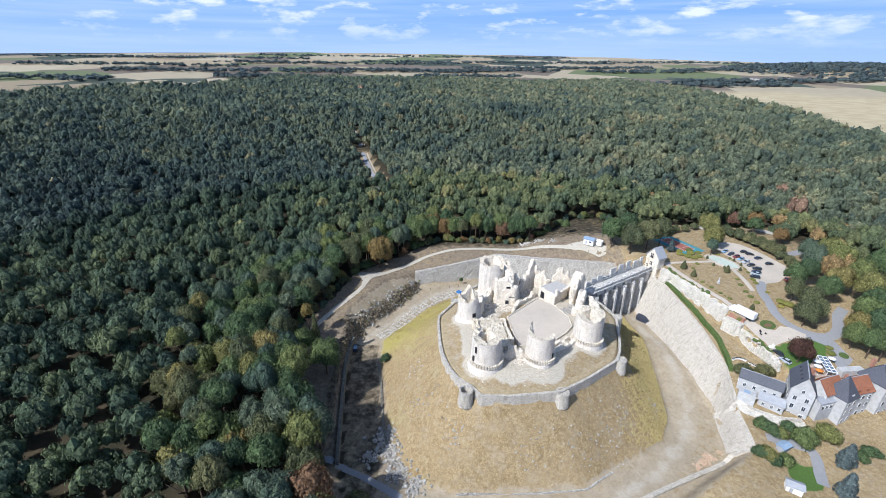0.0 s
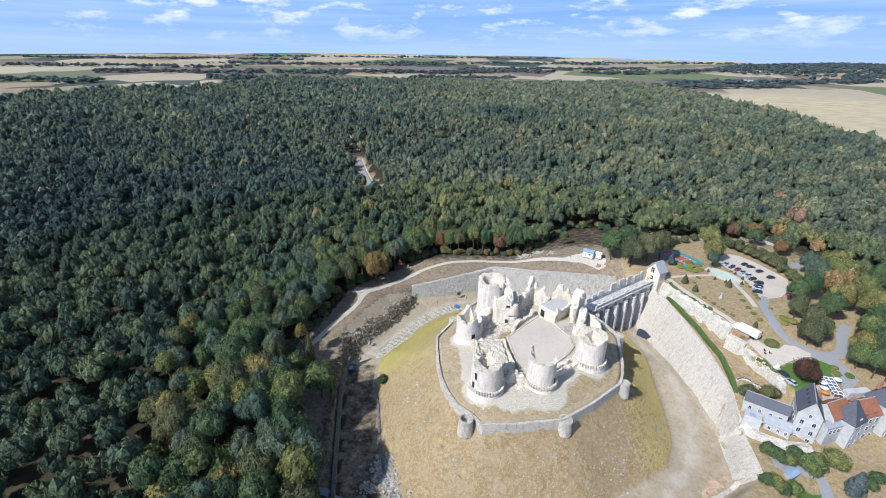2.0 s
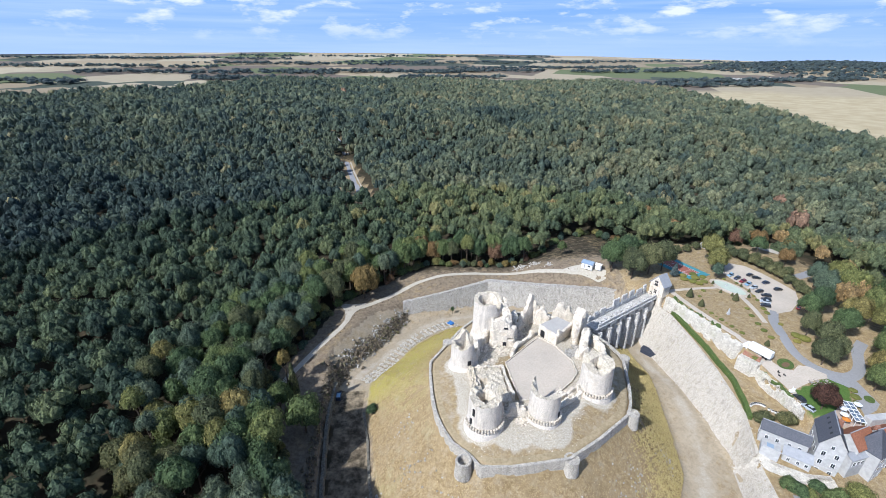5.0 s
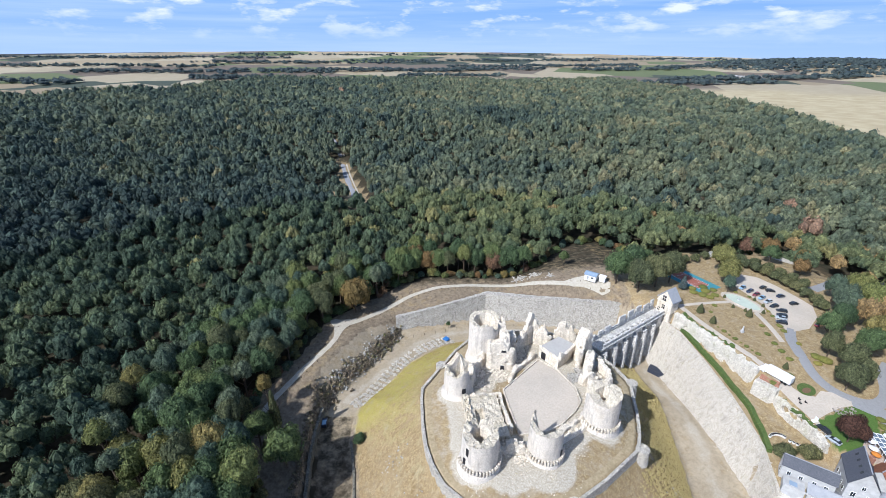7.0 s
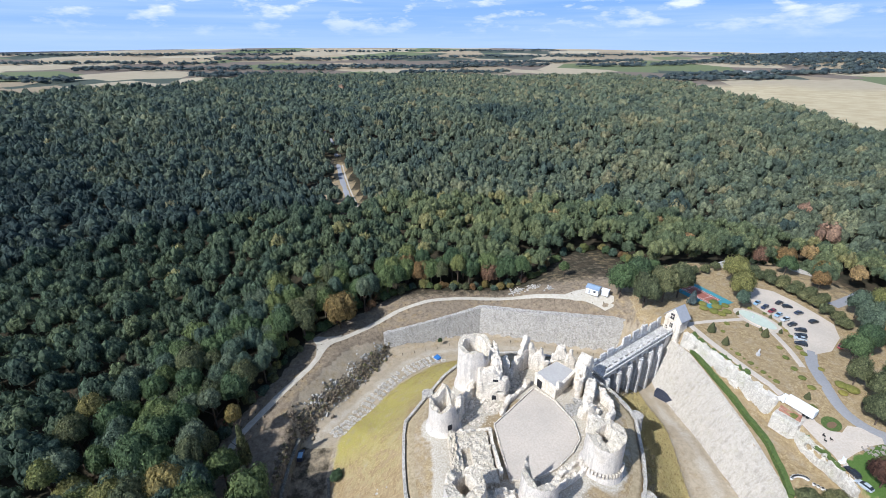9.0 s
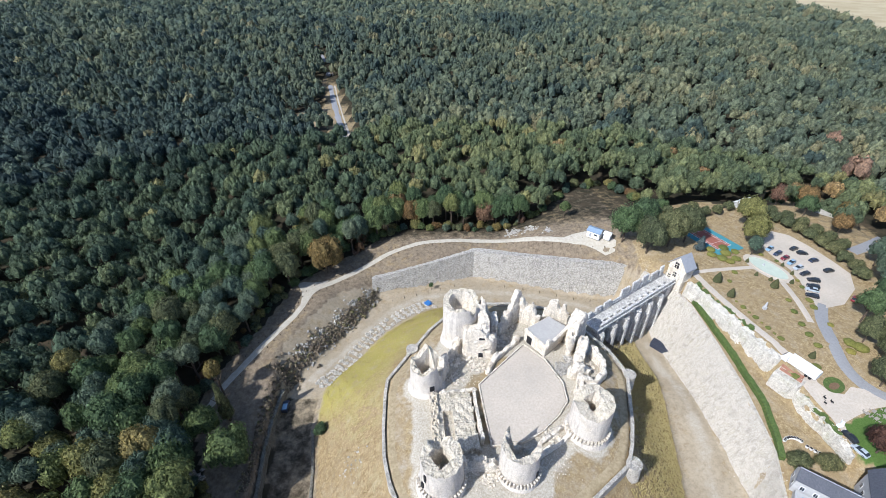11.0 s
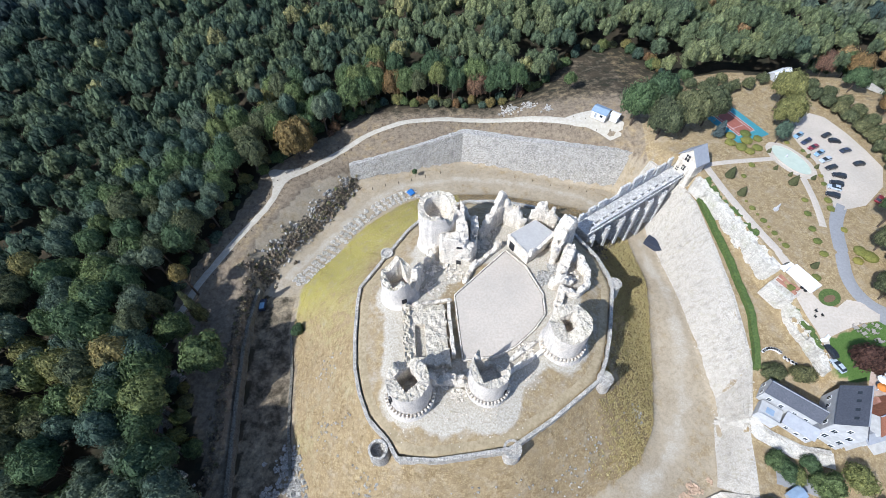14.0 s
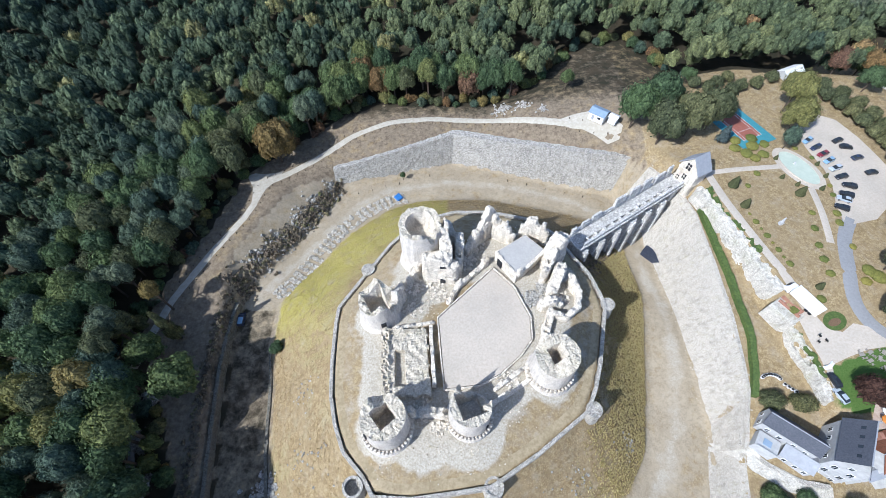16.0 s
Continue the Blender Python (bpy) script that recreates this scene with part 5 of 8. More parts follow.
topiary = tagged(link("topiary", bush_mesh(1.9, 1.9, 5.2, 1, True), GREEN_DARK), "clipped dark green conical yew on the garden lawn", "topiary", "topiaries")
topiary.matrix_basis = pose(124.9, 205.0, 24.7)
for x, y, s in ((125.6, 196.3, 0.8), (145.2, 201.2, 0.85), (136.6, 167.0, 0.6), (142.5, 208.5, 0.42), (146.2, 205.2, 0.42), (153.4, 203.4, 0.45), (157.2, 209.0, 0.42), (156.9, 214.6, 0.4), (144.0, 217.5, 0.42)):
    o = copy_thing(topiary, pose(x, y, ground_at(x, y)))
    o.scale = (s * 1.1, s * 1.1, s)
shrub = tagged(link("shrub", bush_mesh(1.0, 1.0, 1.0, 4), GREEN_LIME), "low yellow-green garden shrub", "shrub", "garden shrubs")
shrub.matrix_basis = pose(126.9, 190, 24.7)
for x, y, s in ((128.3, 184.6, 1.0), (129.6, 179.4, 0.9), (130.9, 174.4, 1.0), (143.9, 187.4, 1.1), (142.3, 181, 1.1), (141.5, 176, 1.2), (141.2, 171.2, 1.2), (145.9, 193.5, 1.0), (130, 205, 0.9), (135, 210.5, 1.1),
                (126.2, 193.2, 0.5), (127.6, 187.3, 0.5), (129, 182, 0.5), (130.2, 176.8, 0.5), (152.5, 189.5, 1.2), (153.5, 193.2, 1.2), (156, 201, 0.9), (156.9, 205, 0.8), (156.8, 218, 0.8), (153, 222.6, 0.9),
                (134.8, 219.8, 2.0), (138.2, 223.5, 2.1), (131.8, 222.6, 1.8), (140.6, 219.5, 1.7), (137.0, 217.6, 1.7), (133.2, 226.5, 1.8), (142.8, 224.6, 1.6), (139.3, 227.5, 1.9),
                (152.4, 172, 1.8), (150.6, 168.8, 1.4), (152.2, 180.5, 1.0), (154.5, 170.0, 2.2), (136.2, 163.6, 1.2), (127.6, 160.2, 1.3), (154.6, 144.8, 1.3), (153.2, 142.0, 1.5), (151.6, 139.8, 1.0)):
    o = copy_thing(shrub, pose(x, y, ground_at(x, y), 0, 0, x * 40 % 360))
    o.scale = (s, s * 1.1, s * 0.85)
# clipped hedge above the stone talus
ruin_wall("hedge", "long narrow green clipped hedge above the talus", [(115.0, 199.0), (115.2, 193), (116.2, 180.8), (117.0, 163.6), (117.2, 154.8), (115.8, 146.9), (113.8, 139)], 1.7, [1.5, 1.6, 1.5], 51, None, HEDGE, 0.2, 1.0, "hedge", "hedges")
ruin_wall("garden_wall", "white eroded retaining wall below the garden", [(114.2, 203.6), (117.0, 196.5), (120.4, 185.4), (122.9, 176), (125.0, 167)], 2.8, [7.2, 7.1, 7.2, 7.2], 52, 17.6, LIME, 0.42, 1.0, "wall", "garden walls")
ruin_wall("garden_wall", "crumbling low retaining wall beside the forecourt", [(126.6, 157.5), (128.2, 150), (130.0, 143.5), (130.4, 137.5)], 1.8, [6.4, 5.4, 4.6, 3.6], 53, 14.8, LIME, 0.42, 1.0, "wall", "garden walls")
ruin_wall("ivy", "green ivy and bushes over the garden wall", [(116.6, 203), (118.8, 195.5), (121.6, 187), (123.6, 179)], 1.5, [1.2, 0.5, 1.0, 0.4, 0.9], 54, 24.4, HEDGE, 0.7, 0.8, "ivy", "garden walls")
ruin_wall("ivy", "green ivy over the forecourt wall", [(127.8, 155.5), (129.0, 149.5), (130.4, 143)], 1.2, [0.9, 0.5, 1.1, 0.6], 55, 19.4, HEDGE, 0.5, 0.8, "ivy", "garden walls")

BRICK = mottled("red_brick", (0.25, 0.12, 0.08), (0.40, 0.22, 0.16), 2.5, 0.4, 0.9, 0.05)
platform = thing("ruined_outbuilding", "roofless pale foundation with red brick wall stumps", "ruin")
part("base", roughen(box(5.4, 7.6, 6.6, (126.1, 160.6, 16.0), 0.2, rz=radians(30)), 0.15, 0.6), LIME, platform)
for a, b, h in (((125.9, 164.6), (129.3, 159.4), 1.2), ((124.6, 163.4), (128.0, 158.2), 1.0), ((126.6, 162.8), (125.2, 162.0), 1.0), ((128.8, 159.8), (127.4, 158.8), 1.3)):
    ruin_wall("brick_wall", "broken red brick wall", [a, b], 0.5, [h, h * 0.6, h], a[0], 22.5, BRICK, 0.12, 0.6, parent=platform)

# statue, plain
statue = bmesh.new()
box(1.1, 1.1, 1.2, (0, 0, 0), 0.08, statue)
tube(0.42, 0.30, 1.6, (0, 0, 1.2), 10, statue)
tube(0.26, 0.16, 0.5, (0, 0, 2.8), 8, statue)
o = tagged(link("garden_statue", roughen(statue, 0.06, 2.0), RENDER_WHITE), "small weathered white stone statue on the lawn", "statue")
o.matrix_basis = pose(134.2, 189.2, 24.7)

# tennis court
COURT_BLUE = mottled("blue_green_court", (0.05, 0.20, 0.24), (0.075, 0.25, 0.29), 0.9, 0.1, 0.8, 0.01)
COURT_RED = mottled("red_court", (0.24, 0.085, 0.06), (0.30, 0.115, 0.085), 0.9, 0.1, 0.8, 0.01)
tc, tr = (136.6, 236.4), -66
court = thing("tennis_court", "red tennis court with a blue-green surround", "tennis court", pose(*tc, 24.86, 0, 0, tr), kind="structure")
part("surround", box(26, 14.5, 0.1, (0, 0, 0), 0.02), COURT_BLUE, court)
part("playing_area", box(18, 8.2, 0.03, (0, 0, 0.1)), COURT_RED, court)
for sx, sy, x, y in ((18, 0.12, 0, 4.1), (18, 0.12, 0, -4.1), (18, 0.12, 0, 3.0), (18, 0.12, 0, -3.0), (0.12, 8.2, 9, 0), (0.12, 8.2, -9, 0), (0.12, 6, 4.8, 0), (0.12, 6, -4.8, 0)):
    part("line", box(sx, sy, 0.012, (x, y, 0.13)), WHITE_PAINT, court)

drape("tarmac_court", [(148, 151.3), (152, 152.6), (158, 151.5), (159.6, 148.6), (159.8, 139), (156.5, 136.6), (150.5, 134.4), (152.6, 141), (154.6, 146)], TARMAC, "grey tarmac turning place beside the hotel", lift=0.09)
drape("flower_bed", oval(157.6, 141.0, 1.9, 1.6, 20, 16), HEDGE, "small round planted bed in the turning place", "flower bed", 0.24)
strip("service_lane", [(193, 224), (204, 228), (222, 238), (242, 247.6), (259, 250.7), (275, 246)], 5.0, TARMAC, 0.14, 6.0, "grey service lane behind the car park", 0.1)
# flower bed island in the forecourt
drape("flower_bed", oval(137.8, 157.4, 3.4, 2.6, 20, 20), HEDGE, "green planted island in the forecourt", "flower bed", 0.22)
drape("flower_bed_path", oval(137.6, 157.0, 2.0, 1.0, 20, 14), mottled("bark_mulch", (0.12, 0.075, 0.045), (0.2, 0.13, 0.08), 3), "brown mulch in the planted island", "flower bed", 0.27)

# ---- vehicles ----
TYRE = mottled("tyre", (0.015, 0.015, 0.015), (0.03, 0.03, 0.03), 3, 1, 0.9, 0.0)
RIM = mottled("alloy", (0.45, 0.45, 0.46), (0.55, 0.55, 0.56), 3, 1, 0.35, 0.0, 0.8)
LAMP = mottled("headlight", (0.6, 0.6, 0.6), (0.75, 0.75, 0.75), 3, 1, 0.2, 0.0)


def paint(name, col):
    m, nt, b = material(name, 0.28)
    f = noise_fac(nt, 2.0, 3)
    nt.links.new(mix(nt, ramp(nt, f, [(0.3, (0, 0, 0)), (0.7, (1, 1, 1))]), tuple(c * 0.85 for c in col), col), b.inputs["Base Color"])
    b.inputs["Specular IOR Level"].default_value = 0.5
    b.inputs["Coat Weight"].default_value = 0.5
    return m


def lofted(sections):
    """A closed body through cross-sections of equal count."""
    bm = bmesh.new()
    rings = [[bm.verts.new(v) for v in s] for s in sections]
    c = len(rings[0])
    for a, b in zip(rings, rings[1:]):
        for j in range(c):
            bm.faces.new((a[j], a[(j + 1) % c], b[(j + 1) % c], b[j]))
    bm.faces.new(rings[0][::-1])
    bm.faces.new(rings[-1])
    bmesh.ops.recalc_face_normals(bm, faces=bm.faces[:])
    return bm


def car(x, y, turn, col, estate=0.0, label="parked car"):
    t = thing("car", label, "car", pose(x, y, ground_at(x, y) + 0.12, 0, 0, turn), "parked cars")
    hw = 0.88
    secs = []
    for px, zt, w in ((-2.15, 0.75, 0.8), (-2.05, 0.95, 0.95), (-1.2, 1.0, 1.0), (0.9, 0.98, 1.0), (1.9, 0.82, 0.94), (2.15, 0.6, 0.8)):
        secs.append([(px, -hw * w, 0.28), (px, -hw * w, zt - 0.18), (px, -hw * w * 0.93, zt), (px, hw * w * 0.93, zt), (px, hw * w, zt - 0.18), (px, hw * w, 0.28)])
    body = part("body", lofted(secs), col, t, smooth=False)
    top = []
    for px, zt, w in ((-1.95 - 0.15 * estate, 0.97, 0.86), (-1.35 - 0.4 * estate, 1.44, 0.72), (-0.1, 1.50, 0.73), (0.35, 1.42, 0.72), (1.05, 0.96, 0.84)):
        top.append([(px, -hw * 0.9, 0.93), (px, -hw * w, zt), (px, hw * w, zt), (px, hw * 0.9, 0.93)])
    part("glasshouse", lofted(top), PANE, t, "dark tinted windows")
    part("roof", box(1.45 + 0.3 * estate, 1.24, 0.06, (-0.6 - 0.2 * estate, 0, 1.47), 0.03), col, t)
    me = None
    for wx in (-1.32, 1.35):
        for wy in (-0.82, 0.82):
            bm = bmesh.new()
            bmesh.ops.create_cone(bm, cap_ends=True, segments=14, radius1=0.31, radius2=0.31, depth=0.2, matrix=Matrix.Translation((wx, wy, 0.31)) @ Matrix.Rotation(radians(90), 4, "X"))
            w = part("wheel", bm, TYRE, t)
            bm = bmesh.new()
            bmesh.ops.create_cone(bm, cap_ends=True, segments=10, radius1=0.19, radius2=0.19, depth=0.22, matrix=Matrix.Translation((wx, wy, 0.31)) @ Matrix.Rotation(radians(90), 4, "X"))
            part("rim", bm, RIM, w)
    for yy in (-0.6, 0.6):
        part("headlight", box(0.1, 0.35, 0.14, (2.06, yy, 0.62), 0.02), LAMP, t)
    return t


BLACK_CAR, NAVY_CAR = paint("black_paint", (0.02, 0.021, 0.025)), paint("navy_paint", (0.025, 0.035, 0.07))
SILVER_CAR, RED_CAR, BLUE_CAR = paint("silver_paint", (0.42, 0.47, 0.52)), paint("dark_red_paint", (0.20, 0.02, 0.03)), paint("light_blue_paint", (0.22, 0.36, 0.5))
for x, y, a, c, e, l in ((158.7, 226.2, 212, BLUE_CAR, 0, "light blue car parked in the gravel row"), (159.9, 222.6, 208, NAVY_CAR, 1, "navy estate car parked in the gravel row"),
                         (161.0, 219.4, 205, RED_CAR, 0, "dark red car parked in the gravel row"), (161.6, 216.2, 208, BLUE_CAR, 0, "pale blue car parked in the gravel row"),
                         (162.0, 212.6, 200, SILVER_CAR, 1, "silver car parked in the gravel row"), (162.2, 208.7, 195, BLACK_CAR, 0, "black car parked in the gravel row"),
                         (162.8, 204.6, 160, BLACK_CAR, 1, "long black car parked on gravel"), (160.0, 200.8, 152, BLACK_CAR, 1, "black estate car parked on gravel"),
                         (158.3, 198.8, 152, SILVER_CAR, 0, "silver car parked between black cars"), (155.9, 195.4, 150, BLACK_CAR, 1, "black car at the row's end"),
                         (169.3, 226.2, 25, BLACK_CAR, 0, "black car parked along the hedge"), (170.6, 222.8, 350, BLACK_CAR, 0, "black car parked along the hedge"),
                         (172.0, 217.6, 15, NAVY_CAR, 0, "dark blue car parked along the hedge"), (173.2, 210.6, 10, BLACK_CAR, 0, "black car parked near the exit"),
                         (170.5, 193.5, 40, RED_CAR, 0, "red car under the trees"), (132.0, 141.6, 100, BLACK_CAR, 0, "dark car beside the hotel lane"), (132.4, 137.8, 110, SILVER_CAR, 0, "grey car beside the hotel lane")):
    car(x, y, a, c, e, l)

lorry = thing("lorry", "long white box lorry parked at the garden's corner", "lorry", pose(129.7, 163.0, ground_at(130.4, 163.0) + 0.1, 0, 0, 117))
part("box_body", box(8.4, 2.5, 2.7, (-1.2, 0, 1.0), 0.05), WHITE_PAINT, lorry)
cab = part("cab", lofted([[(px, -1.2, 0.5), (px, -1.2, zt), (px, 1.2, zt), (px, 1.2, 0.5)] for px, zt in ((3.2, 2.9), (4.4, 2.9), (5.1, 1.9), (5.25, 0.9))]), WHITE_PAINT, lorry)
part("windscreen", lofted([[(px, -1.1, zb), (px, -1.1, zt), (px, 1.1, zt), (px, 1.1, zb)] for px, zb, zt in ((4.46, 2.2, 2.86), (5.14, 1.7, 1.86))]), PANE, cab)
part("chassis", box(9.8, 1.0, 0.4, (0, 0, 0.6), 0.03), TYRE, lorry)
for wx in (-4.0, -2.9, 4.0):
    for wy in (-1.05, 1.05):
        bm = bmesh.new()
        bmesh.ops.create_cone(bm, cap_ends=True, segments=16, radius1=0.48, radius2=0.48, depth=0.3, matrix=Matrix.Translation((wx, wy, 0.48)) @ Matrix.Rotation(radians(90), 4, "X"))
        part("wheel", bm, TYRE, lorry)
digger = thing("van", "small dark blue van in the shaded moat", "van", pose(-40.0, 167.2, ground_at(-39.2, 167.2) + 0.1, 0, 0, 95))
part("body", lofted([[(px, -0.95, 0.4), (px, -0.95, zt), (px, 0.95, zt), (px, 0.95, 0.4)] for px, zt in ((-2.4, 1.9), (1.2, 1.95), (1.8, 1.1), (2.4, 0.95))]), NAVY_CAR, digger)
part("roof", box(2.4, 1.6, 0.08, (-0.9, 0, 1.93), 0.03), BLUE_CAR, digger, "pale blue roof")
for wx in (-1.5, 1.6):
    for wy in (-0.9, 0.9):
        bm = bmesh.new()
        bmesh.ops.create_cone(bm, cap_ends=True, segments=12, radius1=0.33, radius2=0.33, depth=0.2, matrix=Matrix.Translation((wx, wy, 0.33)) @ Matrix.Rotation(radians(90), 4, "X"))
        part("wheel", bm, TYRE, digger)


# ---- hotel ----
def gabled(t, wall, roof, cx, cy, turn, sx, sy, z0, h, rise, hip=0.0, eave=0.3, roof_label=""):
    """Walls and pitched roof of one wing, its ridge along x, under the thing t."""
    m = pose(cx, cy, z0, 0, 0, turn)
    bm = box(sx, sy, h, (0, 0, 0), 0.04)
    if hip < 0.01:
        for x in (-sx / 2, sx / 2):
            bm.faces.new([bm.verts.new((x, y, z)) for y, z in ((-sy / 2, h - 0.05), (sy / 2, h - 0.05), (0, h + rise))])
    bmesh.ops.transform(bm, matrix=m, verts=bm.verts)
    w = part("wall", bm, wall, t)
    bm = bmesh.new()
    X, Y = sx / 2 + eave, sy / 2 + eave
    k = sx / 2 + eave - hip
    v = [bm.verts.new(q) for q in ((-X, -Y, h), (X, -Y, h), (X, Y, h), (-X, Y, h), (-k, 0, h + rise + 0.12), (k, 0, h + rise + 0.12))]
    u = [bm.verts.new((q.co.x, q.co.y, q.co.z - 0.14)) for q in v]
    for f in ((0, 1, 5, 4), (2, 3, 4, 5), (1, 2, 5), (3, 0, 4)):
        if len(f) == 3 and hip < 0.01:
            continue
        bm.faces.new([v[i] for i in f])
        bm.faces.new([u[i] for i in reversed(f)])
    for i, j in ((0, 1), (2, 3), (1, 2), (3, 0)):
        bm.faces.new((v[i], u[i], u[j], v[j])) if hip > 0.01 or i in (0, 2) else None
    bmesh.ops.transform(bm, matrix=m, verts=bm.verts)
    bmesh.ops.recalc_face_normals(bm, faces=bm.faces[:])
    r = part("roof", bm, roof, t, roof_label)
    bm = box(2 * k, 0.3, 0.16, (0, 0, h + rise + 0.06), 0.03)
    bmesh.ops.transform(bm, matrix=m, verts=bm.verts)
    part("ridge", bm, ZINC, r)
    return m, w, r


def window_on(t, m, x, y, z, w, h, turn=0.0):
    """A framed window set on a wall face in a wing's own axes."""
    f = part("window", box(w, 0.14, h, (0, 0, 0), 0.02), WHITE_PAINT, t)
    f.matrix_basis = m @ pose(x, y, z, 0, 0, turn)
    p = part("pane", box(w - 0.22, 0.18, h - 0.22, (0, 0, 0.11), 0.01), PANE, f)
    part("glazing_bar", box(0.07, 0.2, h - 0.2, (0, 0, 0.1)), WHITE_PAINT, f)
    part("sill", box(w + 0.2, 0.3, 0.08, (0, 0, -0.08), 0.02), ZINC, f)
    return f


annex = thing("hotel_annex", "white rendered annex with a steep dark slate roof", "house")
turn = math.degrees(math.atan2(-7.7, 10.1))
m, w, r = gabled(annex, RENDER_WHITE, SLATE, 118.6, 129.4, turn, 13.2, 4.6, 7.2, 8.8, 2.6, roof_label="dark blue-grey slate roof")
for x in (-4.5, -1.5, 1.8, 4.6):
    window_on(annex, m, x, -2.32, 5.6, 1.1, 1.6)
for y in (-1.2, 1.2):
    window_on(annex, m, -6.62, y, 5.2, 1.0, 1.8, 90)
bm = box(5.4, 4.4, 5.2, (113.2, 127.2, 7.6), 0.05, rz=radians(turn))
t1 = part("terrace_block", bm, RENDER_WHITE, annex, "white flat-roofed block")
part("skylight", box(2.0, 1.8, 0.18, (113.0, 127.2, 12.8), 0.03, rz=radians(turn)), BLUE_ROOF, t1, "pale blue skylight")
part("parapet", box(5.5, 0.25, 0.5, (112.3, 125.2, 12.8), 0.03, rz=radians(turn)), RENDER_WHITE, t1)
m, w, r = gabled(annex, RENDER_WHITE, ZINC, 120.6, 124.6, turn, 7.6, 5.6, 6.6, 5.4, 1.4, roof_label="pale grey low-pitched roof")
for x in (-2.2, 0.4, 2.6):
    window_on(annex, m, x, -2.85, 3.2, 1.0, 1.4)
ruin_wall("hotel_terrace_wall", "rough dark stone terrace wall below the annex", [(110.0, 131.5), (109.0, 127.5), (113.5, 122.8), (121, 118.8), (127.5, 117.6)], 1.2, [2.8, 3.0, 2.6, 3.0], 60, 6.0, RAMPART, 0.15, 1.0, "wall", "garden walls")
# pale rubble ramp down from the annex
drape("rubble_bank", [(105.0, 129.4), (109.8, 128.0), (113.6, 123.0), (121, 119.0), (128.5, 117.6), (128.0, 113.8), (117, 116.6), (109.6, 121.4), (106.4, 126.4)], LIME, "pale broken stone bank below the annex", "bank", 0.35, 2.0)

hotel = thing("hotel_main_house", "large pale stone hotel with steep slate and clay tile roofs", "house")
m, w, r = gabled(hotel, RENDER_WHITE, SLATE, 129.8, 125.2, 56.0, 11.4, 7.0, 4.6, 14.6, 5.8, 0.0, roof_label="steep dark slate roof with rows of skylights")
for x in (-3.8, -1.3, 1.3, 3.8):
    for y, z in ((2.5, 16.2), (1.3, 18.3)):
        sl = part("skylight", box(0.8, 1.0, 0.14, (0, 0, 0), 0.02), PANE, hotel)
        sl.matrix_basis = m @ pose(x, y, z, -58, 0, 0)
    window_on(hotel, m, x, 3.52, 9.6, 1.1, 1.7)
for y in (-1.8, 1.6):
    for z in (3.0, 6.6, 10.2):
        window_on(hotel, m, -5.72, y, z, 1.2, 1.9, 90)
window_on(hotel, m, -5.72, 0, 13.6, 1.0, 1.5, 90)
part("string_course", box(0.3, 7.1, 0.3, (0, 0, 0), 0.03), RENDER_WHITE, hotel).matrix_basis = m @ pose(-5.75, 0, 5.6)
m, w, r = gabled(hotel, RENDER_WHITE, TILE, 138.0, 124.8, 18, 9.0, 7.4, 4.6, 13.2, 4.2, 0.0, roof_label="orange-red clay tile roof")
for x in (-2.8, 2.4):
    for z in (2.4, 6.0, 9.6):
        window_on(hotel, m, x, -3.72, z, 1.2, 1.8)
for x in (-2.0, 2.2):
    sl = part("skylight", box(0.9, 1.1, 0.12, (0, 0, 0), 0.02), BLUE_ROOF, hotel)
    sl.matrix_basis = m @ pose(x, -2.0, 15.15, 48, 0, 0)
m, w, r = gabled(hotel, RENDER_WHITE, ZINC, 135.2, 120.9, 14, 6.6, 3.6, 4.6, 11.0, 0.9, 0.0, roof_label="blue-grey low roof over the bay")
for x in (-1.8, 0.0, 1.8):
    window_on(hotel, m, x, -1.82, 8.0, 1.2, 1.7)
m, w, r = gabled(hotel, RENDER_WHITE, SLATE, 142.0, 122.2, 24, 7.2, 7.2, 4.6, 12.6, 7.6, 3.55, roof_label="steep dark slate pavilion roof")
for x in (-1.7, 1.7):
    for z in (2.6, 6.4, 9.8):
        window_on(hotel, m, x, -3.62, z, 1.2, 1.7)
part("dormer", box(1.6, 1.8, 1.6, (0, 0, 0), 0.06), RENDER_WHITE, hotel).matrix_basis = m @ pose(0, -2.4, 12.7)
part("chimney", roughen(box(0.9, 1.4, 4.2, (133.6, 127.2, 19.6), 0.06), 0.04, 2), BRICK, hotel)
part("chimney", roughen(box(1.2, 0.9, 3.4, (145.6, 126.2, 18.6), 0.06), 0.04, 2), BRICK, hotel)
m, w, r = gabled(hotel, RENDER_WHITE, TILE, 149.6, 126.4, 14, 9.4, 8.0, 4.6, 12.4, 4.2, 0.0, roof_label="orange clay tile roof")
for x in (-3, 0.2, 3.2):
    for z in (2.4, 6.0, 9.4):
        window_on(hotel, m, x, -4.02, z, 1.2, 1.8)
for x in (-2.6, 1.6):
    part("dormer", box(1.7, 1.6, 1.7, (0, 0, 0), 0.08), TILE, hotel, "red tiled dormer").matrix_basis = m @ pose(x, -3.0, 12.3)
part("flat_roof", box(9.4, 2.6, 4.6, (152.6, 132.0, 15.6), 0.06, rz=radians(6)), RENDER_WHITE, hotel, "white flat-roofed rear block")
m, w, r = gabled(hotel, RENDER_WHITE, SLATE, 160.4, 128.2, 18, 10.0, 9.6, 4.6, 14.6, 6.2, 3.6, roof_label="large dark slate hipped roof")
for x in (-3, 0, 3):
    for z in (2.2, 6.4, 10.6):
        window_on(hotel, m, x, -4.82, z, 1.2, 2.0)
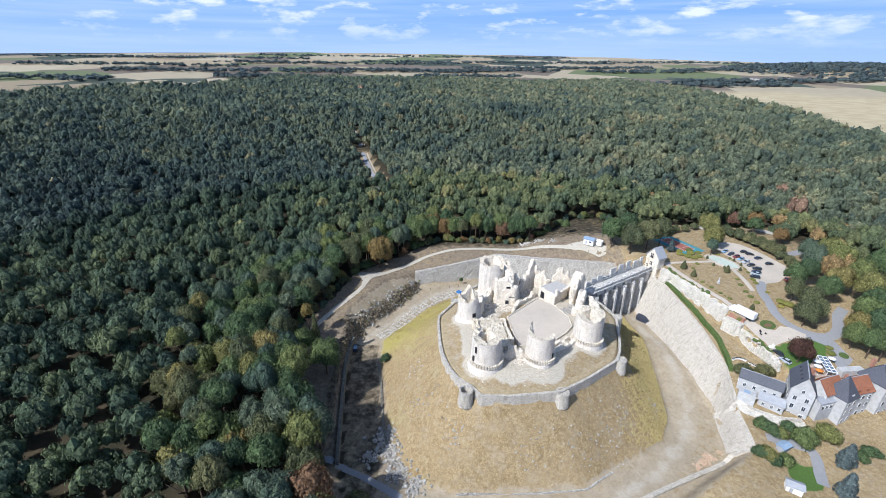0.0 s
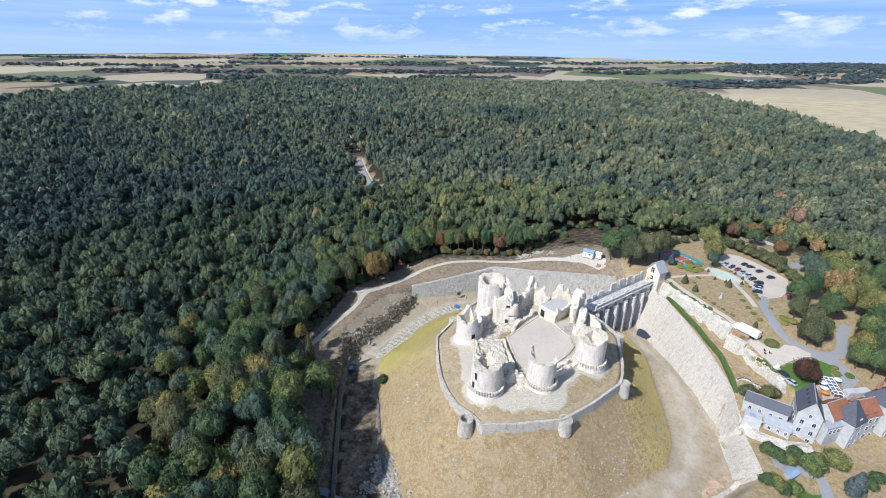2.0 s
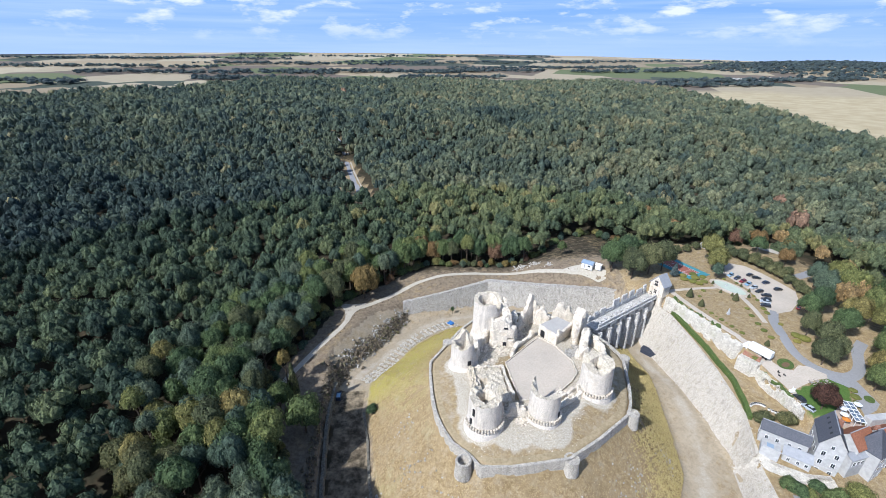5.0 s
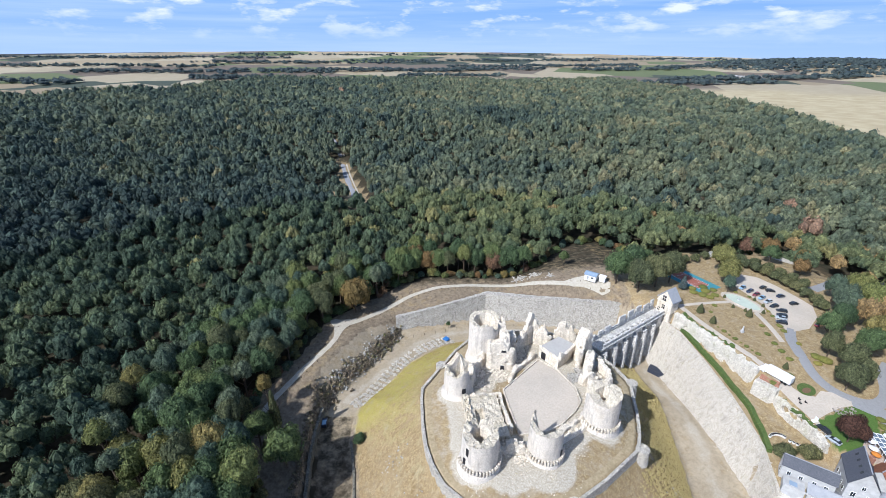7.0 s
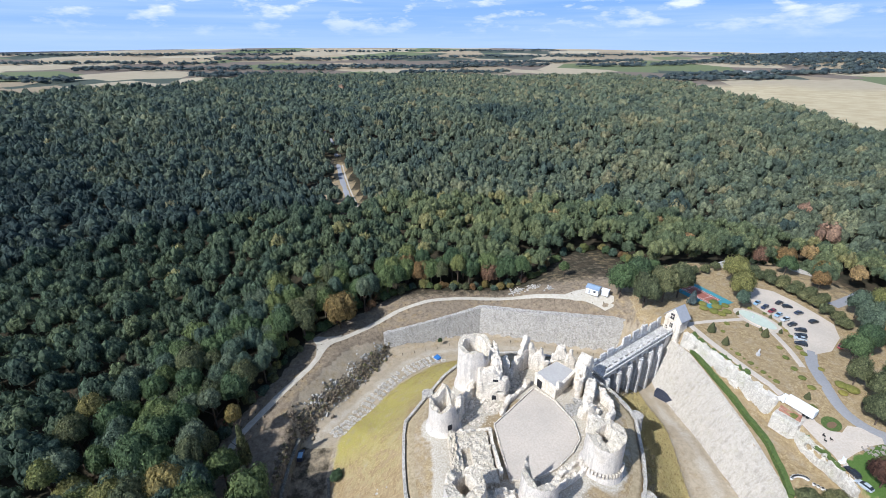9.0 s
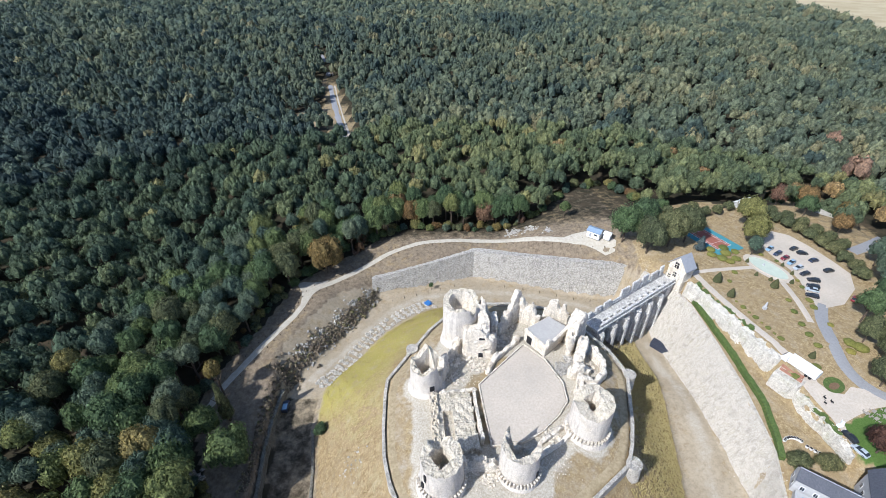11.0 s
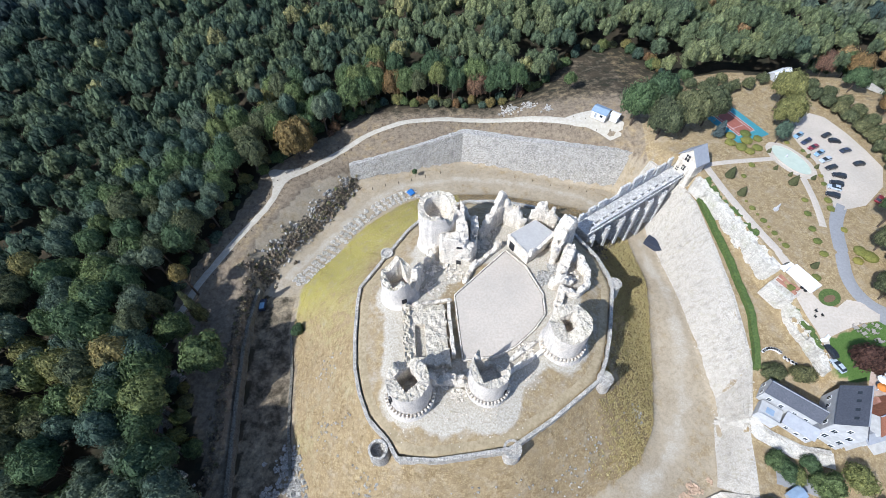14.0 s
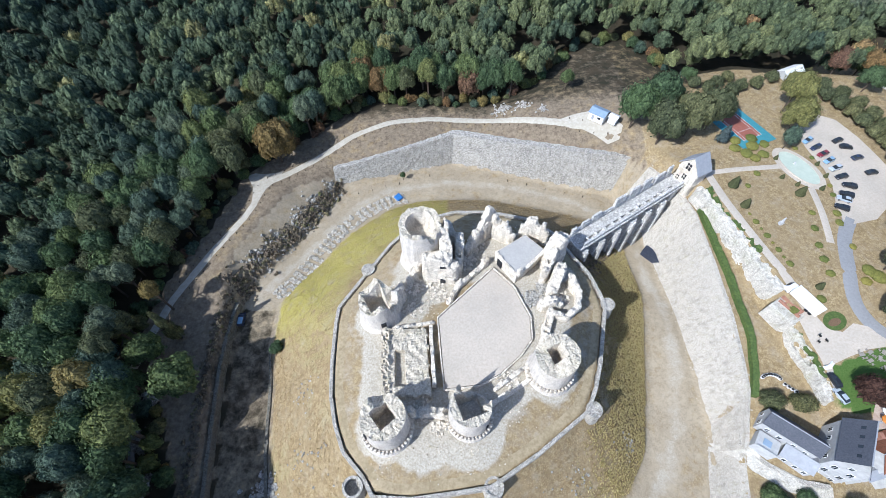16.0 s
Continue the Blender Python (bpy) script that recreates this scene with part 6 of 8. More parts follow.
part("chimney", roughen(box(1.2, 0.9, 3.6, (157.4, 130.2, 22.5), 0.06), 0.04, 2), BRICK, hotel)

# terrace with parasols and tables behind the hotel
PARASOL = mottled("white_canvas", (0.62, 0.64, 0.66), (0.74, 0.75, 0.76), 1.0, 0.3, 0.9, 0.01)
ORANGE = mottled("orange_canvas", (0.45, 0.16, 0.03), (0.6, 0.24, 0.05), 1.0, 0.3, 0.9, 0.01)
WOOD_GREY = mottled("weathered_teak", (0.25, 0.22, 0.19), (0.36, 0.33, 0.29), 3.0, 0.5, 0.8, 0.02)
drape("hotel_terrace", [(137.6, 130.2), (141.0, 136.2), (146.6, 140.6), (149.8, 138.4), (149.0, 133.4), (145.0, 129.6)], mottled("terrace_paving", (0.34, 0.25, 0.20), (0.48, 0.40, 0.34), 1.4, 0.3), "reddish paved terrace behind the hotel", "terrace", 0.12)
glass = thing("glass_canopy", "white-framed glass canopy over the terrace", "canopy", pose(145.2, 134.2, 17.9, 0, 0, 70))
GLASS_ROOF = mottled("tinted_glass", (0.10, 0.13, 0.17), (0.18, 0.22, 0.27), 0.8, 0.4, 0.12, 0.0)
for k in range(6):
    part("rafter", box(0.3, 3.0, 0.18, (-5 + k * 2, 0, 2.4), 0.02), WHITE_PAINT, glass)
    part("post", box(0.14, 0.14, 2.8, (-5 + k * 2, -1.4, -0.4), 0.02), WHITE_PAINT, glass)
    part("post", box(0.14, 0.14, 2.8, (-5 + k * 2, 1.4, -0.4), 0.02), WHITE_PAINT, glass)
for y in (-1.5, 0.0, 1.5):
    part("purlin", box(10.3, 0.22, 0.16, (0, y, 2.42), 0.02), WHITE_PAINT, glass)
for k in range(5):
    part("pane", box(1.7, 2.8, 0.04, (-4 + k * 2, 0, 2.44)), GLASS_ROOF, glass)


def parasol(x, y, z, r, mat, label):
    t = thing("parasol", label, "parasol", pose(x, y, z), "terrace parasols")
    part("pole", tube(0.05, 0.05, 2.4, (0, 0, 0), 8), WHITE_PAINT, t)
    part("base", tube(0.35, 0.3, 0.12, (0, 0, 0), 10), ZINC, t)
    bm = bmesh.new()
    c = bm.verts.new((0, 0, 2.75))
    e = [bm.verts.new((r * math.cos(a), r * math.sin(a), 2.2)) for a in np.linspace(0, 2 * math.pi, 8, endpoint=False)]
    l = [bm.verts.new((r * math.cos(a), r * math.sin(a), 2.02)) for a in np.linspace(0, 2 * math.pi, 8, endpoint=False)]
    for i in range(8):
        bm.faces.new((c, e[i], e[(i + 1) % 8]))
        bm.faces.new((e[i], l[i], l[(i + 1) % 8], e[(i + 1) % 8]))
    part("canopy", bm, mat, t)
    return t


for x, y, mt, l in ((149.6, 137.4, PARASOL, "open white parasol on the terrace"), (141.6, 133.6, PARASOL, "open white parasol on the terrace"), (143.0, 136.0, PARASOL, "open white parasol on the terrace"), (140.6, 131.6, ORANGE, "open orange parasol on the terrace")):
    parasol(x, y, ground_at(x, y) + 0.1, 1.3, mt, l)


def table_set(x, y, turn):
    t = thing("garden_table", "grey teak garden table on the lawn", "table", pose(x, y, ground_at(x, y) + 0.02, 0, 0, turn), "lawn tables")
    part("tabletop", box(1.6, 0.9, 0.06, (0, 0, 0.7), 0.02), WOOD_GREY, t)
    for dx in (-0.65, 0.65):
        for dy in (-0.35, 0.35):
            part("leg", box(0.08, 0.08, 0.7, (dx, dy, 0)), WOOD_GREY, t)
    for dy in (-0.95, 0.95):
        c = thing("garden_chair", "grey teak garden chair beside a table", "chair", pose(x, y, ground_at(x, y) + 0.02, 0, 0, turn) @ pose(0, dy, 0), "lawn chairs")
        part("seat", box(0.55, 0.5, 0.05, (0, 0, 0.42), 0.01), WOOD_GREY, c)
        part("backrest", box(0.55, 0.05, 0.5, (0, 0.25 if dy > 0 else -0.25, 0.45), 0.01), WOOD_GREY, c)
        for dx in (-0.22, 0.22):
            for ey in (-0.2, 0.2):
                part("leg", box(0.05, 0.05, 0.42, (dx, ey, 0)), WOOD_GREY, c)


for x, y, a in ((141.5, 148.2, 10), (144.0, 148.8, 30), (146.0, 147.2, 60), (143.2, 146.6, 20), (147.6, 148.8, 40), (146.6, 144.6, 80)):
    table_set(x, y, a)
for k, (x, y, a) in enumerate(((131.6, 144.9, 10), (132.8, 145.6, 40))):
    s = thing("sofa", "white outdoor sofa on the lawn's corner", "sofa", pose(x, y, ground_at(x, y) + 0.02, 0, 0, a), "lawn sofas")
    part("seat", box(1.9, 0.9, 0.42, (0, 0, 0), 0.08), PARASOL, s)
    part("backrest", box(1.9, 0.25, 0.8, (0, 0.4, 0), 0.08), PARASOL, s)
# curved row of white planters by the clipped trees
pl = thing("planter", "small round white planter in a curved row", "planter", pose(0, 0, 0), "white planters")
part("pot", tube(0.38, 0.48, 0.7, (0, 0, 0), 10), WHITE_PAINT, pl)
part("soil", tube(0.40, 0.40, 0.04, (0, 0, 0.69), 10), TYRE, pl)
first = True
for k in range(13):
    a = radians(150 - k * 17)
    if k < 9:
        x, y = 119.5 + 2.6 * math.cos(a), 143.2 + 1.5 * math.sin(a)
    else:
        x, y = 122.0 + (k - 8) * 0.85, 142.7 - (k - 8) * 0.62
    if first:
        pl.matrix_basis, first = pose(x, y, ground_at(x, y)), False
    else:
        copy_thing(pl, pose(x, y, ground_at(x, y)))
for k, (x, y, a) in enumerate(((132.2, 153.2, 15), (131.4, 151.6, 30), (133.6, 151.9, 70))):
    c = thing("garden_chair", "dark garden chair on the forecourt gravel", "chair", pose(x, y, ground_at(x, y) + 0.1, 0, 0, a), "forecourt chairs")
    part("seat", box(0.7, 0.7, 0.1, (0, 0, 0.38), 0.02), TYRE, c)
    part("backrest", box(0.7, 0.1, 0.6, (0, 0.33, 0.4), 0.02), TYRE, c)
    for dx in (-0.3, 0.3):
        for dy in (-0.3, 0.3):
            part("leg", box(0.06, 0.06, 0.4, (dx, dy, 0)), TYRE, c)

# lower garden south of the hotel
strip("lower_drive", [(111.6, 112.0), (115.5, 110.9), (120.2, 109.8), (125.1, 109.3), (125.8, 107.0), (122.2, 101.1), (119.2, 95.2)], 3.6, TARMAC, 0.09, label="grey drive through the lower garden", edge=0.1)
shed = lean_to("garden_shed", "small white shed with a pale roof in the lower garden", "shed", 107.7, 93.1, ground_at(107.7, 93.1), -30, 4.2, 3.0, 2.4, 0.8, WHITE_PAINT, ZINC)
part("door", box(0.9, 0.06, 1.9, (-0.8, -1.52, 0), 0.02), ZINC, shed)
lean_to("bin_store", "small blue-roofed store beside the lower drive", "shed", 114.8, 107.9, ground_at(114.8, 107.9), 25, 4.0, 2.4, 1.9, 0.4, ZINC, BLUE_ROOF)

# ---- moat details ----

drape("glacis", [(104.6, 128.6), (107.4, 127.6), (109.2, 125.8), (107.4, 116), (105.2, 106.4), (102.2, 108.4), (99.0, 110.6), (101.6, 118)], TALUS, "grey stone-faced wedge closing the moat", "bank", 0.3, 2.0)
ruin_wall("wedge_wall", "low grey stone wall along the moat's end", [(105.0, 106.8), (99.2, 108.6), (71.5, 97.0), (50, 87)], 1.5, [0.8, 0.9, 0.7], 74, None, TALUS, 0.12, 1.0, "wall", "moat walls")
ruin_wall("foot_wall", "low straight stone wall at the mound's western foot", [(-28.2, 158), (-25.0, 143.7), (-22, 125), (-19, 113)], 0.9, [0.9, 1.0, 0.8], 71, None, DARK_STONE, 0.12, 1.0, "wall", "moat walls")
ruin_wall("moat_wall", "dark stone retaining wall of the western moat", [(-41.6, 172), (-41.8, 160), (-40.8, 148), (-38, 128), (-34.4, 104)], 1.2, [4.2, 4.6, 3.8, 2.6], 72, -0.8, DARK_STONE, 0.2, 1.0, "wall", "moat walls")
ruin_wall("foot_wall", "low stone edging at the mound's southern foot", [(5, 94.2), (30.6, 95.0), (47, 96.8), (57, 103)], 0.6, [0.25, 0.35, 0.2], 73, None, RUBBLE, 0.15, 1.0, "wall", "moat walls")
post = tagged(link("fence_post", tube(0.12, 0.1, 1.8, (0, 0, -0.3), 8), BARK), "dark wooden post at the moat wall's foot", "post", "moat posts")
POSTS = [(-7.0, 223.6), (-1.5, 225.4), (4.0, 227.2), (9.5, 229), (15.5, 231), (22, 233.2), (46, 232.6), (54.5, 230.4), (62, 228.2), (69.5, 225.8), (77, 223.6), (84, 221.6)]
post.matrix_basis = pose(*POSTS[0], ground_at(*POSTS[0]))
for x, y in POSTS[1:]:
    copy_thing(post, pose(x, y, ground_at(x, y)))
tarp = tagged(link("tarpaulin", roughen(box(2.6, 3.2, 0.9, (0, 0, 0), 0.3), 0.3, 0.9), mottled("blue_tarpaulin", (0.03, 0.12, 0.33), (0.05, 0.18, 0.45), 2, 0.4, 0.5, 0.05)), "crumpled bright blue tarpaulin over stone stacks", "tarpaulin")
tarp.matrix_basis = pose(9.6, 221.6, ground_at(9.6, 221.6), 0, 0, 40)


def rubble(name, label, spots, size, seed, mat=RUBBLE):
    """Loose blocks of stone joined into one heap; spots are x, y, radius, count."""
    r = random.Random(seed)
    V, F, off = [], [], 0
    cube = np.array([(x, y, z) for x in (-1, 1) for y in (-1, 1) for z in (-1, 1)], float)
    quad = np.array([(0, 1, 3, 2), (4, 6, 7, 5), (0, 4, 5, 1), (2, 3, 7, 6), (0, 2, 6, 4), (1, 5, 7, 3)])
    for x, y, rad, count in spots:
        for _ in range(count):
            px, py = x + r.gauss(0, rad * 0.5), y + r.gauss(0, rad * 0.5)
            s = size * r.uniform(0.5, 1.4)
            m = np.array(Euler((r.uniform(-0.5, 0.5), r.uniform(-0.5, 0.5), r.uniform(0, 3.1))).to_matrix())
            v = (cube * (s * r.uniform(0.7, 1.3), s, s * r.uniform(0.5, 0.9)) * (1 + 0.25 * np.array([[r.uniform(-1, 1)] for _ in range(8)]))) @ m.T
            V.append(v + (px, py, 0))
            F.append(quad + off)
            off += 8
    V = np.concatenate(V)
    cx = V.reshape(-1, 8, 3)[:, :, :2].mean(1)
    V.reshape(-1, 8, 3)[:, :, 2] += (ground(cx[:, 0], cx[:, 1]) + size * 0.3)[:, None]
    return tagged(mesh_np(name, V, F and np.concatenate(F), mat), label, "rubble", kind="stuff")


row = [(-30.1, 175.2), (-25.3, 180.9), (-19.3, 190.5), (-16.7, 195.2), (-11.4, 204.2), (-5.5, 210.7), (0.9, 216.1), (7.7, 219.6), (12.8, 221.9)]
spots = []
for (x0, y0), (x1, y1) in zip(row, row[1:]):
    run = math.hypot(x1 - x0, y1 - y0)
    for k in range(int(run / 2.3)):
        u = (k + 0.5) / int(run / 2.3)
        for side in (-1.5, 0.6, 2.6):
            if (k * 7 + int(side * 10) + int(x0)) % 9:
                spots.append((x0 + (x1 - x0) * u - (y1 - y0) / run * side, y0 + (y1 - y0) * u + (x1 - x0) / run * side, 0.85, 26))
rubble("stacked_stones", "long row of sorted stone blocks along the moat floor", spots, 0.27, 1, RAMPART)
rubble("rubble_heap", "heap of pale fallen stone blocks", [(-20.0, 116.5, 4.0, 110), (-17.0, 109.5, 4.0, 120), (-14.0, 102, 4.0, 110), (-8.5, 97.0, 3.5, 90), (-24, 108, 3, 40)], 0.40, 2)
rubble("rubble_heap", "heap of stone blocks beside the court", [(54.5, 163.0, 2.2, 130), (57.0, 166.5, 1.6, 60)], 0.36, 3)
rubble("rubble_heap", "scattered stone blocks at the foot of the ruins", [(35, 176, 4, 60), (27, 165, 3, 50), (21, 166, 3, 40), (24, 132, 3, 50), (28, 128, 2, 30), (46, 140, 3, 40), (60, 172, 2, 50), (38, 181, 3, 50), (62, 163, 2, 40), (15, 165, 2, 30), (20, 159, 2, 30)], 0.30, 4, STONE)
rubble("rubble_heap", "low heaps of tan and orange stone by the wedge wall", [(93.5, 110.2, 1.6, 60), (90.5, 108.0, 1.6, 60), (87.5, 106.2, 1.4, 40), (98.0, 112.2, 0.9, 14)], 0.26, 5, mottled("orange_stone", (0.34, 0.23, 0.15), (0.55, 0.42, 0.31), 1.4, 0.4))
rubble("rubble_heap", "grey stones piled by the path", [(52, 256, 4.0, 60), (60, 255, 3.0, 40), (68, 250, 2.0, 30)], 0.36, 6)
rubble("rubble_heap", "mossy boulders along the shaded lane", [(-58, 138, 3, 60), (-56, 128, 3, 60), (-53, 118, 3, 60), (-49, 110, 3, 40), (-45, 104, 3, 40)], 0.42, 7)
strip("shaded_lane", [(-62, 140), (-60, 130), (-56, 118), (-48, 108), (-34.6, 104.5), (-24, 100), (-12, 93)], 2.6, TARMAC, 0.1, label="narrow grey lane in the shade of trees", edge=0.3)
rubble("loose_stones", "small loose stones over the castle platform", [(15, 122, 6, 60), (26, 124, 6, 80), (36, 123, 6, 80), (46, 132, 5, 50), (20, 146, 5, 80), (23, 160, 4, 120), (30, 172, 4, 120), (40, 178, 5, 140), (57, 154, 4, 120), (60, 166, 5, 160), (52, 186, 5, 80)], 0.12, 9, HEAD)
tal = random.Random(12)
spots = []
for k in range(300):
    i = tal.randrange(len(TALUS_FOOT) - 1)
    u, w = tal.random(), tal.random()
    f0, f1, h0, h1 = TALUS_FOOT[i], TALUS_FOOT[i + 1], TALUS_HEAD[i], TALUS_HEAD[i + 1]
    x = (f0[0] + (f1[0] - f0[0]) * u) * (1 - w) + (h0[0] + (h1[0] - h0[0]) * u) * w
    y = (f0[1] + (f1[1] - f0[1]) * u) * (1 - w) + (h0[1] + (h1[1] - h0[1]) * u) * w
    spots.append((x, y, 1.4, 8))
rubble("talus_stones", "loose pale stones covering the steep talus", spots, 0.12, 13, TALUS)
rubble("slope_stones", "small stones showing through the mound's grass", [(-6, 122, 6, 40), (4, 108, 5, 40), (30, 104, 8, 40), (58, 112, 6, 40), (64, 118, 4, 30), (80, 128, 4, 30), (-10, 140, 5, 30), (45, 106, 6, 30)], 0.2, 14, RUBBLE)
drape("hut_apron", [(74, 244.6), (80, 246.4), (86, 247), (92.5, 244), (96.5, 238), (95, 233.4), (91, 232.6), (86, 236.6), (80, 240.6)], CHALK, "pale trodden ground round the white cabin", "path", 0.1)
drape("dirt_yard", oval(206, 262, 13, 7, 120, 20), CHALK, "pale bare dirt yard behind the car park", "yard", 0.1)
drape("path_spur", [(-49, 224), (-46.5, 225.4), (-43, 225), (-39, 225.6), (-35, 227), (-37.5, 223), (-40, 219), (-42, 213), (-44, 209.5), (-44.5, 214), (-45.6, 218.6), (-47.6, 221.6)], CHALK, "pale widening of the chalk track", "path", 0.13)


bollard = tagged(link("path_post", roughen(tube(0.22, 0.16, 0.75, (0, 0, -0.2), 7), 0.05, 2.0), BARK), "short dark post beside the chalk track", "post", "track posts")
placed = 0
for (ax, ay), (bx, by) in zip(CHALK_LINE[2:], CHALK_LINE[3:]):
    run = math.hypot(bx - ax, by - ay)
    for i in range(int(run / 3.4)):
        u = (i + 0.5) / max(1, int(run / 3.4))
        for side in (-2.3, 2.3):
            x, y = ax + (bx - ax) * u - (by - ay) / run * side, ay + (by - ay) * u + (bx - ax) / run * side
            m = pose(x, y, ground_at(x, y))
            if placed == 0:
                bollard.matrix_basis = m
            else:
                copy_thing(bollard, m)
            placed += 1


# ---- trees ----
def translucent(nt, b, col):
    """Lets some sun through the leaves."""
    t = nt.nodes.new("ShaderNodeBsdfTranslucent")
    nt.links.new(col, t.inputs[0])
    x = nt.nodes.new("ShaderNodeMixShader")
    x.inputs[0].default_value = 0.32
    nt.links.new(b.outputs[0], x.inputs[1])
    nt.links.new(t.outputs[0], x.inputs[2])
    nt.links.new(x.outputs[0], nt.nodes["Material Output"].inputs[0])


def leaf_grain(nt, b, col, scale):
    """Fine light and dark of single leaves and twigs."""
    f = noise_fac(nt, scale, 3, 0.7)
    bump(nt, b, f, 1.0, 0.9 / scale)
    return mix(nt, 1.0, col, ramp(nt, f, [(0.36, (0.50, 0.52, 0.54)), (0.50, (0.95, 0.95, 0.95)), (0.66, (1.55, 1.50, 1.38))]), "MULTIPLY")


def leaf_material(name, stops, grain=0.9):
    m, nt, b = material(name, 0.75)
    a = nt.nodes.new("ShaderNodeAttribute")
    a.attribute_name = "tint"
    g = nt.nodes.new("ShaderNodeNewGeometry")
    col = ramp(nt, a.outputs["Fac"], stops)
    r = ramp(nt, g.outputs["Random Per Island"], [(0.0, (0.66, 0.66, 0.68)), (1.0, (1.32, 1.30, 1.24))])
    col = mix(nt, 1.0, col, r, "MULTIPLY")
    col = leaf_grain(nt, b, col, grain)
    nt.links.new(col, b.inputs["Base Color"])
    b.inputs["Specular IOR Level"].default_value = 0.15
    translucent(nt, b, col)
    return m


# Blue is raised in these stops: distance haze put into the leaf colour.
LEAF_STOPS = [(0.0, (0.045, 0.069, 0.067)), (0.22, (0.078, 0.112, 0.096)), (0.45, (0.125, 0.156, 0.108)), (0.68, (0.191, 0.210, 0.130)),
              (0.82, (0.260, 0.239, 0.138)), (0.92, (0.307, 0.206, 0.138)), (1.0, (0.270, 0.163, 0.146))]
HAZY_LEAVES = leaf_material("hazy_foliage", LEAF_STOPS)
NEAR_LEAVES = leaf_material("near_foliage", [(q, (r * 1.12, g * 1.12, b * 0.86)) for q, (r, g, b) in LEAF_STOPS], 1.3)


def ico(sub):
    bm = bmesh.new()
    bmesh.ops.create_icosphere(bm, subdivisions=sub, radius=1.0)
    v = np.array([q.co[:] for q in bm.verts])
    f = np.array([[q.index for q in p.verts] for p in bm.faces])
    bm.free()
    return v, f


ICO1 = ico(1)


def scatter(name, xs, ys, radius, height, tint, shapes, label, category, mat, rng, sink=0.0):
    """Many crowns joined into one mesh."""
    V, F, T, off = [], [], [], 0
    zs = ground(xs, ys)
    for x, y, z, r, h, c in zip(xs, ys, zs, radius, height, tint):
        v, f = shapes[rng.integers(len(shapes))]
        a = rng.uniform(0, 6.28)
        ca, sa = math.cos(a), math.sin(a)
        w = np.empty_like(v)
        w[:, 0], w[:, 1] = (v[:, 0] * ca - v[:, 1] * sa) * r + x, (v[:, 0] * sa + v[:, 1] * ca) * r + y
        deep = min(h, r * 1.8)
        w[:, 2] = z + h - deep + v[:, 2] * deep - sink
        V.append(w)
        F.append(f + off)
        T.append(np.full(len(v), c))
        off += len(v)
    ob = mesh_np(name, np.concatenate(V), np.concatenate(F), mat)
    t = ob.data.attributes.new("tint", "FLOAT", "POINT")
    t.data.foreach_set("value", np.concatenate(T).astype(np.float32))
    return tagged(ob, label, category, kind="stuff")


def jittered(x0, x1, y0, y1, s, rng):
    X, Y = np.meshgrid(np.arange(x0, x1, s), np.arange(y0, y1, s))
    X[1::2] += s / 2
    X, Y = X.ravel(), Y.ravel()
    return X + rng.uniform(-0.36, 0.36, X.shape) * s, Y + rng.uniform(-0.36, 0.36, X.shape) * s


def species_shade(x, y, rng):
    """Leaf colour of a tree by patches of the forest, 0 dark green to 1 autumn brown, with cloud shade painted in at
    the west.
    """
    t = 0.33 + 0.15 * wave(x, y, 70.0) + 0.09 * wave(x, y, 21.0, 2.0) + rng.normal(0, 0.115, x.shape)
    # West darker as under cloud, far trees lighter: shade and haze in the tint.
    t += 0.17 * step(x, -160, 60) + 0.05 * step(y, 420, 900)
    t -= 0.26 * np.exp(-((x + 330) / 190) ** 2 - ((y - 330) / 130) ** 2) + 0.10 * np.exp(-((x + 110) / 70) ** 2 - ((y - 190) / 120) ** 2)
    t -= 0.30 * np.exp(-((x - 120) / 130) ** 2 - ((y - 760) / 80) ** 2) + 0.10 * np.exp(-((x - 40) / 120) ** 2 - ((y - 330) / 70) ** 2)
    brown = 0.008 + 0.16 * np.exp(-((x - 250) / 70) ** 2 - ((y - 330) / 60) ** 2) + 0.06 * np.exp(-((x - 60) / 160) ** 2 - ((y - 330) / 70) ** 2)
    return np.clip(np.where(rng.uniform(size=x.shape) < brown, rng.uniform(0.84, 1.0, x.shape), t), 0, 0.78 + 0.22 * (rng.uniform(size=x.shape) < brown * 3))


rng = np.random.default_rng(5)


def band(dlo, dhi, spacing):
    X, Y = jittered(-2100, 2100, -60, 1700, spacing, rng)
    d = np.hypot(X - 10, Y - 60)
    ok = (d >= dlo) & (d < dhi) & is_wood(X, Y) & (rng.uniform(size=X.shape) > 0.03 + 0.04 * wave(X, Y, 25.0, 3.0))
    X, Y = X[ok], Y[ok]
    big = rng.uniform(size=X.shape) ** 2
    return X, Y, spacing * (0.56 + 0.34 * big), 12 + 8.5 * rng.uniform(size=X.shape) * (0.5 + 0.5 * big) + 3.0 * big + 2.5 * wave(X, Y, 40.0, 1.0)

# ---- crowns, as clumps of leaves ----


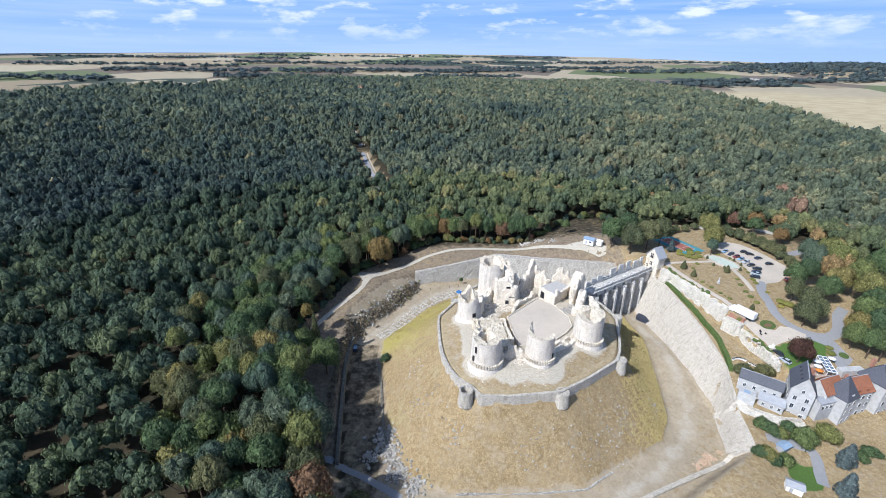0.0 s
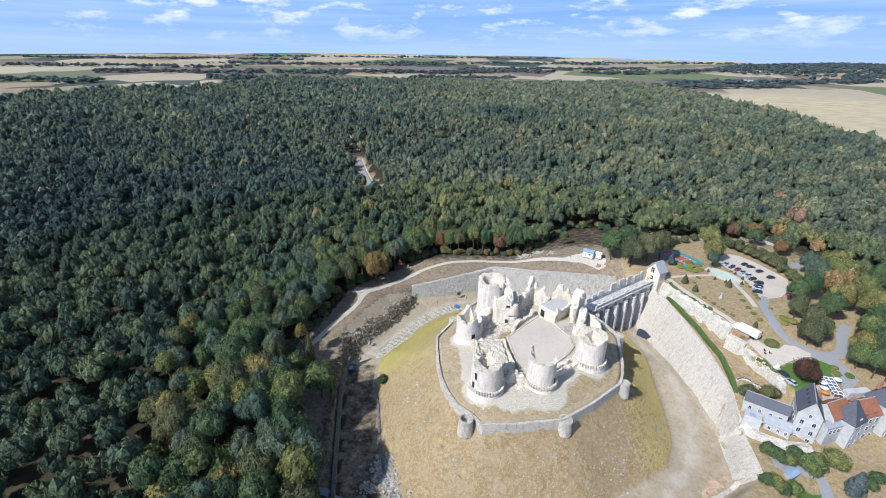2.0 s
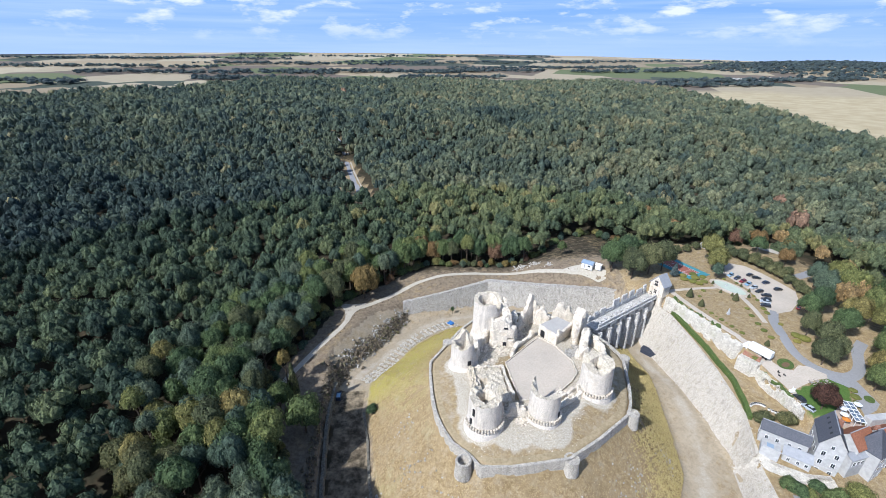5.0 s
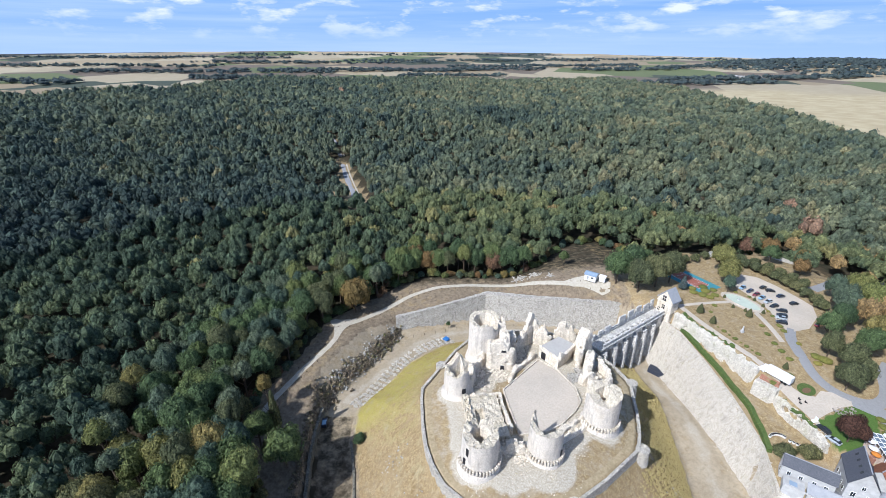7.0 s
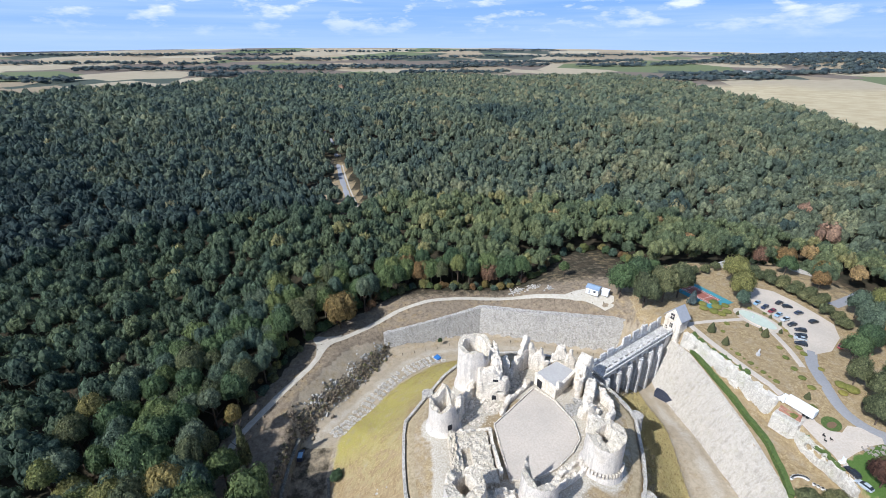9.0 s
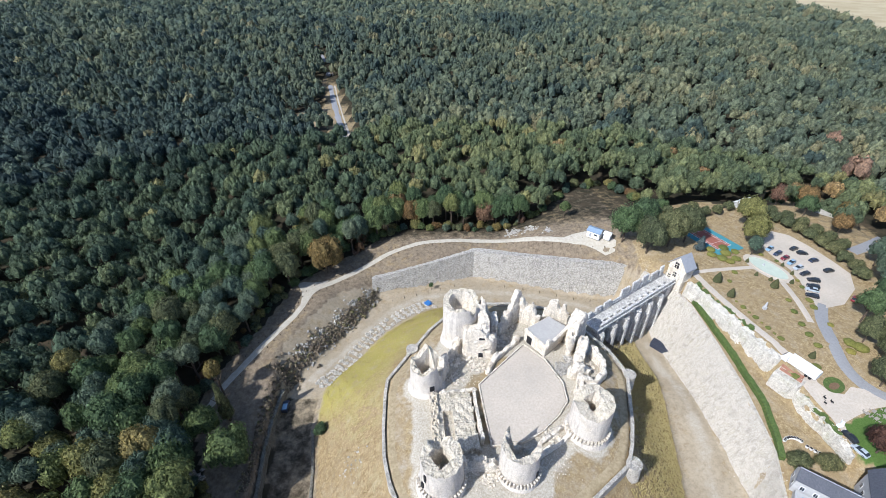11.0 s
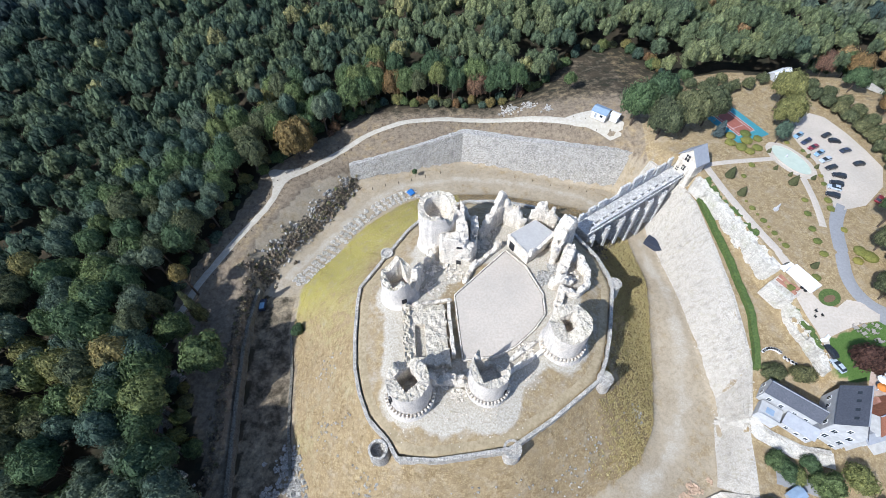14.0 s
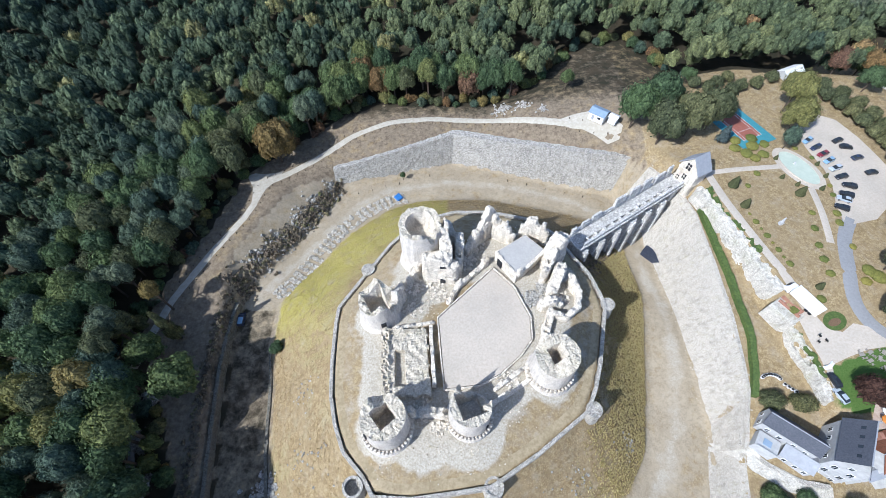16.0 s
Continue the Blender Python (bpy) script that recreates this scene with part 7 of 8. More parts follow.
def leafy(rng, lobes, clumps, size, cone=False, spread=0.56, lobe=0.37):
    """A crown of unit radius and height: uneven lobes over a dome, covered with small leaf clumps that follow its swell."""
    V, F, off = [], [], 0
    bv, bf = ICO1
    centre = np.array((0, 0, 0.42))
    for k in range(lobes):
        a = k * 2.4 + rng.uniform(-0.5, 0.5)
        if cone:
            zc = 0.06 + 0.9 * k / lobes
            s = 0.16 + 0.45 * (1 - zc)
            c, flatten = np.array((0.5 * (1 - zc) * rng.uniform(0.5, 1.0) * math.cos(a), 0.5 * (1 - zc) * rng.uniform(0.5, 1.0) * math.sin(a), zc)), 0.35
        else:
            ct = 1 - 1.2 * (k + 0.5) / lobes if lobes > 1 else 1.0
            st = math.sqrt(max(0.0, 1 - ct * ct))
            q = rng.uniform(0.82, 1.14)
            c = np.array((spread * st * math.cos(a) * q, spread * st * math.sin(a) * q, 0.44 + 0.34 * ct * q))
            s, flatten = lobe * rng.uniform(0.72, 1.22), 0.85
        keep = bf[bv[bf].mean(1)[:, 2] > -0.45]
        v0 = bv * (s * 0.84, s * 0.84, s * 0.84 * flatten) * (1 + 0.14 * rng.standard_normal((len(bv), 1))) + c
        V.append(v0)
        F.append(keep + off)
        off += len(bv)
        d = rng.standard_normal((clumps, 3))
        d[:, 2] = np.abs(d[:, 2]) * 0.95 - 0.35
        d /= np.linalg.norm(d, axis=1, keepdims=True)
        p = c + d * (s, s, s * flatten) * rng.uniform(0.88, 1.12, (clumps, 1))
        out = p - centre
        out /= np.linalg.norm(out, axis=1, keepdims=True) + 1e-9
        w = 0.7 * d + 0.35 * out + 0.24 * rng.standard_normal((clumps, 3))
        w /= np.linalg.norm(w, axis=1, keepdims=True)
        t = np.cross(w, rng.standard_normal((clumps, 3)))
        t /= np.linalg.norm(t, axis=1, keepdims=True) + 1e-9
        e = np.cross(w, t)
        g = size * rng.uniform(0.6, 1.35, (clumps, 1))
        tri = np.stack([p - t * g - e * g * 0.6, p + t * g * 0.9 - e * g * 0.4, p + t * g * 0.1 + e * g], 1)
        V.append(tri.reshape(-1, 3))
        F.append(np.arange(clumps * 3).reshape(-1, 3) + off)
        off += clumps * 3
    return np.concatenate(V), np.concatenate(F)


def crown_mesh(name, shape, mat):
    v, f = shape
    me = bpy.data.meshes.new(name)
    me.from_pydata(v.tolist(), [], [[a for i, a in enumerate(q) if a not in q[:i]] for q in f.tolist()])
    me.materials.append(mat)
    return me


def tree_leaf(name, stops):
    """Leaves whose hue is picked per tree and varies clump by clump."""
    m, nt, b = material(name, 0.75)
    o = nt.nodes.new("ShaderNodeObjectInfo")
    g = nt.nodes.new("ShaderNodeNewGeometry")
    col = ramp(nt, o.outputs["Random"], stops)
    col = mix(nt, 1.0, col, ramp(nt, g.outputs["Random Per Island"], [(0.0, (0.62, 0.64, 0.64)), (1.0, (1.36, 1.33, 1.26))]), "MULTIPLY")
    col = leaf_grain(nt, b, col, 1.5)
    nt.links.new(col, b.inputs["Base Color"])
    b.inputs["Specular IOR Level"].default_value = 0.15
    translucent(nt, b, col)
    return m


OAK = tree_leaf("oak_leaves", [(0, (0.079, 0.123, 0.068)), (0.35, (0.110, 0.163, 0.077)), (0.65, (0.152, 0.196, 0.081)), (0.85, (0.209, 0.226, 0.086)), (1, (0.270, 0.226, 0.094))])
PINE = tree_leaf("pine_needles", [(0, (0.077, 0.119, 0.095)), (0.5, (0.110, 0.156, 0.114)), (1, (0.154, 0.189, 0.128))])
AUTUMN = tree_leaf("autumn_leaves", [(0, (0.235, 0.193, 0.074)), (0.5, (0.250, 0.158, 0.078)), (1, (0.195, 0.118, 0.091))])
COPPER = tree_leaf("copper_leaves", [(0, (0.078, 0.044, 0.036)), (1, (0.098, 0.055, 0.044))])
BLUE_SPRUCE = tree_leaf("blue_spruce_needles", [(0, (0.10, 0.14, 0.15)), (1, (0.14, 0.18, 0.19))])
OLIVE = tree_leaf("lime_leaves", [(0, (0.113, 0.132, 0.074)), (0.6, (0.150, 0.164, 0.085)), (1, (0.187, 0.184, 0.090))])
crng = np.random.default_rng(11)
SHAPES = {
    "oak": [crown_mesh("crown", leafy(crng, 16, 150, 0.050), OAK) for _ in range(5)],
    "pine": [crown_mesh("crown", leafy(crng, 14, 150, 0.046, spread=0.54, lobe=0.36), PINE) for _ in range(4)],
    "autumn": [crown_mesh("crown", leafy(crng, 16, 150, 0.050), AUTUMN) for _ in range(2)],
    "copper": [crown_mesh("crown", leafy(crng, 18, 240, 0.042), COPPER)],
    "spruce": [crown_mesh("crown", leafy(crng, 14, 130, 0.07, cone=True), BLUE_SPRUCE)],
    "olive": [crown_mesh("crown", leafy(crng, 17, 160, 0.046), OLIVE) for _ in range(3)],
    "poplar": [crown_mesh("crown", leafy(crng, 16, 110, 0.09, cone=True), OLIVE)],
}
WORDS = {"oak": "broadleaf tree with a full dark green crown", "pine": "pine with a blue-green crown", "autumn": "broadleaf tree turning yellow and brown",
         "copper": "copper beech with a dense dark red-brown crown", "spruce": "blue spruce with drooping grey-blue branches", "olive": "round-crowned tree with olive green leaves",
         "poplar": "slender columnar yellow-green tree"}


def trunk_mesh():
    bm = bmesh.new()
    tube(0.032, 0.018, 0.62, (0, 0, -0.04), 7, bm)
    for k in range(4):
        b = tube(0.014, 0.005, 0.34, (0, 0, 0), 5)
        bmesh.ops.transform(b, matrix=pose(0, 0, 0.34 + 0.05 * k, 0, 0, k * 97) @ pose(0, 0, 0, 0, 48, 0), verts=b.verts)
        merge(bm, b)
    me = bpy.data.meshes.new("trunk")
    bm.to_mesh(me)
    bm.free()
    me.materials.append(BARK)
    return me


TRUNK = trunk_mesh()


def tree(kind, x, y, r, h, k=0, low=0.22, label="", group="forest trees"):
    """One tree: trunk with limbs, and a crown."""
    t = thing("tree", label or WORDS[kind] + (" at the forest edge" if group == "forest trees" else ""), "tree", pose(x, y, ground_at(x, y), 0, 0, (x * 37 + y * 11) % 360), group)
    o = new("trunk", TRUNK)
    o.parent, o.scale = t, (h * 0.75, h * 0.75, h)
    c = new("crown", SHAPES[kind][k % len(SHAPES[kind])])
    c.parent, c.location, c.scale = t, (0, 0, h * low), (r, r, min(h * (1 - low), r * 1.95) if kind not in ("spruce", "poplar") else h * (1 - low))
    c.location.z = h - c.scale.z
    return t


X, Y = jittered(-150, 200, 40, 330, 7.3, rng)
ok = is_wood(X, Y)
X, Y = X[ok], Y[ok]
order = np.argsort(np.hypot(X - 5, Y - 165))[:204]
near = set(order.tolist())
kinds = rng.uniform(size=len(X))
far_side = max(np.hypot(X[i] - 5, Y[i] - 165) for i in near)
for i in order:
    x, y, q = X[i], Y[i], kinds[i]
    west = x < -20
    kind = ("pine" if q < 0.42 else "oak" if q < 0.82 else "autumn" if q < 0.84 else "olive") if west else ("oak" if q < 0.80 else "olive" if q < 0.95 else "autumn")
    tree(kind, x, y, rng.uniform(4.4, 7.0) * (0.84 if kind == "pine" else 1.0), (rng.uniform(18, 25) if west and y < 165 and x > -85 else rng.uniform(13, 20)), int(i))

# trees that stand by themselves
for kind, x, y, r, h, l in (("autumn", -37.0, 232.0, 8.6, 19, "big oak turning yellow and orange beside the chalk track"),
                            ("oak", -46.5, 142.5, 7.4, 16, "grey-green spreading tree beside the shaded moat"), ("poplar", -54.5, 158, 2.6, 19, "slender columnar yellow-green tree by the moat"),
                            ("autumn", -60.5, 168, 3.2, 17, "thin reddish brown tree by the moat"), ("oak", -57.5, 150, 5.4, 16, ""), ("olive", -66.5, 157.5, 5.0, 17, ""), ("oak", -60.5, 139.5, 6.4, 19, ""), ("oak", -56.0, 127.0, 6.6, 20, ""), ("oak", -50.5, 115.0, 6.0, 18, ""), ("pine", -67, 147, 5.4, 19, ""), ("oak", -48.0, 103.0, 6.0, 17, ""), ("olive", -23.5, 86, 5.0, 10, "pale green tree at the mound's foot"),
                            ("oak", 98.5, 236.5, 8.0, 18, "large grey-green lime tree beside the white cabin"), ("olive", 106.3, 227.8, 8.0, 17, "large olive green lime tree beside the bridge"),
                            ("olive", 116.0, 230.0, 8.4, 18, "large olive green lime tree by the gatehouse"), ("oak", 107.5, 241, 7.0, 18, "large dark lime tree behind the others"), ("olive", 124.5, 233, 7.2, 17, "large olive green lime tree by the tennis court"),
                            ("oak", 156.0, 242.0, 6.4, 17, "tall dark green tree by the car park"), ("oak", 153.5, 231.5, 6.0, 14, "dark green tree between court and car park"),
                            ("oak", 163.7, 182.0, 5.2, 14, "dark green tree at the car park's corner"), ("oak", 174.5, 188, 5.4, 14, "dark green tree beside the drive"), ("pine", 184.5, 197, 5.6, 14, "spreading cedar beside the car park"),
                            ("olive", 151.9, 157.0, 5.6, 12, "round bright green tree beside the drive"), ("olive", 158.6, 164.6, 5.4, 13, "round bright green tree beside the drive"), ("olive", 157.2, 172.6, 4.4, 11, "round bright green tree beside the drive"),
                            ("oak", 181, 177.7, 5.8, 15, ""), ("oak", 170.2, 170.4, 5.2, 14, ""), ("oak", 175.5, 156.0, 6.4, 15, ""), ("oak", 188, 170.5, 6.6, 16, ""), ("oak", 184, 160, 6.6, 16, ""), ("oak", 194, 182, 6.6, 16, ""),
                            ("oak", 162.6, 144.8, 4.8, 12, "dark green tree by the turning place"), ("oak", 167.0, 149.0, 5.0, 13, "dark green tree beside the drive's fork"), ("olive", 157.4, 158.6, 4.8, 12, "round bright green tree beside the drive"), ("oak", 165.2, 140.0, 4.8, 13, "dark green tree by the turning place"), ("oak", 173, 147.5, 6.0, 16, ""), ("oak", 182, 149, 6.6, 16, ""), ("oak", 169, 138.5, 5.4, 14, ""), ("oak", 180, 137, 6.0, 15, ""),
                            ("pine", 188, 203, 6.0, 15, "spreading blue-green cedar beside the yard"), ("oak", 200, 200, 7, 16, ""), ("oak", 204, 172, 7, 17, ""),
                            ("oak", 192, 254, 5, 11, ""), ("autumn", 199, 264, 5.5, 11, "brown leaved tree by the dirt yard"), ("autumn", 188, 268, 5, 11, "orange-brown tree behind the hedge row"), ("oak", 205, 275, 6, 14, ""), ("pine", 194, 214, 5, 13, "spreading cedar by the hedge row"), ("oak", 206, 214, 6.5, 14, ""),
                            ("autumn", 204, 246, 5.0, 11, "pale brown shrubby tree by the yard"), ("autumn", 197, 238, 4.6, 10, "pale brown shrubby tree by the yard"), ("oak", 226, 214, 7, 16, ""), ("oak", 216, 196, 7, 16, ""), ("oak", 230, 190, 7, 17, ""),
                            ("copper", 137.0, 137.6, 4.6, 10.5, "copper beech with a dense dark red-brown crown by the hotel"), ("spruce", 130.4, 101.8, 3.4, 10, ""), ("spruce", 121.9, 91.4, 3.4, 10, ""), ("spruce", 127.8, 226.0, 2.6, 8, "blue spruce beside the tennis court"),
                            ("oak", 126, 262, 3.4, 6, ""), ("oak", 78, 262, 3.0, 9, "thin pine on the dry lawn"), ("oak", -24.6, 156, 2.6, 3.6, "dark bush at the mound's foot"), ("pine", 148.6, 222.6, 3.6, 9, "blue-green cedar by the fountain"),
                            ("oak", 11, 231.6, 1.3, 4.4, "small tree growing on the moat wall"), ("oak", 160.6, 236.5, 2.6, 5, "small tree in the car park")):
    tree(kind, x, y, r, h, int(x * 7 + y), 0.12 if h < 7 or kind in ("spruce", "poplar") else 0.18, l, "single trees")
for k, (x, y) in enumerate(((171.5, 253.6), (175, 249.5), (177.5, 244.5), (179.4, 239), (181, 234), (182.2, 228.5), (183.2, 223), (183.2, 217), (183.6, 211), (182.4, 206),
                            (176.5, 255.5), (180.8, 250.0), (183.8, 244), (186, 238), (187.8, 232), (189, 226), (127.4, 257.5), (131.8, 255), (136, 257.8), (141, 260.8), (144.6, 255.6), (151.4, 257.4), (158.9, 260.9), (140.6, 253.4), (165, 256.6), (170, 259.4))):
    tree("olive", x, y, 3.5 if k < 16 else 3.0, 5.2 if k < 16 else 4.6, k, 0.06, "round clipped olive green tree of a hedge row", "hedge row trees")

# the rest of the forest, joined
LIMIT = far_side


def rest(dlo, dhi, spacing):
    x, y, r, h = band(dlo, dhi, spacing)
    ok = np.hypot(x - 5, y - 165) > LIMIT + 1
    return x[ok], y[ok], r[ok], h[ok]


FLUFF = [leafy(crng, 9, 32, 0.074) for _ in range(8)]
LIGHT = [leafy(crng, 6, 9, 0.12, lobe=0.42) for _ in range(8)]
THIN = [leafy(crng, 3, 6, 0.18, spread=0.45, lobe=0.5) for _ in range(8)]
SPECK = [leafy(crng, 1, 5, 0.3, lobe=0.8) for _ in range(6)]
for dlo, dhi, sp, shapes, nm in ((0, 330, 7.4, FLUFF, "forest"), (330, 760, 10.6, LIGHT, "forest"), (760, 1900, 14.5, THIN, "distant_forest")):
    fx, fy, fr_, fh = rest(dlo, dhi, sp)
    scatter(nm, fx, fy, fr_, fh, species_shade(fx, fy, rng), shapes, "dense mixed broadleaf forest in late summer green", "forest", NEAR_LEAVES if dlo == 0 else HAZY_LEAVES, rng)

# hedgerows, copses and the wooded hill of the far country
# Bluish base colours paint distance haze onto the far trees.
FARWOOD_HAZE = leaf_material("far_woodland", [(0.0, (0.060, 0.085, 0.098)), (1.0, (0.085, 0.110, 0.105))])
fx, fy = [], []
frn = random.Random(8)
for cx, cy, lx, ly, n in ((-900, 2000, 500, 60, 150), (-300, 2150, 420, 70, 160), (250, 2250, 300, 60, 110), (-1500, 2300, 500, 60, 120), (600, 2500, 500, 60, 140), (-600, 2700, 700, 60, 150), (300, 3000, 800, 60, 160),
                          (-1600, 3100, 700, 60, 120), (1100, 2300, 420, 70, 150), (1250, 1750, 420, 45, 160), (-200, 3700, 1200, 80, 160), (1500, 3300, 700, 80, 120), (900, 1560, 260, 40, 80), (100, 1850, 200, 30, 60), (-700, 1700, 140, 60, 60), (-1250, 1500, 160, 60, 50), (-2000, 3000, 500, 70, 90)):
    for _ in range(int(n * 1.2)):
        fx.append(cx + frn.uniform(-lx, lx))
        fy.append(cy + frn.gauss(0, ly * 0.5) + 0.12 * (fx[-1] - cx))
for _ in range(2600):
    a, b = frn.gauss(0, 0.8), frn.gauss(0, 0.8)
    if a * a + b * b < 2.2:
        fx.append(2080 + a * 480)
        fy.append(2250 + b * 380)
fx, fy = np.array(fx), np.array(fy)
scatter("far_woodland", fx, fy, rng.uniform(10, 20, fx.shape), rng.uniform(7, 13, fx.shape), rng.uniform(size=fx.shape), SPECK, "dark distant copses, hedgerows and a wooded hill", "woodland", FARWOOD_HAZE, rng)
houses = thing("village", "distant hamlet of pale houses below the wooded hill", "village")
for k in range(16):
    x, y = 1330 + frn.gauss(0, 110), 1830 + frn.gauss(0, 40)
    hz = ground_at(x, y)
    part("house", box(frn.uniform(9, 16), frn.uniform(8, 10), frn.uniform(6, 8), (x, y, hz - 0.5), 0.1, rz=frn.uniform(0, 3)), RENDER_WHITE, houses)

# scrub on the banks
def bank_scrub(name, label, runs, mat, seed, shapes, lo, hi):
    """Low bushes strewn along runs: start, end, half width, count."""
    r = np.random.default_rng(seed)
    x, y = [], []
    for a, b, w, count in runs:
        u = r.uniform(size=count)
        x.append(a[0] + (b[0] - a[0]) * u + r.normal(0, w * 0.5, count))
        y.append(a[1] + (b[1] - a[1]) * u + r.normal(0, w * 0.5, count))
    x, y = np.concatenate(x), np.concatenate(y)
    rad = r.uniform(lo, hi, x.shape)
    scatter(name, x, y, rad, rad * r.uniform(0.9, 1.5, x.shape), r.uniform(size=x.shape), shapes, label, "scrub", mat, r, 0.3)


SCRUB = leaf_material("dry_scrub", [(0.0, (0.19, 0.16, 0.13)), (0.5, (0.27, 0.225, 0.165)), (0.8, (0.33, 0.28, 0.20)), (1.0, (0.19, 0.19, 0.085))])
NW_BANK = [((-41, 184), (-31, 199), 3.0, 220), ((-31, 199), (-20, 217), 3.0, 280), ((-20, 217), (-15, 226), 2.4, 160), ((-45, 181), (-40, 178), 3.5, 120)]
bank_scrub("scrub", "dark brown scrub and brambles on the moat's bank", NW_BANK, SCRUB, 31, THIN, 0.4, 1.3)
bank_scrub("scrub", "dry brown brambles along the shaded moat", [((-44.5, 176), (-41, 110), 2.4, 420), ((72, 176), (86, 196), 4.0, 300)], SCRUB, 32, THIN, 0.3, 0.9)
rubble("rubble_heap", "grey stones among the scrub of the bank", [(-38, 189, 3.4, 110), (-33, 197, 3.4, 130), (-27, 207, 3.4, 130), (-22, 215, 3.4, 130), (-17, 223, 3, 90)], 0.36, 33, RUBBLE)

# tufts of tall dry grass on the mound
def tufts(name, label, x0, x1, y0, y1, count, test, mat, seed, size):
    r = np.random.default_rng(seed)
    x, y = r.uniform(x0, x1, count), r.uniform(y0, y1, count)
    ok = test(x, y)
    x, y = x[ok], y[ok]
    z = ground(x, y)
    n = len(x)
    V = np.zeros((n, 2, 3, 3))
    for k in range(2):
        a = r.uniform(0, 3.14, n)
        w, h = size * r.uniform(0.5, 1.1, n), size * r.uniform(0.6, 1.4, n)
        lx, ly = r.uniform(-0.6, 0.6, n) * size, r.uniform(-0.6, 0.6, n) * size
        V[:, k, 0] = np.stack([x - w * np.cos(a), y - w * np.sin(a), z - 0.1], 1)
        V[:, k, 1] = np.stack([x + w * np.cos(a), y + w * np.sin(a), z - 0.1], 1)
        V[:, k, 2] = np.stack([x + lx, y + ly, z + h], 1)
    tagged(mesh_np(name, V.reshape(-1, 3), np.arange(n * 6).reshape(-1, 3), mat), label, "grass", kind="stuff")


def grass_mat(name, stops):
    m, nt, b = material(name, 0.95)
    g = nt.nodes.new("ShaderNodeNewGeometry")
    nt.links.new(ramp(nt, g.outputs["Random Per Island"], stops), b.inputs["Base Color"])
    return m


def on_slope(x, y):
    return (dist_poly(x, y, FOOT) < -1) & (dist_poly(x, y, RING) > 1.2)


tufts("dry_grass", "short dry golden grass over the mound's slopes", -30, 100, 92, 222, 52000, on_slope, grass_mat("golden_grass", [(0, (0.31, 0.215, 0.11)), (0.6, (0.44, 0.335, 0.175)), (1, (0.53, 0.43, 0.25))]), 21, 0.2)
tufts("tall_grass", "tall yellow-green grass on the mound's eastern flank", 62, 100, 112, 200, 44000, lambda x, y: on_slope(x, y) & (x > 70 + 0.10 * (y - 118) + 4 * wave(x, y, 5.0) + 5 * wave(x, y, 1.3) + 8 * wave(x, y, 0.3)),
      grass_mat("olive_grass", [(0, (0.34, 0.275, 0.115)), (0.5, (0.47, 0.39, 0.175)), (1, (0.58, 0.49, 0.25))]), 22, 0.36)
tufts("green_grass", "fresh yellow-green grass on the mound's north-west flank", -30, 30, 150, 222, 16000, lambda x, y: on_slope(x, y) & (y - 165 - 0.5 * (x - 12) + 5 * wave(x, y, 9.0) > 14),
      grass_mat("fresh_grass", [(0, (0.24, 0.23, 0.06)), (0.5, (0.38, 0.35, 0.10)), (1, (0.45, 0.40, 0.15))]), 23, 0.13)

tufts("dry_clumps", "darker brown clumps of dead grass over the mound", -30, 100, 92, 222, 24000, lambda x, y: on_slope(x, y) & (wave(x, y, 6.0) + 0.8 * wave(x, y, 1.7, 2.0) + 0.6 * wave(x, y, 0.31) > 0.15),
      grass_mat("dead_grass", [(0, (0.25, 0.18, 0.095)), (0.6, (0.33, 0.245, 0.13)), (1, (0.40, 0.31, 0.17))]), 24, 0.22)

# bushes of the lower garden
for x, y, s, h in ((112.1, 115.8, 2.4, 3.0), (113.8, 113.6, 2.6, 3.4), (116.4, 112.3, 2.2, 2.8), (121.0, 115.0, 2.2, 2.4), (122.7, 109.9, 3.6, 5.5), (131.3, 111.2, 3.4, 5.0), (104.4, 104.8, 2.2, 2.8), (106.8, 104.4, 2.6, 3.0), (108.8, 102.8, 2.2, 2.4), (113.0, 103.2, 2.4, 2.2), (138.1, 104.6, 2.2, 2.2), (143.4, 106.3, 2.4, 2.4)):
    o = tagged(new("bush", SHAPES["oak"][int(x) % 5]), "dense dark green bush in the lower garden", "bush", "lower garden bushes")
    o.matrix_basis = pose(x, y, ground_at(x, y) - 0.3, 0, 0, x * 50 % 360) @ Matrix.Diagonal((s * 1.4, s * 1.2, h * 1.3, 1.0))
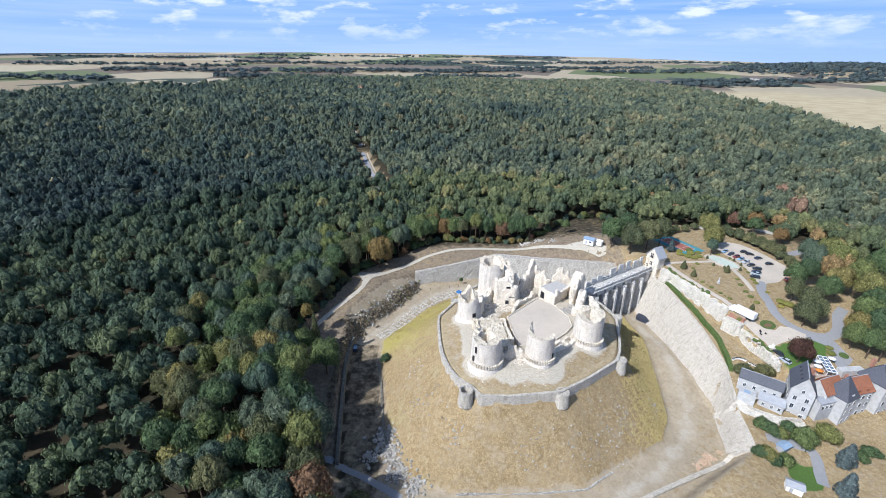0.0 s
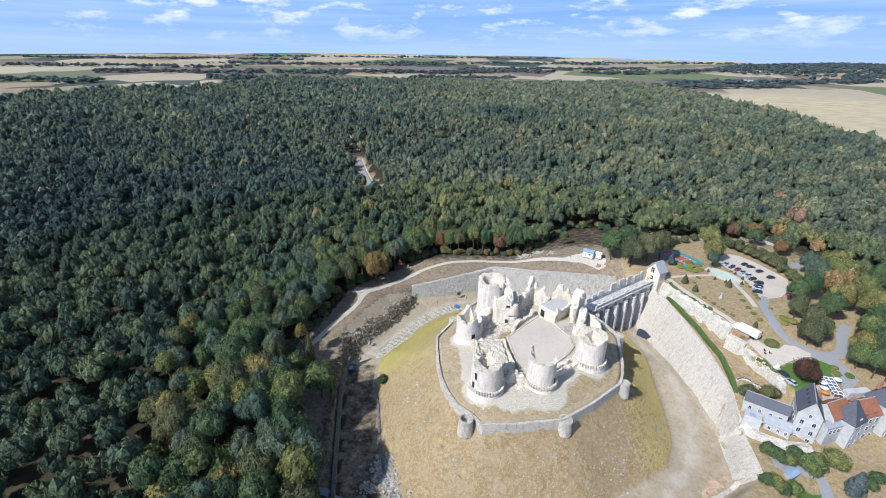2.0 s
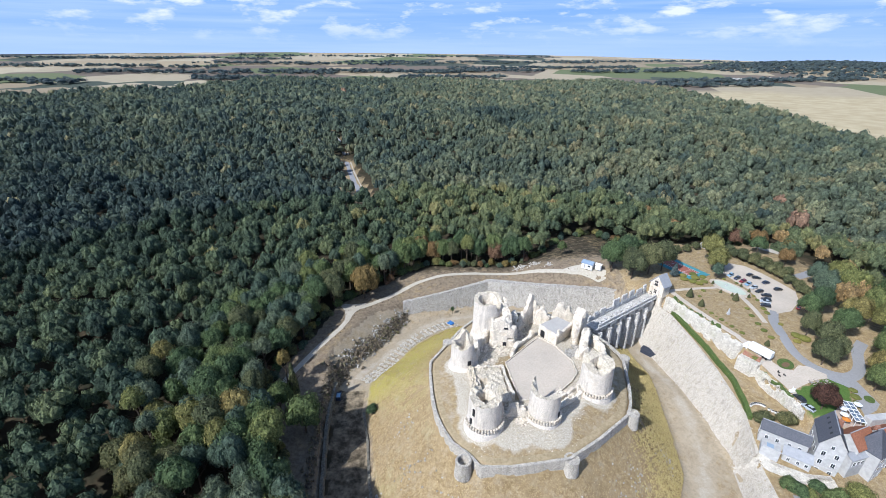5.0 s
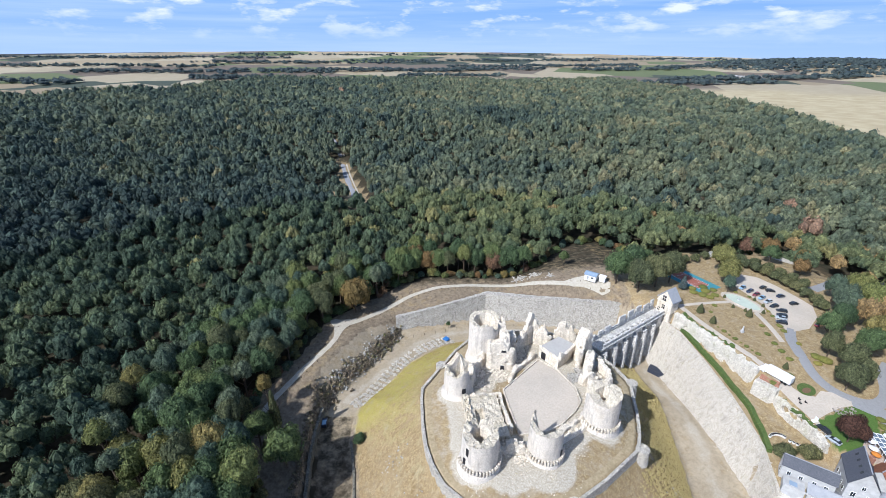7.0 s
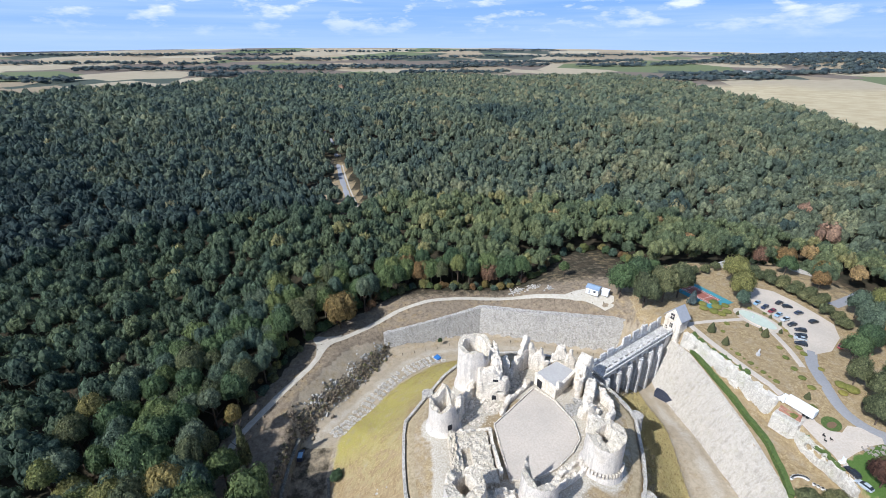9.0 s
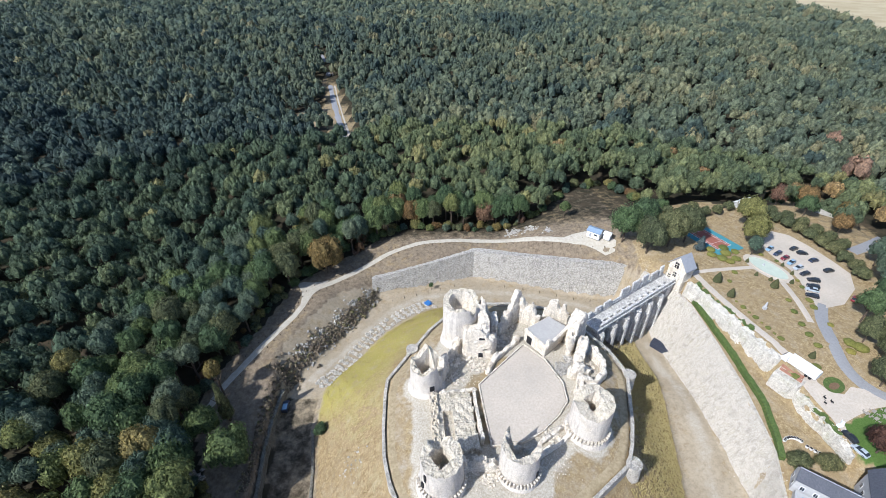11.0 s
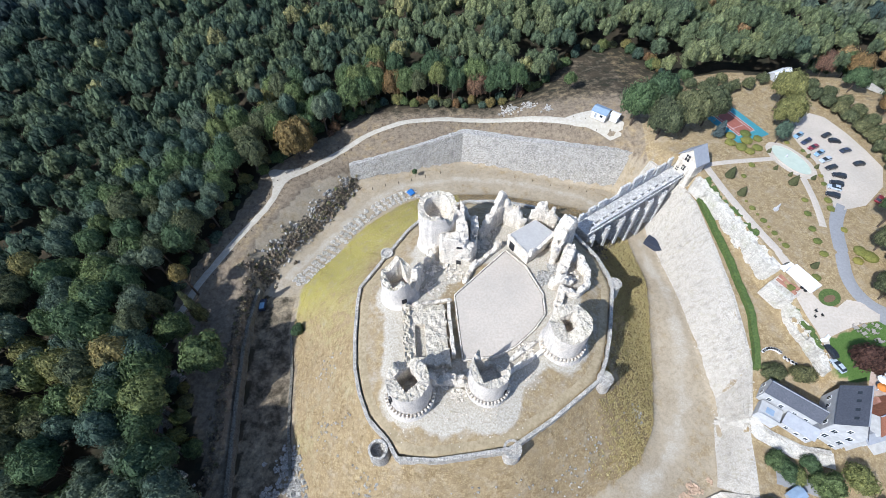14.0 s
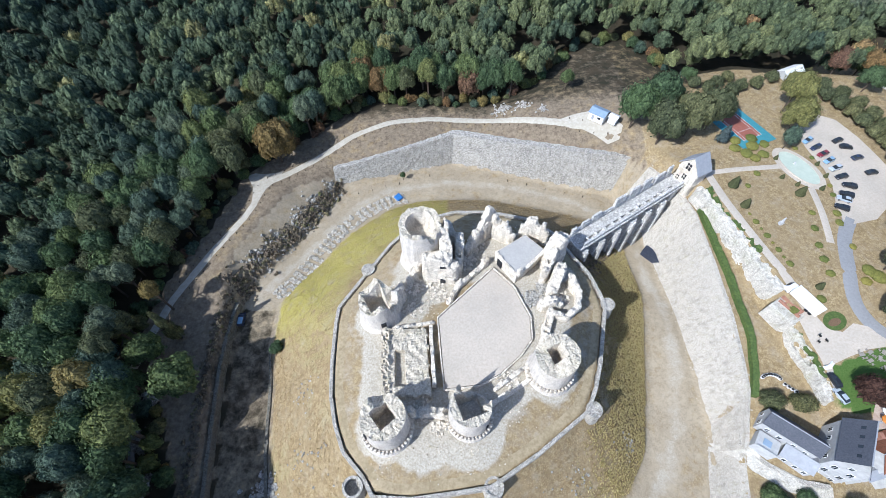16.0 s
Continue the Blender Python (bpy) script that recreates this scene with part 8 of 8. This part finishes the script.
for x, y, tr in ((117.6, 137.6, -8), (125.4, 137.0, -8)):
    o = tagged(new("clipped_tree", SHAPES["olive"][int(x) % 3]), "broad olive-green clipped tree beside the annex", "tree", "clipped trees")
    o.matrix_basis = pose(x, y, ground_at(x, y) - 0.8, 0, 0, tr) @ Matrix.Diagonal((4.4, 3.0, 5.4, 1.0))

# undergrowth along the forest's edge
edge = [(-45, 118), (-51, 132), (-60, 146), (-68, 160), (-66, 178), (-57, 197), (-50, 224), (-34, 240), (-14, 258), (2, 262), (24, 261), (50, 262), (72, 276), (88, 298), (110, 302), (119, 284), (126, 270)]
under = random.Random(41)
for (ax, ay), (bx, by) in zip(edge, edge[1:]):
    run = math.hypot(bx - ax, by - ay)
    for i in range(int(run / 2.6)):
        u, back = (i + under.random()) / int(run / 2.6), under.uniform(-0.5, 5.0)
        x, y = ax + (bx - ax) * u - (by - ay) / run * back, ay + (by - ay) * u + (bx - ax) / run * back
        if dist_line(np.array([x]), np.array([y]), CHALK_LINE)[0] < 4.5:
            continue
        kind = under.choice(("oak", "oak", "olive", "pine", "autumn"))
        r = under.uniform(1.4, 3.4)
        o = tagged(new("bush", SHAPES[kind][i % len(SHAPES[kind])]), "leafy undergrowth bush at the forest's edge" if kind != "autumn" else "yellow-brown bush at the forest's edge", "bush", "edge bushes")
        o.matrix_basis = pose(x, y, ground_at(x, y) - 0.5, 0, 0, under.uniform(0, 360)) @ Matrix.Diagonal((r, r, r * under.uniform(1.1, 1.9), 1.0))

# trees of the grounds east of the car park
grove = random.Random(17)
set_down = []
while len(set_down) < 62:
    x, y = grove.uniform(186, 272), grove.uniform(150, 304)
    if math.hypot((x - 206) / 14, (y - 262) / 14) < 1 or dist_line(np.array([x]), np.array([y]), [(193, 224), (204, 228), (222, 238), (242, 247.6), (275, 246)])[0] < 6:
        continue
    if any(math.hypot(x - a, y - b) < 6.5 for a, b in set_down) or (x < 196 and 200 < y < 250):
        continue
    set_down.append((x, y))
gx_, gy_ = np.array(set_down).T
scatter("grounds_trees", gx_, gy_, rng.uniform(4.2, 6.6, gx_.shape), rng.uniform(9, 15, gx_.shape), np.where(rng.uniform(size=gx_.shape) < 0.2, 0.9, rng.uniform(0.25, 0.7, gx_.shape)), FLUFF,
        "mixed trees standing in the grounds behind the car park", "trees", NEAR_LEAVES, rng)
